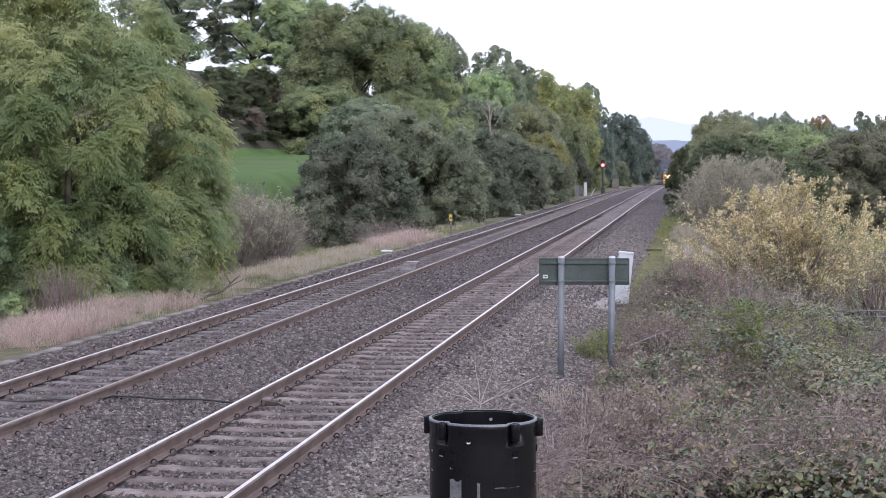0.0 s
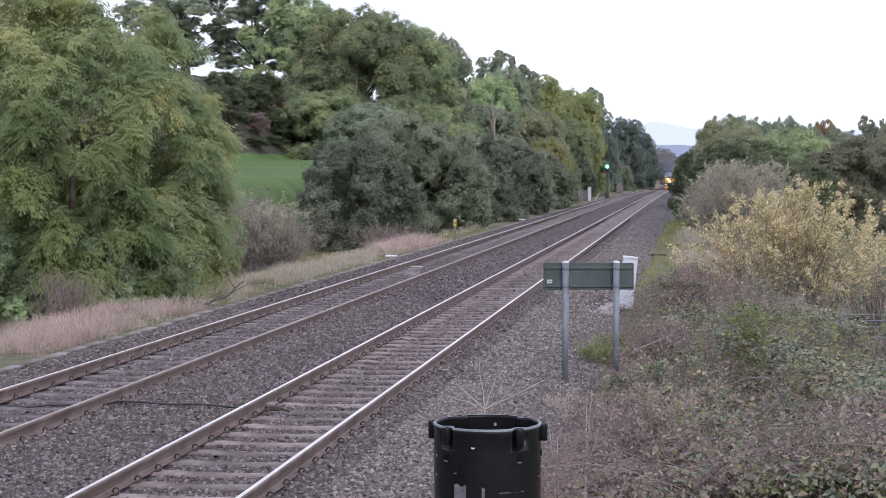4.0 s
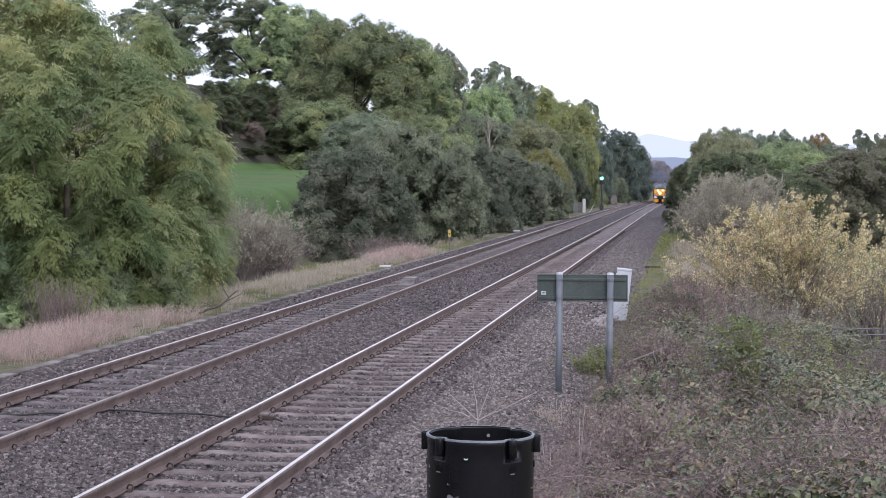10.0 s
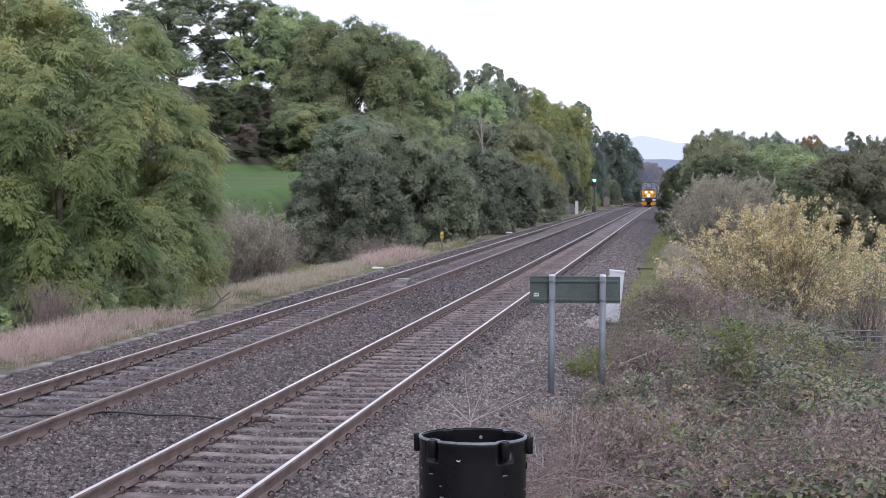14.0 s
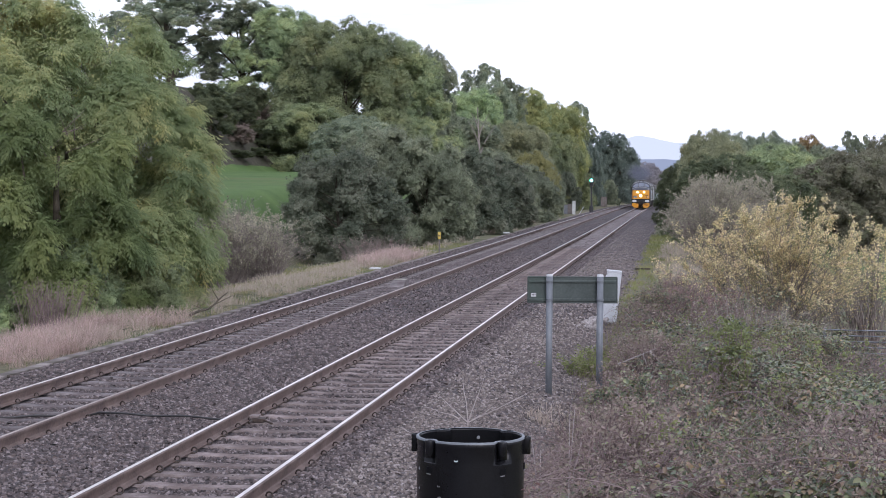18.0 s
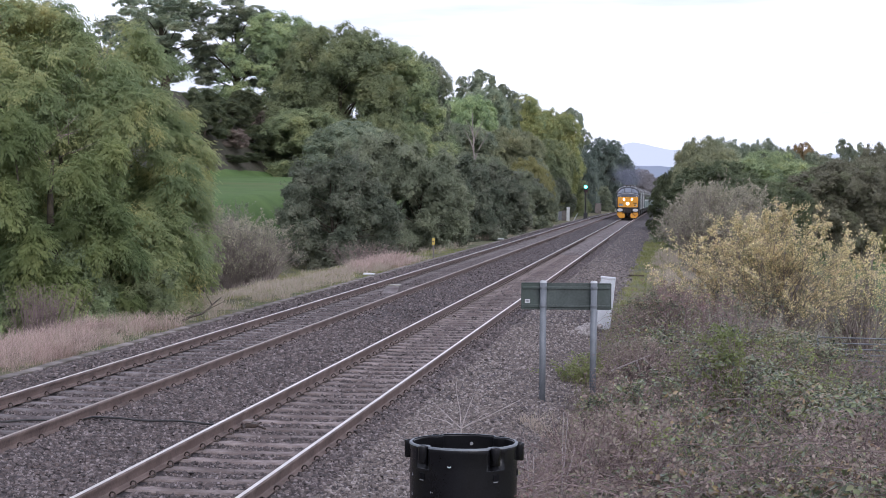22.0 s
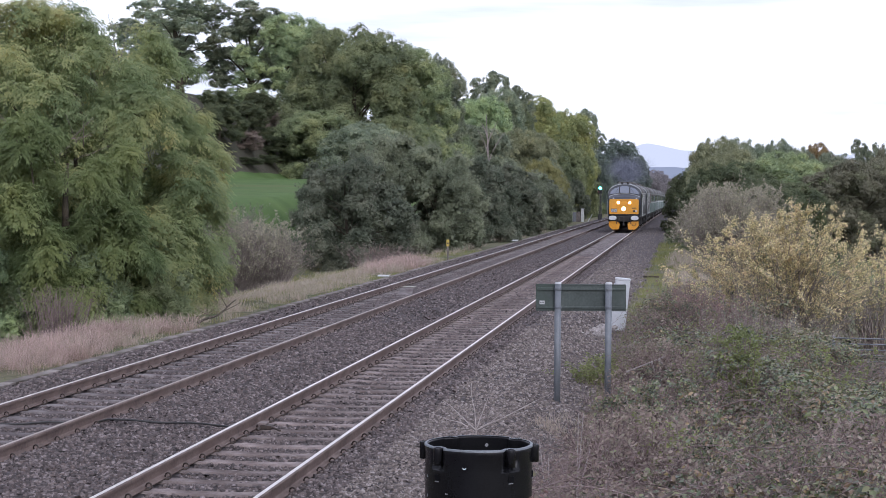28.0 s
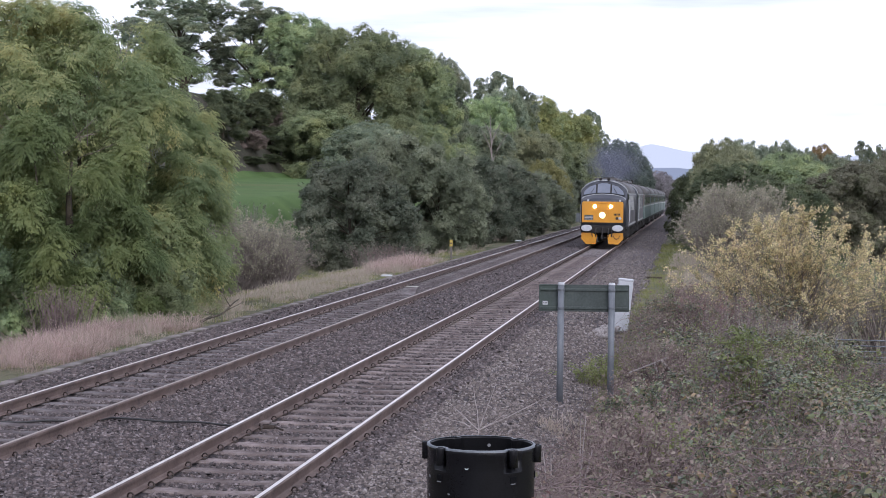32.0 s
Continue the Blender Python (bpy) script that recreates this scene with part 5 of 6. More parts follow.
bare_forked_tree()
ASH_SKIRT = plant_kind(22, 3, 2.2, 0.0, "bush", 34, 11, 34000, 0.07, 0.3, M_TALL, 0.05, width=0.42, spikes=700)
for x, y, top, across, label in [(-9.1, 24.5, 1.2, 3.2, "low green scrub at the foot of the ash"), (-10.6, 22.0, 1.5, 3.4, "low leafy scrub under the ash"), (-10.4, 28.0, 1.6, 3.4, "dark green scrub under drooping branches"), (-13.0, 21.0, 1.6, 4.0, "leafy scrub on the verge")]:
    plant("scrub_bush", ASH_SKIRT, x, y, top, across, label, "bush", group="scrub under the ash")


def twiggy_bush(name, seed, x, y, top, across, n, leaf_n, leaf, mat, bark, label, lean=0.35, group="", side=5):
    """A shrub of many thin arching stems from one foot, with leaves along their outer part."""
    rng = np.random.default_rng(seed)
    g = float(ground_z(x, y)) - 0.05
    h, k = top - g, 8
    t = np.linspace(0, 1, k)[:, None]
    a = rng.uniform(0, 2 * np.pi, n)
    out = np.stack([np.cos(a), np.sin(a), 0 * a], -1) * (across / 2 * rng.random(n) ** 0.6)[:, None]
    foot = out * 0.25 + rng.normal(0, across * 0.05, (n, 3)) * [1, 1, 0]
    hh = h * (1.02 - 0.45 * (np.linalg.norm(out, axis=1) / (across / 2)) ** 2) * rng.uniform(0.55, 1.0, n)
    tip = out + np.stack([0 * hh, 0 * hh, hh], -1)
    mid = foot + (tip - foot) * [lean, lean, 0.75]
    p = (1 - t)[None] ** 2 * foot[:, None] + 2 * (t * (1 - t))[None] * mid[:, None] + (t**2)[None] * tip[:, None]
    p[:, 1:] += rng.normal(0, 0.02 * across / 3, (n, k - 1, 3))
    stems = tubes(p, (0.011 * (1.1 - t[:, 0]) + 0.0025)[None] * rng.uniform(0.7, 1.4, (n, 1)), 3)
    # side twigs
    m = n * side
    j, kk = rng.integers(0, n, m), rng.integers(2, k, m)
    s0 = p[j, kk]
    dirs = ball(rng, m) + (p[j, kk] - p[j, kk - 1]) * 3 + [0, 0, 0.25]
    dirs /= np.linalg.norm(dirs, axis=1, keepdims=True)
    ln = rng.uniform(0.15, 0.55, m) * across / 4
    q = s0[:, None] + dirs[:, None] * (ln[:, None] * np.linspace(0, 1, 4))[..., None] + rng.normal(0, 0.012, (m, 4, 3))
    twigs = tubes(q, np.tile(np.linspace(0.005, 0.002, 4), (m, 1)), 3)
    ob = thing(name, label, "bush", pose(x, y, g))
    put("branchwork", raw("branchwork", *merged(stems, twigs), bark), ob)
    pull = np.clip(q[:, 2, 2] / h, 0.05, 1) ** 1.5
    pull = pull * rng.random(m) ** 3
    j2 = rng.choice(m, leaf_n, p=pull / pull.sum())
    at = q[j2, rng.integers(0, 4, leaf_n)] + rng.normal(0, 0.035, (leaf_n, 3))
    v, f = leaves(at, rng.normal(0, 1, (leaf_n, 3)) - [0, 0, 0.2], leaf, 0.6, rng, 0.4, oval=leaf < 0.056)
    put("foliage", raw("foliage", v, f, mat), ob)
    return tagged(ob, group=group)


twiggy_bush("yellow_shrub", 31, 6.85, 19.5, 2.5, 4.8, 230, 60000, 0.043, M_YELLOW, M_TWIG, "arching shrub with sparse yellow autumn leaves", side=7)
twiggy_bush("yellow_shrub", 32, 9.0, 21.0, 2.0, 3.2, 90, 6000, 0.048, M_YELLOW, M_TWIG, "smaller shrub with thin yellow leaves", side=7)
twiggy_bush("bare_bush", 33, 6.45, 53.0, 3.4, 4.5, 420, 26000, 0.065, M_GREYLEAF, M_TWIG, "grey-brown bush nearly bare of leaves", side=9)
twiggy_bush("bare_bush", 34, 6.1, 66.0, 3.4, 3.6, 300, 16000, 0.075, M_GREYLEAF, M_TWIG, "grey-brown bush with few remaining leaves", side=8)
twiggy_bush("bare_bush", 35, 8.2, 58.0, 3.2, 4.4, 300, 20000, 0.07, M_GREYLEAF, M_TWIG, "thin brownish bush beside the line", side=8)
twiggy_bush("bare_bush", 36, -13.3, 48.5, 2.0, 4.2, 460, 12000, 0.07, M_GREYLEAF, M_TWIG, "grey-beige withered bush at the field edge")
twiggy_bush("bare_bush", 37, -14.6, 50.0, 2.3, 5.0, 360, 9000, 0.08, M_BROWN_LEAF, M_TWIG, "brown withered bush at the field edge")
twiggy_bush("bare_bush", 39, -11.9, 49.0, 1.75, 3.8, 300, 8000, 0.06, M_GREYLEAF, M_TWIG, "low grey-beige withered bush on the verge")
twiggy_bush("bare_bush", 38, -14.2, 54.0, 2.2, 3.6, 300, 6000, 0.07, M_SALLOW, M_TWIG, "thin grey-green bush before the field")

# ---------------------------------------------------------------- grass, brambles and weeds


def grass(name, n, xr, yr, height, mat, label, seed, near=1.0, lean=0.30, width=0.0055, clump=None, per=1, spread=0.0):
    """Blades of grass, in tufts of so many blades where per says so."""
    rng = np.random.default_rng(seed)
    m = n // per
    y = yr[0] + (yr[1] - yr[0]) * rng.random(m) ** near
    x = rng.uniform(*xr, m)
    if clump is not None:
        keep = 0.6 * wave(x * 1.7, y * 0.9, seed) + 0.6 * wave(x * 5.1, y * 3.7, seed + 3) + rng.normal(0, 0.2, m) > clump
        x, y = x[keep], y[keep]
    tall = np.repeat(rng.uniform(0.45, 1.3, len(x)), per)
    ox, oy = rng.normal(0, spread, len(x) * per), rng.normal(0, spread, len(x) * per)
    x, y = np.repeat(x, per) + ox, np.repeat(y, per) + oy
    n = len(x)
    z = ground_z(x, y)
    far = 1 + np.clip((y - 10) / 45, 0, 2.0)
    h = height * tall * rng.uniform(0.5, 1.1, n)
    a = np.where(per > 1, np.arctan2(oy, ox) + rng.normal(0, 1.3, n), rng.uniform(0, 6.283, n))
    ln = np.abs(rng.normal(0.15, lean, n)) * h
    foot = np.stack([x, y, z - 0.02], -1)
    side = np.stack([-np.sin(a), np.cos(a), 0 * a], -1) * (width * far)[:, None]
    bend = np.stack([np.cos(a) * ln, np.sin(a) * ln, 0 * a], -1)
    mid = foot + bend * 0.3 + np.stack([0 * a, 0 * a, h * 0.6], -1)
    tip = foot + bend + np.stack([0 * a, 0 * a, h], -1)
    v = np.stack([foot - side * 0.4, foot + side * 0.4, mid + side * 0.35, tip + side * 0.5, tip - side * 0.5, mid - side * 0.35], 1).reshape(-1, 3)
    f = np.arange(6 * n).reshape(n, 6)
    tagged(new(name, raw(name, v, f, mat)), label, "grass", kind="stuff")


grass("dry_grass", 66000, (-8.9, -6.5), (2, 19.5), 0.36, M_PINK, "tussocks of tall dry pinkish-straw grass on the verge", 41, 1.0, lean=1.1, width=0.0050, clump=0.24, per=70, spread=0.11)
grass("verge_grass", 46000, (-14.5, -6.2), (2, 75), 0.12, M_GREEN, "short green grass on the verge", 42, 1.1, clump=-0.5, per=20, spread=0.14)
grass("pink_grass", 3600, (-8.0, -6.7), (48, 58), 0.50, M_PINK, "clump of pinkish dry grass on the verge", 48, 1.0, lean=0.8, per=120, spread=0.22)
grass("verge_straw", 30000, (-9.8, -6.45), (14, 60), 0.28, M_DRY, "thin straw tufts on the verge", 47, 1.0, lean=0.9, clump=0.05, per=60, spread=0.13)
grass("far_dry_grass", 7000, (-8.8, -6.5), (30, 150), 0.40, M_DRY, "dry grass along the foot of the bushes", 43, 1.3, lean=0.6, clump=0.25, per=50, spread=0.18)
grass("ballast_tuft", 420, (2.55, 3.0), (3.6, 4.8), 0.20, M_DRY, "small pale tuft of grass at the edge of the stones", 49, 1.0, lean=0.8, per=60, spread=0.09)
grass("strip_grass", 26000, (3.2, 4.6), (8, 95), 0.15, M_GREEN, "short green grass beside the ballast", 44, 1.2, clump=-0.1, per=18, spread=0.09)
grass("strip_dry_grass", 16000, (4.1, 5.8), (19, 75), 0.34, M_DRY, "pale dry grass before the bushes", 45, 1.1, clump=0.1, per=30, spread=0.1)
grass("post_grass", 1500, (2.95, 3.75), (-4, 14), 0.17, M_DRY, "straw-coloured grass round the sign posts", 46, 1.0, clump=0.1, per=20, spread=0.07)


def bank_height(x, y):
    return np.clip(0.48 + 0.22 * step(-2.0, 6.0, y) + 0.40 * wave(x * 0.9, y * 0.55, 3.0) + 0.26 * wave(x * 2.6, y * 2.2, 5.0), 0.06, 1.3) * step(3.3, 4.2, x) * (1 - 0.55 * step(9.0, 12.5, x)) * (1 - 0.85 * np.exp(-(((x - 8.9) / 1.5) ** 2) - ((y - 16.0) / 4.5) ** 2))


def brambles():
    rng = np.random.default_rng(51)
    b = thing("bramble_thicket", "tangled bramble thicket with dull green and reddish leaves", "brambles", kind="stuff")
    n = 900
    y = -9.5 + 34 * rng.random(n) ** 1.3
    x = rng.uniform(3.5, 10.5, n)
    a = rng.uniform(0, 6.283, n)
    ln = rng.uniform(0.4, 1.5, n)
    g, hh = ground_z(x, y), bank_height(x, y)
    t = np.linspace(0, 1, 8)
    p = np.stack([x[:, None] + np.cos(a)[:, None] * ln[:, None] * (t - 0.4), y[:, None] + np.sin(a)[:, None] * ln[:, None] * (t - 0.4), (g + hh * 0.95)[:, None] + 0.28 * (1 - (2 * t - 0.9) ** 2)[None] * rng.uniform(0.1, 1.0, (n, 1)) - 0.12], -1)
    p += rng.normal(0, 0.012, p.shape)
    v, f = tubes(p, np.full((n, 8), 0.0036) * rng.uniform(0.4, 1.15, (n, 1)), 3)
    put("canes", raw("canes", v, f, M_CANE), b)
    # upright withered stalks
    n2 = 14000
    y2, x2 = -9 + 32 * rng.random(n2) ** 1.2, 3.3 + 6.5 * rng.random(n2) ** 1.3
    g2 = ground_z(x2, y2) + bank_height(x2, y2) * rng.uniform(0.45, 0.95, n2)
    t2 = np.linspace(0, 1, 4)
    p2 = np.stack([x2[:, None] + rng.normal(0, 0.20, (n2, 1)) * t2, y2[:, None] + rng.normal(0, 0.20, (n2, 1)) * t2, g2[:, None] + rng.uniform(-0.08, 0.30, (n2, 1)) * t2], -1)
    p2 += rng.normal(0, 0.020, p2.shape)
    v, f = tubes(p2, np.tile(np.linspace(0.0026, 0.0011, 4), (n2, 1)), 3)
    put("withered_stalks", raw("withered_stalks", v, f, M_CANE), b)
    # sprays of leaves: greener away from the ballast and in patches, withered towards it
    for name, mat, m, per, size, sign in (("small_foliage", M_BRAMBLE, 7000, 12, 0.030, 1.0), ("withered_foliage", M_BROWN_LEAF, 12000, 12, 0.025, -1.0)):
        y = -9.5 + 35 * rng.random(m) ** 1.35
        x = 3.5 + 8.0 * rng.random(m) ** 1.05
        green = 0.36 + 0.28 * step(5.0, 10.0, y) + 0.22 * (x - 5.0) + 0.55 * wave(x * 1.2, y * 0.75, 9.0)
        knoll = 0.3 + 0.7 * step(-0.35, 0.25, wave(x * 2.6, y * 2.2, 5.0))
        keep = rng.random(m) < knoll * np.clip(green if sign > 0 else 1.15 - green, 0.12, 1.0)
        x, y = x[keep], y[keep]
        m = len(x)
        z = ground_z(x, y) + bank_height(x, y) * (1.12 - 0.8 * rng.random(m) ** 1.7)
        reach = rng.uniform(0.05, 0.13, m)
        off = rng.normal(0, 1, (m, per, 3)) * [1, 1, 0.35] * reach[:, None, None]
        off[..., 2] -= 0.6 * (off[..., :2] ** 2).sum(-1) / (2 * reach[:, None])
        p = (np.stack([x, y, z], -1)[:, None] + off).reshape(-1, 3)
        k = len(p)
        ss = size * rng.uniform(0.6, 1.4, k) * (1 + np.clip(p[:, 1] / 40, 0, 0.6))
        v, f = leaves(p, off.reshape(-1, 3) / 0.1 + rng.normal(0, 0.6, (k, 3)) * [1, 1, 0.5], ss, 0.62, rng, 0.6, rng.normal(0, 0.65, (k, 3)) + [0, -0.15, 0.65], True)
        put(name, raw(name, v, f, mat), b)
    # leafy heads of bramble: drooping threes of broad leaflets over low domes, dark between them
    m = 1300
    y = -7.5 + 30 * rng.random(m) ** 1.35
    x = 4.3 + 6.0 * rng.random(m) ** 0.9
    keep = rng.random(m) < np.clip(0.14 + 0.26 * (x - 4.6) - 0.03 * y + 0.5 * wave(x * 1.2, y * 0.75, 9.0), 0.10, 1.0) * ((x < 7.4) | (y < 5))
    x, y = x[keep], y[keep]
    m = len(x)
    rs = rng.uniform(0.20, 0.46, m)
    c = np.stack([x, y, ground_z(x, y) + bank_height(x, y) * (0.92 - 0.75 * step(-4.5, -6.5, y)) + rng.uniform(-0.06, 0.22, m) * (1 - 0.7 * step(-4.5, -6.5, y))], -1)
    kind = rng.random(m) + 0.20 * wave(x * 0.9, y * 0.7, 4.0)
    for name, mat, lo, hi, big in (("bramble_leaf_heads", M_BRAMBLE, -9, 0.62, 0.052), ("withered_leaf_heads", M_BROWN_LEAF, 0.62, 0.78, 0.040), ("fresh_leaf_heads", M_NETTLE, 0.78, 0.98, 0.042), ("reddened_leaf_heads", M_RED_LEAF, 0.98, 9, 0.044)):
        pick = np.nonzero((kind >= lo) & (kind < hi))[0]
        n = len(pick) * 64
        i = pick[rng.choice(len(pick), n, p=rs[pick] ** 2 / (rs[pick] ** 2).sum())]
        e = away(rng, np.tile([0, -0.12, 0.55], (n, 1)), 1.0)
        e[:, 2] = np.where(e[:, 2] < -0.25, -e[:, 2], e[:, 2])
        at = c[i] + e * (rs[i] * (1.1 - 0.55 * rng.random(n) ** 1.6))[:, None] * [1, 1, 0.62]
        way = away(rng, e * [1, 1, 0.2] - [0, 0, 0.25], 0.55)
        side = np.cross(way, e + [0, 0, 0.8])
        side /= np.linalg.norm(side, axis=1, keepdims=True) + 1e-9
        size = (big - 0.010 * step(-3.0, 6.0, at[:, 1])) * rng.uniform(0.5, 1.5, n)
        face = e * 0.45 + [0, 0, 0.75] + rng.normal(0, 0.30, (n, 3))
        lots = []
        for turn, reach in ((0.0, 0.75), (1.0, 0.55), (-1.0, 0.55)):
            to = way * (1.0 if turn == 0 else 0.35) + side * turn
            lots.append(leaves(at + to * (size * reach)[:, None], to, size, 0.78, rng, 0.6, face + rng.normal(0, 0.15, (n, 3)), True))
        put(name, raw(name, *merged(*lots), mat), b)
    # long arching runners
    n = 46
    y, x, a = -6.5 + 24 * rng.random(n) ** 1.3, rng.uniform(3.9, 8.5, n), rng.uniform(0, 6.283, n)
    ln, t = rng.uniform(0.8, 1.9, n), np.linspace(0, 1, 12)
    px, py = x[:, None] + np.cos(a)[:, None] * ln[:, None] * (t - 0.5), y[:, None] + np.sin(a)[:, None] * ln[:, None] * (t - 0.5)
    p = np.stack([px, py, ground_z(px, py) + bank_height(px, py) * 0.9 + 0.10 + rng.uniform(0.05, 0.25, (n, 1)) * np.sin(np.pi * t)], -1)
    v, f = tubes(p, np.linspace(0.0045, 0.002, 12)[None] * rng.uniform(0.7, 1.2, (n, 1)), 4)
    put("runners", raw("runners", v, f, M_CANE), b)


brambles()

MOUNDS = "bramble mounds on the bank"
KINDS = [twiggy_bush("bramble_bush", 71, 5.0, 2.6, 0.55, 1.7, 75, 3000, 0.040, M_BRAMBLE, M_CANE, "low mound of bramble with dull green leaves", 0.7, MOUNDS),
         twiggy_bush("bramble_bush", 72, 4.5, -1.2, 0.72, 1.4, 90, 2400, 0.034, M_BROWN_LEAF, M_CANE, "twiggy bramble mound with withered brown leaves", 0.6, MOUNDS),
         twiggy_bush("bramble_bush", 73, 7.4, 4.6, 0.50, 2.0, 70, 3200, 0.038, M_BRAMBLE, M_CANE, "leafy bramble mound with grey-green leaves", 0.7, MOUNDS)]
for k, (x, y) in enumerate([(5.4, -6.6), (6.4, -5.4), (4.7, -4.4), (5.7, -3.2), (7.0, -2.2), (4.4, 1.0), (5.9, -0.2), (7.6, 1.0), (4.4, 5.6), (6.1, 5.0), (5.2, 8.2), (7.0, 8.4), (8.6, 7.2), (4.4, 10.8), (6.0, 11.4), (4.5, 14.2), (5.6, 16.8), (4.7, 18.6), (8.8, 3.6), (4.3, -6.2), (6.9, -4.4), (4.2, -2.4), (5.2, -5.4), (7.9, -0.6), (5.0, -1.9), (6.6, 2.4), (4.2, 3.0), (8.2, 5.6)]):
    src = KINDS[(k * 7 + k // 3) % 3]
    sc = 0.75 + 0.5 * ((k * 37) % 10) / 10
    g = float(ground_z(x, y)) + 0.5 * float(bank_height(x, y)) - 0.12
    copy_thing(src, pose(x, y, g, 0, 0, (k * 77) % 360) @ Matrix.Diagonal((sc, sc, 0.8 * sc, 1)))


def weed(name, seed, x, y, h, across, stems, leaf_n, leaf, mat, bark, label, category="weed", base=0.0):
    rng = np.random.default_rng(seed)
    g = float(ground_z(x, y)) + base
    t = np.linspace(0, 1, 6)
    p0 = rng.normal(0, across * 0.28, (stems, 2))
    tip = p0 * 1.5 + rng.normal(0, across * 0.10, (stems, 2))
    hh = h * rng.uniform(0.6, 1.0, stems)
    p = np.stack([p0[:, :1] + (tip - p0)[:, :1] * t**1.5, p0[:, 1:] + (tip - p0)[:, 1:] * t**1.5, hh[:, None] * t], -1)
    ob = thing(name, label, category, pose(x, y, g))
    tagged(put("branchwork", raw("branchwork", *tubes(p, np.tile(np.linspace(0.006, 0.002, 6), (stems, 1)), 4), bark), ob), kind="stuff")
    if leaf_n:
        j, s = rng.integers(0, stems, leaf_n), rng.integers(1, 6, leaf_n)
        at = p[j, s] + rng.normal(0, 0.03, (leaf_n, 3))
        v, f = leaves(at, rng.normal(0, 1, (leaf_n, 3)) * [1, 1, 0.5] - [0, 0, 0.2], leaf, 0.5, rng, 0.5, oval=True)
        put("foliage", raw("foliage", v, f, mat), ob)
    return ob


weed("nettle_clump", 61, 5.45, 3.4, 1.35, 0.42, 44, 3000, 0.055, M_NETTLE, M_CANE, "upright green nettles among the brambles", base=0.18)
weed("nettle_clump", 62, 6.35, 5.6, 1.2, 1.0, 50, 2000, 0.055, M_NETTLE, M_CANE, "green weeds standing among the brambles")
weed("nettle_clump", 63, 3.35, 10.2, 0.36, 0.75, 60, 2400, 0.05, M_NETTLE, M_CANE, "low green weeds between the sign posts")
weed("nettle_clump", 64, 3.55, 12.5, 0.30, 0.8, 50, 1800, 0.05, M_NETTLE, M_CANE, "low green weeds behind the sign")
weed("bramble_sprig", 74, 4.07, -10.80, 0.66, 0.24, 9, 110, 0.030, M_RED_LEAF, M_CANE, "bramble shoot with reddish leaves beside the bin", "bramble", base=0.0)
weed("dead_stalk", 75, 3.98, -7.4, 0.75, 0.45, 6, 0, 0.03, M_DRY, M_PALE_TWIG, "bleached dead stalks beside the bin", "weed")
weed("willowherb", 65, 5.1, 14.4, 1.6, 1.0, 130, 1800, 0.05, M_RED_LEAF, M_CANE, "reddish withered willowherb stalks")
weed("willowherb", 66, 5.8, 12.5, 1.5, 1.0, 120, 1200, 0.05, M_BRAMBLE, M_CANE, "withered purple-brown stalks among brambles")
weed("willowherb", 76, 6.1, 12.0, 1.25, 1.6, 170, 2200, 0.045, M_GREYLEAF, M_PALE_TWIG, "pale withered stalks among the brambles")
weed("willowherb", 77, 5.0, 10.6, 1.15, 1.3, 130, 1600, 0.045, M_NETTLE, M_CANE, "yellow-green stalks among the brambles")
weed("willowherb", 67, -9.3, 18.2, 1.25, 1.0, 190, 900, 0.05, M_BROWN_LEAF, M_CANE, "grey withered stalks on the verge")
weed("willowherb", 68, -9.0, 58.0, 1.2, 2.6, 260, 900, 0.06, M_BROWN_LEAF, M_CANE, "purple-brown withered stalks on the verge")
weed("willowherb", 69, 4.3, 3.5, 0.95, 0.8, 70, 500, 0.05, M_BROWN_LEAF, M_CANE, "reddish withered stalks at the bank's edge")


for k, (x, y, h) in enumerate([(4.5, -6.0, 0.9), (5.6, -4.6, 0.75), (6.4, -2.6, 0.8), (5.0, -2.9, 0.85), (7.2, 0.4, 0.7), (5.9, 1.6, 0.9), (6.9, 3.8, 0.9), (4.9, 4.4, 0.9), (7.9, 6.4, 0.8), (6.2, 8.8, 1.0), (7.4, 10.2, 0.9)]):
    weed("green_sprig", 90 + k, x, y, h * 0.62, 0.34, 14, 340, 0.040, M_NETTLE, M_CANE, "yellow-green leafy sprig among the brambles", base=0.42 * float(bank_height(x, y)) + 0.22)


def bare_sapling():
    """Thin pale branches that fork from one foot, and a fallen twig on the brambles."""
    ob = thing("bare_sapling", "leafless pale sapling with forked branches", "sapling", pose(3.15, -5.6, 0.15))
    rng = np.random.default_rng(81)
    fork = np.array([0.0, 0, 0.90])
    put("stem", raw("stem", *tubes([np.linspace((0, 0, 0), fork, 4)], [np.linspace(0.006, 0.005, 4)], 6), M_PALE_TWIG), ob)
    for dx, dz, s0 in ((-0.26, 0.23, 0.0), (-0.04, 0.37, 0.0), (0.13, 0.37, 0.0), (0.39, 0.19, 0.0), (0.60, 0.30, 0.0), (-0.33, 0.12, 0.5), (0.20, 0.12, 0.4)):
        tip = fork + [dx, 0.15 * dx, dz]
        p = np.linspace(fork + (tip - fork) * s0 * 0.4, tip, 6)
        p[1:-1] += rng.normal(0, 0.006, (4, 3))
        put("branch", raw("branch", *tubes([p], [np.linspace(0.0048, 0.0020, 6)], 5), M_PALE_TWIG), ob)
    tw = thing("fallen_twig", "bare pale forked twig lying on the brambles", "twig", pose(4.25, 5.2, float(ground_z(4.25, 5.2)) + 0.74))
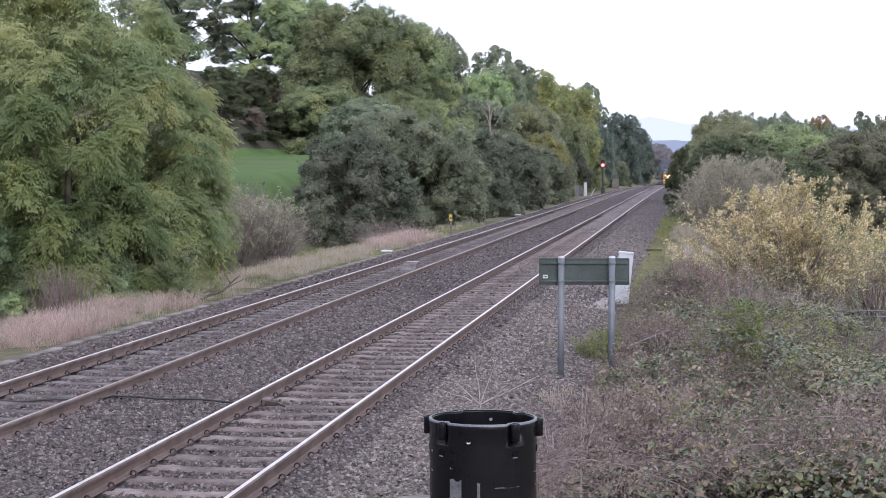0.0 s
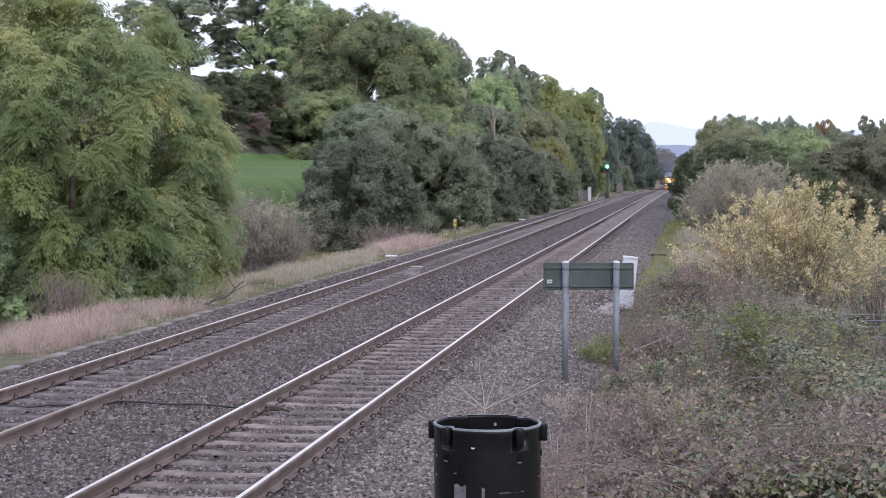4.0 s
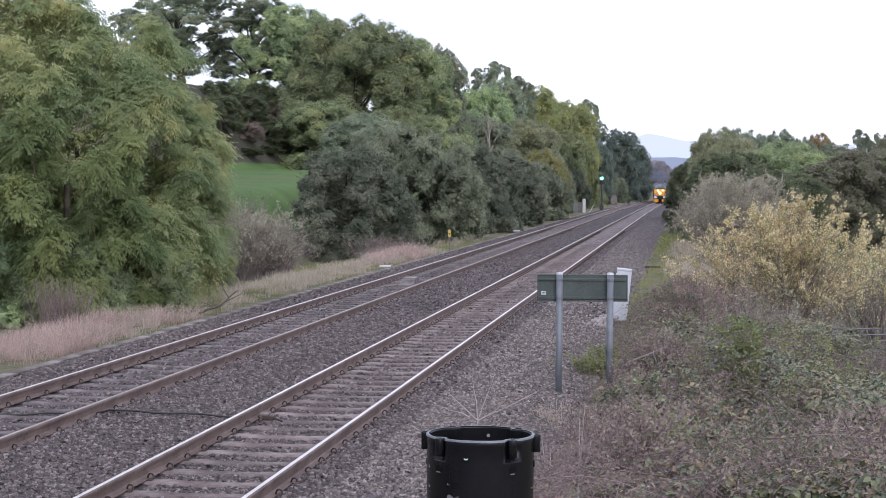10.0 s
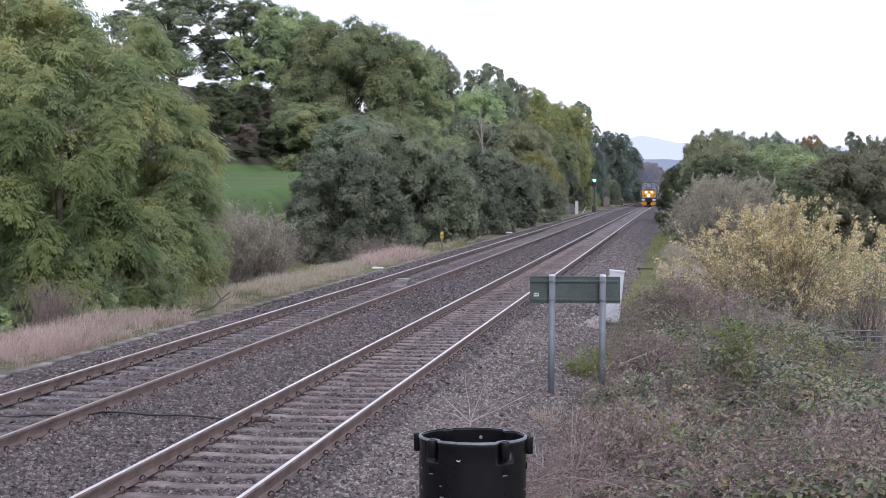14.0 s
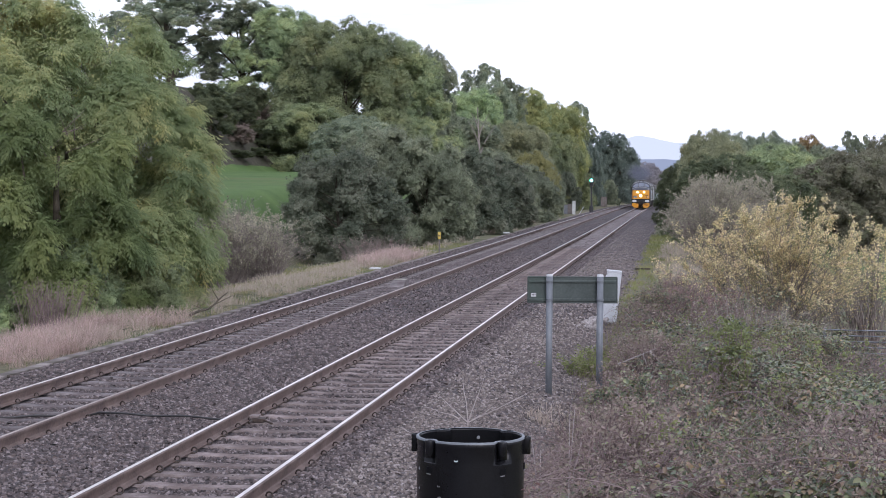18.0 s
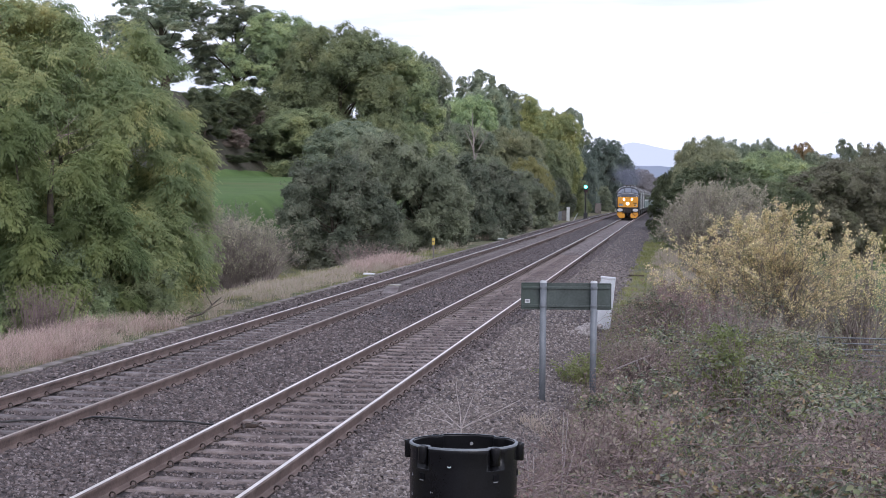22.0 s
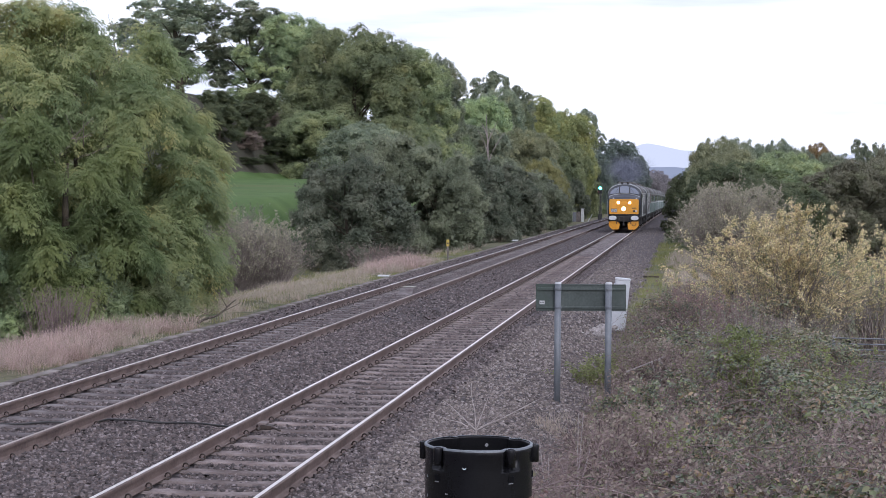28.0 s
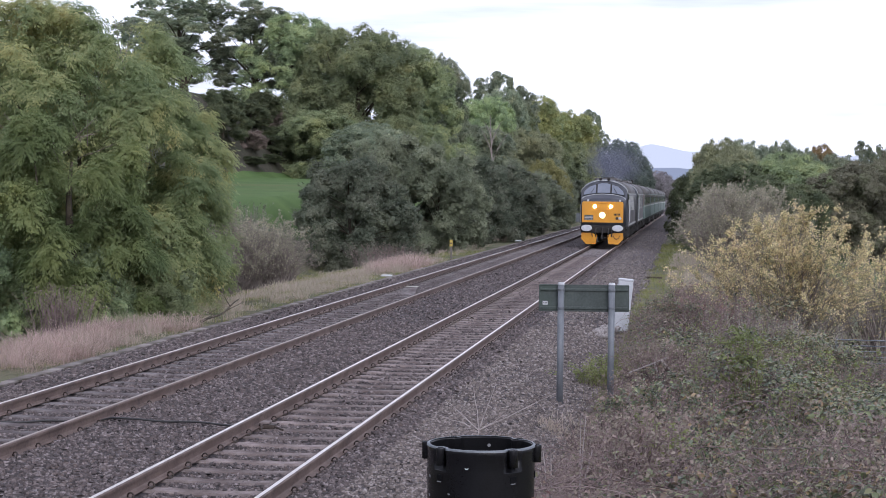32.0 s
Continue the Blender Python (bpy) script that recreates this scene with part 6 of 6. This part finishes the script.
    q = [np.linspace((-0.30, 0, 0.0), (0.25, 0, 0.24), 6), np.linspace((0.14, 0, 0.19), (0.30, 0, 0.03), 6), np.linspace((0.05, 0, 0.15), (0.12, 0, -0.05), 6)]
    put("twig", raw("twig", *tubes(q, np.tile(np.linspace(0.012, 0.006, 6), (3, 1)), 5), M_PALE_TWIG), tw)


bare_sapling()


def fallen_branch():
    """A dark dead branch lying over the edge of the trough."""
    ob = thing("fallen_branch", "dark dead branch lying on the verge beside the trough", "branch", pose(-6.45, 19.6, -0.22))
    t = np.linspace(0, 1, 9)
    main = np.stack([-0.06 * t, 3.55 * t, 0.05 + 0.30 * t**2 + 0.03 * np.sin(t * 9)], -1)
    put("stem", raw("stem", *tubes([main], [np.linspace(0.034, 0.012, 9)], 6), M_BARK, True), ob)
    for s, dx, dz in ((5, 0.35, 0.20), (6, -0.25, 0.25), (3, -0.4, 0.10)):
        put("side_twig", raw("side_twig", *tubes([np.linspace(main[s], main[s] + [dx, 0.3, dz], 5)], [np.linspace(0.014, 0.005, 5)], 5), M_BARK), ob)


fallen_branch()

# ---------------------------------------------------------------- distance


def far_ridge(name, y, rise, x0, x1, colour, strength, label):
    """A range of hills seen edge on, its haze in the glow colour; rise gives its height along x."""
    xs = np.linspace(x0, x1, 240)
    hs = rise(xs)
    v = np.concatenate([np.stack([xs, 0 * xs + y, 0 * xs - 30], -1), np.stack([xs, 0 * xs + y + 60, hs], -1), np.stack([xs, 0 * xs + y + 200, 0 * xs - 30], -1)])
    n = len(xs)
    i = np.arange(n - 1)
    f = np.concatenate([np.stack([i, i + 1, n + i + 1, n + i], -1), np.stack([n + i, n + i + 1, 2 * n + i + 1, 2 * n + i], -1)])
    # base nearly black; daylight and haze are put into the glow colour
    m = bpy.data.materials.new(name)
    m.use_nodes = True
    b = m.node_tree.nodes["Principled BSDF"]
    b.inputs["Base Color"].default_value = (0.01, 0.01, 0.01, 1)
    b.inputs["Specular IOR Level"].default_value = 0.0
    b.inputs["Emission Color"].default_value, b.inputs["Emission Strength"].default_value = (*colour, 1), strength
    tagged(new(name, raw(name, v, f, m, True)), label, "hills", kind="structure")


far_ridge("backdrop_hills", 4500, lambda x: 112 + 16 * np.exp(-(((x + 95) / 48) ** 2)) + 13 * np.exp(-(((x + 50) / 120) ** 2)) + 1.6 * wave(x * 0.06, x * 0.03, 2.0), -900, 1500, (0.53, 0.56, 0.65), 1.0, "glowing pale blue hills on the horizon, haze in their colour")
far_ridge("backdrop_plain", 2600, lambda x: 46 + 3 * wave(x * 0.011, x * 0.007, 4.0) + 0.8 * wave(x * 0.08, x * 0.05, 1.0), -700, 1000, (0.24, 0.27, 0.35), 1.0, "glowing blue-green plain before the hills, haze in its colour")
far_ridge("backdrop_woods", 1100, lambda x: 11 + 1.6 * wave(x * 0.07, x * 0.05, 6.0) + 0.9 * wave(x * 0.33, x * 0.21, 8.0), -300, 400, (0.11, 0.125, 0.13), 1.0, "distant grey-green woods beyond the line, lit by their own glow")

# ---------------------------------------------------------------- the train


def arch(hw, zb, zs, zt, y, n=10, flat=2.0):
    """A closed section: floor, two sides to zs and an arched top to zt."""
    pts = [(-hw, y, zb), (-hw, y, zs)]
    for k in range(1, n):
        a = math.pi * (1 - k / n)
        pts.append((hw * math.copysign(abs(math.cos(a)) ** (2 / flat), math.cos(a)), y, zs + (zt - zs) * math.sin(a) ** (2 / flat)))
    pts += [(hw, y, zs), (hw, y, zb)]
    return pts


def wheelset(parent, y, r=0.57):
    w = part("wheelset", rod(bmesh.new(), (-0.70, 0, 0), (0.70, 0, 0), 0.09, sides=12), M_UNDER, parent)
    w.matrix_basis = pose(0, y, r)
    for sx in (-1, 1):
        bm = rod(bmesh.new(), (sx * 0.69, 0, 0), (sx * 0.82, 0, 0), r, sides=28)
        rod(bm, (sx * 0.66, 0, 0), (sx * 0.70, 0, 0), r + 0.025, sides=28)
        rod(bm, (sx * 0.82, 0, 0), (sx * 0.86, 0, 0), 0.14, sides=12)
        part("wheel", bm, M_UNDER, w)
    return w


def bogie(parent, y, offsets, r):
    b = part("bogie_frame", box(-1.08, -0.98, y - 2.6, y + 2.6, 0.45, 0.95, bevel=0.03), M_UNDER, parent)
    more = bmesh.new()
    block(more, 0.98, 1.08, y - 2.6, y + 2.6, 0.45, 0.95, 0.03)
    for o in offsets:
        for sx in (-1, 1):
            block(more, sx * 1.04 - 0.10, sx * 1.04 + 0.10, y + o - 0.2, y + o + 0.2, 0.38, 0.78, 0.03)
            rod(more, (sx * 1.05, y + o - 0.42, 0.5), (sx * 1.05, y + o - 0.42, 0.9), 0.10, sides=10)
    block(more, -0.9, 0.9, y - 0.4, y + 0.4, 0.5, 0.95, 0.02)
    part("axlebox_frame", more, M_UNDER, b)
    return [wheelset(parent, y + o, r) for o in offsets]


def locomotive(name, label, lit):
    """Nose-end diesel locomotive; its buffer beam at y = 0, the rest behind it along +y."""
    loco = thing(name, label, "locomotive", group="locomotives of the train")
    L = 17.6
    # body and roof, nose to nose
    end = [(0.02, 1.16, 1.18, 2.50, 2.66), (0.10, 1.19, 1.16, 2.54, 2.72), (0.85, 1.245, 1.12, 2.60, 2.90), (1.08, 1.27, 1.10, 2.66, 2.98)]
    nose = [arch(hw, zb, zs, zt, y) for y, hw, zb, zs, zt in end]
    part("nose", loft(nose), M_LOCO_GREY, loco, "dark grey rounded nose", True)
    cabs = [arch(1.275, 1.10, 2.66, 2.985, 1.085), arch(1.30, 1.10, 2.92, 3.62, 1.50), arch(1.325, 1.10, 2.98, 3.74, 1.72), arch(1.345, 1.10, 3.02, 3.80, 2.15)]
    part("cab", loft(cabs), M_LOCO_GREY, loco)
    part("body", loft([arch(1.35, 1.08, 2.98, 3.05, y, flat=4) for y in (2.16, L - 2.0)]), M_LOCO_SIDE, loco, "weathered grey body side")
    part("roof", loft([[(x * 0.995, y, max(z, 2.97)) for x, _, z in arch(1.35, 2.97, 3.0, 3.81, y)] for y in (2.17, L - 2.0)]), M_ROOF, loco, "sooty grey roof", True)
    part("rear_nose", loft([arch(hw, zb, zs, zt, L - y) for y, hw, zb, zs, zt in end[::-1]]), M_LOCO_GREY, loco, "", True)
    part("rear_cab", loft([[(x, L - y, z) for x, y, z in s] for s in cabs[::-1]]), M_LOCO_GREY, loco)
    # roof fittings
    for y in (4.2, 6.4, 8.6, 10.8):
        part("roof_hatch", box(-0.62, 0.62, y - 0.85, y + 0.85, 3.74, 3.88, bevel=0.04), M_ROOF, loco)
    part("exhaust", box(-0.35, 0.35, 7.3, 7.7, 3.80, 3.95, bevel=0.03), M_UNDER, loco)
    for x in (-0.22, 0.24):
        horn = rod(bmesh.new(), (x, 1.55, 3.78), (x, 1.85, 3.80), 0.085, 0.05, 12)
        block(horn, x - 0.08, x + 0.08, 1.70, 1.95, 3.66, 3.80, 0.02)
        part("horn", horn, M_UNDER, loco, "black roof horn")
    # warning panel on the nose
    panel = part("warning_panel", loft([[(x * s, y, 1.36 + (z - 1.36) * s) for x, z in ((-1.15, 1.34), (-1.15, 2.44), (-1.09, 2.51), (1.09, 2.51), (1.15, 2.44), (1.15, 1.34))] for y, s in ((0.018, 1.0), (-0.012, 1.0), (-0.020, 0.985))]), M_LOCO_YELLOW, loco, "bright yellow nose panel")
    frame_bm = bmesh.new()
    for x0, x1, z0, z1 in ((-0.62, 0.62, 2.03, 2.06), (-0.62, 0.62, 2.41, 2.44), (-0.65, -0.62, 2.03, 2.44), (0.62, 0.65, 2.03, 2.44)):
        block(frame_bm, x0, x1, -0.042, -0.020, z0, z1, 0.006)
    part("headcode_frame", frame_bm, M_LOCO_YELLOW, panel)
    for x in (-0.45, 0.45):
        lens = part("marker_lamp", rod(bmesh.new(), (x, -0.022, 2.235), (x, -0.06, 2.235), 0.095, 0.085, 20), M_MARKER if lit else M_WHITE, panel, "lit round marker lamp" if lit else "")
    part("headlamp_bezel", rod(bmesh.new(), (-0.02, -0.021, 1.75), (-0.02, -0.05, 1.75), 0.20, sides=24), M_GALV, panel)
    # wide warm glowing disc stands in for the glare round the lamp
    lamp = part("headlamp", rod(bmesh.new(), (-0.02, -0.052, 1.75), (-0.02, -0.075, 1.75), 0.19, 0.18, 24), M_GLARE if lit else M_WHITE, panel, "headlamp disc with its warm glare painted as a glow" if lit else "")
    part("bulb", rod(bmesh.new(), (-0.02, -0.076, 1.75), (-0.02, -0.10, 1.75), 0.125, 0.11, 24), M_LAMP if lit else M_WHITE, lamp)
    grille = bmesh.new()
    block(grille, -1.02, -0.52, -0.035, -0.021, 1.47, 1.76, 0.004)
    part("grille", grille, M_LOCO_GREY, panel)
    for k in range(3):
        part("grille_slat", box(-1.0, -0.54, -0.045, -0.036, 1.51 + 0.08 * k, 1.54 + 0.08 * k, bevel=0.002), M_GREYBOX, panel)
    bars = bmesh.new()
    for k in range(5):
        block(bars, 0.62 + 0.075 * k, 0.675 + 0.075 * k, -0.026, -0.021, 1.74, 1.85)
    part("number_bars", bars, M_UNDER, panel)
    for x, mat in ((0.80, M_RUBBER), (0.97, M_WHITE)):
        part("tail_lamp", rod(bmesh.new(), (x, -0.021, 1.58), (x, -0.07, 1.58), 0.085, 0.07, 14), mat, panel)
    for x in (-0.82, 0.97):
        part("lamp_bracket", box(x - 0.05, x + 0.05, -0.03, 0.03, 2.52, 2.62, bevel=0.01), M_WHITE, loco)
    # white line that follows the top of the nose
    arc = [(1.235 * math.cos(a), 0.90, 2.615 + 0.315 * math.sin(a)) for a in np.linspace(0.05, math.pi - 0.05, 19)]
    v, f = tubes([arc], [np.full(19, 0.024)], 6)
    put("nose_trim", raw("nose_trim", v, f, M_WHITE, True), loco, None, "pale trim line over the nose")
    brow = [(1.335 * math.cos(a), 1.70 - 0.10 * math.sin(a), 2.96 + 0.75 * math.sin(a)) for a in np.linspace(0.0, math.pi, 23)]
    v, f = tubes([brow], [np.full(23, 0.022)], 6)
    put("cab_trim", raw("cab_trim", v, f, M_GREYBOX, True), loco, None, "pale edge round the cab front")
    # three windscreens on the sloping cab front
    def on_screen(x, z):
        return (x, 1.085 + (z - 2.985) * 0.60 - 0.02 - 0.0 * abs(x), z)
    for outline in ([(-0.36, 3.01), (-0.36, 3.50), (-0.18, 3.55), (0.18, 3.55), (0.36, 3.50), (0.36, 3.01)], [(-1.14, 2.88), (-1.10, 3.10), (-0.80, 3.36), (-0.45, 3.48), (-0.45, 2.99)], [(1.14, 2.88), (1.10, 3.10), (0.80, 3.36), (0.45, 3.48), (0.45, 2.99)]):
        for name2, mat, grow, out in (("windscreen_frame", M_UNDER, 1.10, 0.012), ("windscreen", M_SCREEN, 1.0, 0.03)):
            cx, cz = sum(p[0] for p in outline) / len(outline), sum(p[1] for p in outline) / len(outline)
            ring = [on_screen(cx + (x - cx) * grow, cz + (z - cz) * grow) for x, z in outline]
            part(name2, loft([[(x, y - out, z) for x, y, z in ring], [(x, y + 0.25, z) for x, y, z in ring]]), mat, loco, "cab window with the sky's reflection in its colour" if name2 == "windscreen" else "")
    for x in (-0.75, 0.75):
        part("wiper", rod(bmesh.new(), (x, 0.985, 2.96), (x * 0.72, 1.18, 3.30), 0.012, sides=6), M_UNDER, loco)
    # sides: doors, windows, grilles
    for sx in (-1, 1):
        def side_box(y0, y1, z0, z1, proud=0.012):
            a, b = sorted((sx * 1.345, sx * (1.352 + proud)))
            return box(a, b, y0, y1, z0, z1, bevel=0.004)
        part("cab_side_window", side_box(1.75, 2.45, 2.35, 2.95), M_GLASS, loco)
        part("cab_door", side_box(2.62, 3.22, 1.35, 2.92), M_LOCO_GREY, loco)
        part("cab_door_window", side_box(2.72, 3.12, 2.32, 2.85, 0.02), M_GLASS, loco)
        for y0 in (3.6, 5.3, 7.2, 9.3, 11.4):
            part("side_grille", side_box(y0, y0 + 1.25, 2.05, 2.80), M_UNDER, loco)
            part("grille_frame", side_box(y0 - 0.09, y0 - 0.005, 1.98, 2.86, 0.022), M_GREYBOX, loco)
        part("handrail", rod(bmesh.new(), (sx * 1.40, 2.56, 1.3), (sx * 1.40, 2.56, 2.5), 0.016, sides=6), M_GREYBOX, loco)
        # pale strip puts the roof edge's bright highlight into the paint
        part("cantrail", side_box(2.2, L - 2.1, 2.93, 2.985, 0.02), M_GREYBOX, loco, "pale line painted for the highlight along the roof edge")
        part("door_handrail", rod(bmesh.new(), (sx * 1.40, 3.28, 1.3), (sx * 1.40, 3.28, 2.6), 0.018, sides=6), M_WHITE, loco)
        part("side_stripe", side_box(3.3, L - 2.1, 1.14, 1.22), M_GREYBOX, loco)
    # buffer beam, buffers, coupling, ploughs
    part("buffer_beam", box(-1.22, 1.22, -0.02, 0.55, 0.74, 1.17, bevel=0.03), M_UNDER, loco, "black buffer beam")
    for x in (-0.865, 0.865):
        part("buffer_shank", rod(bmesh.new(), (x, -0.02, 1.03), (x, -0.44, 1.03), 0.13, 0.11, 16), M_UNDER, loco)
        head = bmesh.new()
        bmesh.ops.create_cone(head, cap_ends=True, segments=28, radius1=0.31, radius2=0.29, depth=0.05, matrix=Matrix.Translation((x, -0.47, 1.03)) @ Matrix.Diagonal((1, 1, 0.58, 1)) @ Matrix.Rotation(math.pi / 2, 4, "X"))
        part("buffer_head", head, M_WHITE, loco, "white oval buffer head")
    hook = rod(bmesh.new(), (0, -0.02, 1.03), (0, -0.30, 1.03), 0.05, sides=10)
    rod(hook, (0, -0.28, 1.05), (0, -0.33, 0.55), 0.045, sides=10)
    block(hook, -0.07, 0.07, -0.38, -0.26, 0.42, 0.62, 0.03)
    part("coupling", hook, M_UNDER, loco)
    for x, r in ((-0.35, 0.03), (0.33, 0.03), (-0.55, 0.025), (0.52, 0.025)):
        hose = [(x, -0.05, 1.0), (x * 1.03, -0.22, 0.92), (x * 1.05, -0.26, 0.72), (x, -0.20, 0.55)]
        v, f = tubes([hose], [np.full(4, r)], 8)
        put("brake_hose", raw("brake_hose", v, f, M_RUBBER, True), loco)
    for sx in (-1, 1):
        o = [(0.36, 0.13), (0.28, 0.64), (0.62, 0.76), (1.16, 0.76), (1.18, 0.42), (0.90, 0.12)]
        blade = loft([[(sx * x, y0 - 0.10 * (1.1 - x), z) for x, z in o] for y0 in (-0.12, -0.06)])
        part("snow_plough", blade, M_LOCO_YELLOW if lit else M_UNDER, loco, "yellow snowplough blade" if lit else "")
        ring = [(sx * (0.80 + 0.16 * math.cos(a)), -0.175, 0.62 + 0.20 * math.sin(a)) for a in np.linspace(math.pi, 2 * math.pi, 11)]
        if sx > 0:
            v, f = tubes([ring], [np.full(11, 0.022)], 6)
            put("jumper_cable", raw("jumper_cable", v, f, M_RUBBER, True), loco)
    # underframe
    part("underframe", box(-1.30, 1.30, 0.5, L - 0.5, 0.96, 1.10, bevel=0.02), M_UNDER, loco)
    part("fuel_tank", box(-1.15, 1.15, 6.8, 10.8, 0.35, 0.955, bevel=0.08), M_UNDER, loco)
    sets = bogie(loco, 3.9, (-2.05, 0.0, 2.05), 0.57) + bogie(loco, L - 3.9, (-2.05, 0.0, 2.05), 0.57)
    return loco, sets


def coach(name, label):
    c = thing(name, label, "railway coach", group="coaches of the train")
    L = 19.7
    part("lower_body", box(-1.38, 1.38, 0.0, L, 1.05, 2.05, bevel=0.04), M_COACH_LOW, c, "pale green lower side")
    part("upper_body", box(-1.375, 1.375, 0.01, L - 0.01, 2.053, 3.02, bevel=0.02), M_COACH_UP, c, "dark umber window band")
    part("roof", loft([arch(1.375, 3.0, 3.03, 3.80, y) for y in (0.02, L - 0.02)]), M_ROOF, c, "", True)
    for sx in (-1, 1):
        a, b = sorted((sx * 1.37, sx * 1.392))
        part("waist_stripe", box(a, b, 0.1, L - 0.1, 2.00, 2.10, bevel=0.003), M_GREYBOX, c, "white waist stripe")
        part("cornice_stripe", box(a, b, 0.1, L - 0.1, 2.96, 3.01, bevel=0.003), M_COACH_LOW, c)
        for k in range(8):
            y0 = 1.9 + k * 2.1
            w = part("window", box(a, b - 0.0 if sx > 0 else b, y0, y0 + 1.35, 2.22, 2.88, bevel=0.006), M_GLASS, c)
            part("blind", box(*sorted((sx * 1.393, sx * 1.397)), y0 + 0.1, y0 + 1.25, 2.76, 2.84, bevel=0.001), M_COACH_UP, w)
        for y0 in (0.35, L - 1.1):
            part("door", box(a, b + 0.004 if sx > 0 else b, y0, y0 + 0.75, 1.12, 2.90, bevel=0.004), M_COACH_LOW, c)
    part("gangway", box(-0.55, 0.55, -0.35, 0.0, 1.15, 3.15, bevel=0.05), M_UNDER, c)
    part("underframe", box(-1.2, 1.2, 0.2, L - 0.2, 0.80, 1.045, bevel=0.02), M_UNDER, c)
    part("battery_boxes", box(-1.1, 1.1, 7.0, 12.0, 0.42, 0.795, bevel=0.04), M_UNDER, c)
    for y in (2.6, L - 2.6):
        bogie(c, y, (-1.28, 1.28), 0.46)
    return c


LOCO_1, WHEELS_1 = locomotive("leading_locomotive", "grey diesel locomotive with yellow nose and lit lamps", True)
LOCO_2, WHEELS_2 = locomotive("second_locomotive", "second grey diesel locomotive coupled behind the first", False)
COACH = coach("passenger_coach", "pale green and umber coach with a white stripe")
COACHES = [COACH] + [copy_thing(COACH, pose(0, 0, 0)) for _ in range(5)]


def smoke_puff(seed, size):
    """A drifting cloud of very fine soot, thinning outwards."""
    rng = np.random.default_rng(seed)
    n = int(16000 * size**1.6)
    p = ball(rng, n) * (1.45 * rng.random(n) ** 1.0)[:, None] * [1, 1.3, 0.62]
    p = (p + 0.28 * np.sin(p[:, [1, 2, 0]] * 3.7 + seed) + 0.12 * np.sin(p[:, [2, 0, 1]] * 9.1 + 2 * seed)) * size
    a, b = ball(rng, n) * 0.016, ball(rng, n) * 0.016
    v = np.stack([p, p + a, p + b], 1).reshape(-1, 3)
    return raw("soot_specks", v, np.arange(3 * n).reshape(n, 3), M_SMOKE)


# metres behind the leading buffer beam, height, drift to the side, size
PLUME = [(9.0, 4.3, 0.0, 0.6), (12.5, 4.7, -0.3, 0.8), (16.0, 5.0, -0.5, 1.0), (20.0, 5.3, -0.7, 1.2), (24.0, 5.4, -0.6, 1.4), (29.0, 5.5, -1.0, 1.5), (27.5, 4.7, 0.1, 0.9), (33.0, 5.4, -0.6, 1.5), (36.0, 5.3, -1.3, 1.5),
         (43.0, 5.3, -0.8, 1.6), (51.0, 5.2, -1.5, 1.6), (60.0, 5.0, -1.0, 1.6)]
PUFFS = []
for k, (back, up, aside, size) in enumerate(PLUME):
    puff = thing("smoke_puff", "dark bluish-grey exhaust smoke over the train", "smoke", group="exhaust smoke", kind="stuff")
    soot = put("soot_specks", smoke_puff(k + 1, size), puff)
    PUFFS.append(puff)


def front(t):
    """Where the leading buffer beam stands along the track."""
    s = 32.0 - t
    return 76.7 + 9.7 * s + 0.012 * s * s


def on_rails(y, length):
    """A vehicle whose leading end stands at y, following the fall of the line."""
    a, b = float(dip(y)), float(dip(y + length))
    return pose(0, y, -a, -math.degrees(math.atan2(b - a, length)))


def motions():
    times = [2.0 * k for k in range(17)]
    walk(LOCO_1, [(t, on_rails(front(t), 18.7)) for t in times])
    walk(LOCO_2, [(t, on_rails(front(t) + 18.75, 18.7)) for t in times])
    for k, c in enumerate(COACHES):
        walk(c, [(t, on_rails(front(t) + 37.6 + 20.3 * k, 20.0)) for t in times])
    for k, (puff, (back, up, aside, size)) in enumerate(zip(PUFFS, PLUME)):
        walk(puff, [(t, pose(aside + 0.15 * math.sin(t * 0.9 + k), front(t) + back + 0.5 * math.sin(t * 0.7 + 2 * k), up - float(dip(front(t) + back)) + 0.2 * math.sin(t * 1.1 + k), 4 * math.sin(t * 0.5 + k), 0, 6 * math.sin(t * 0.4 + k))) for t in [1.0 * j for j in range(33)]])
    spin_times = [0.08 * j for j in range(401)]
    for w in WHEELS_1[:3]:
        y, r = w.location.y, w.location.z
        walk(w, [(t, pose(0, y, r, math.degrees((front(0) - front(t)) / r) % 360)) for t in spin_times])
    walk(LENS_COVER, [(0.0, pose(0, 0, 3.95)), (0.3, pose(0, 0, 3.95)), (0.45, pose(0, 0, 3.55)), (0.6, pose(0, 0, 3.55)), (32.0, pose(0, 0, 3.55))])


motions()
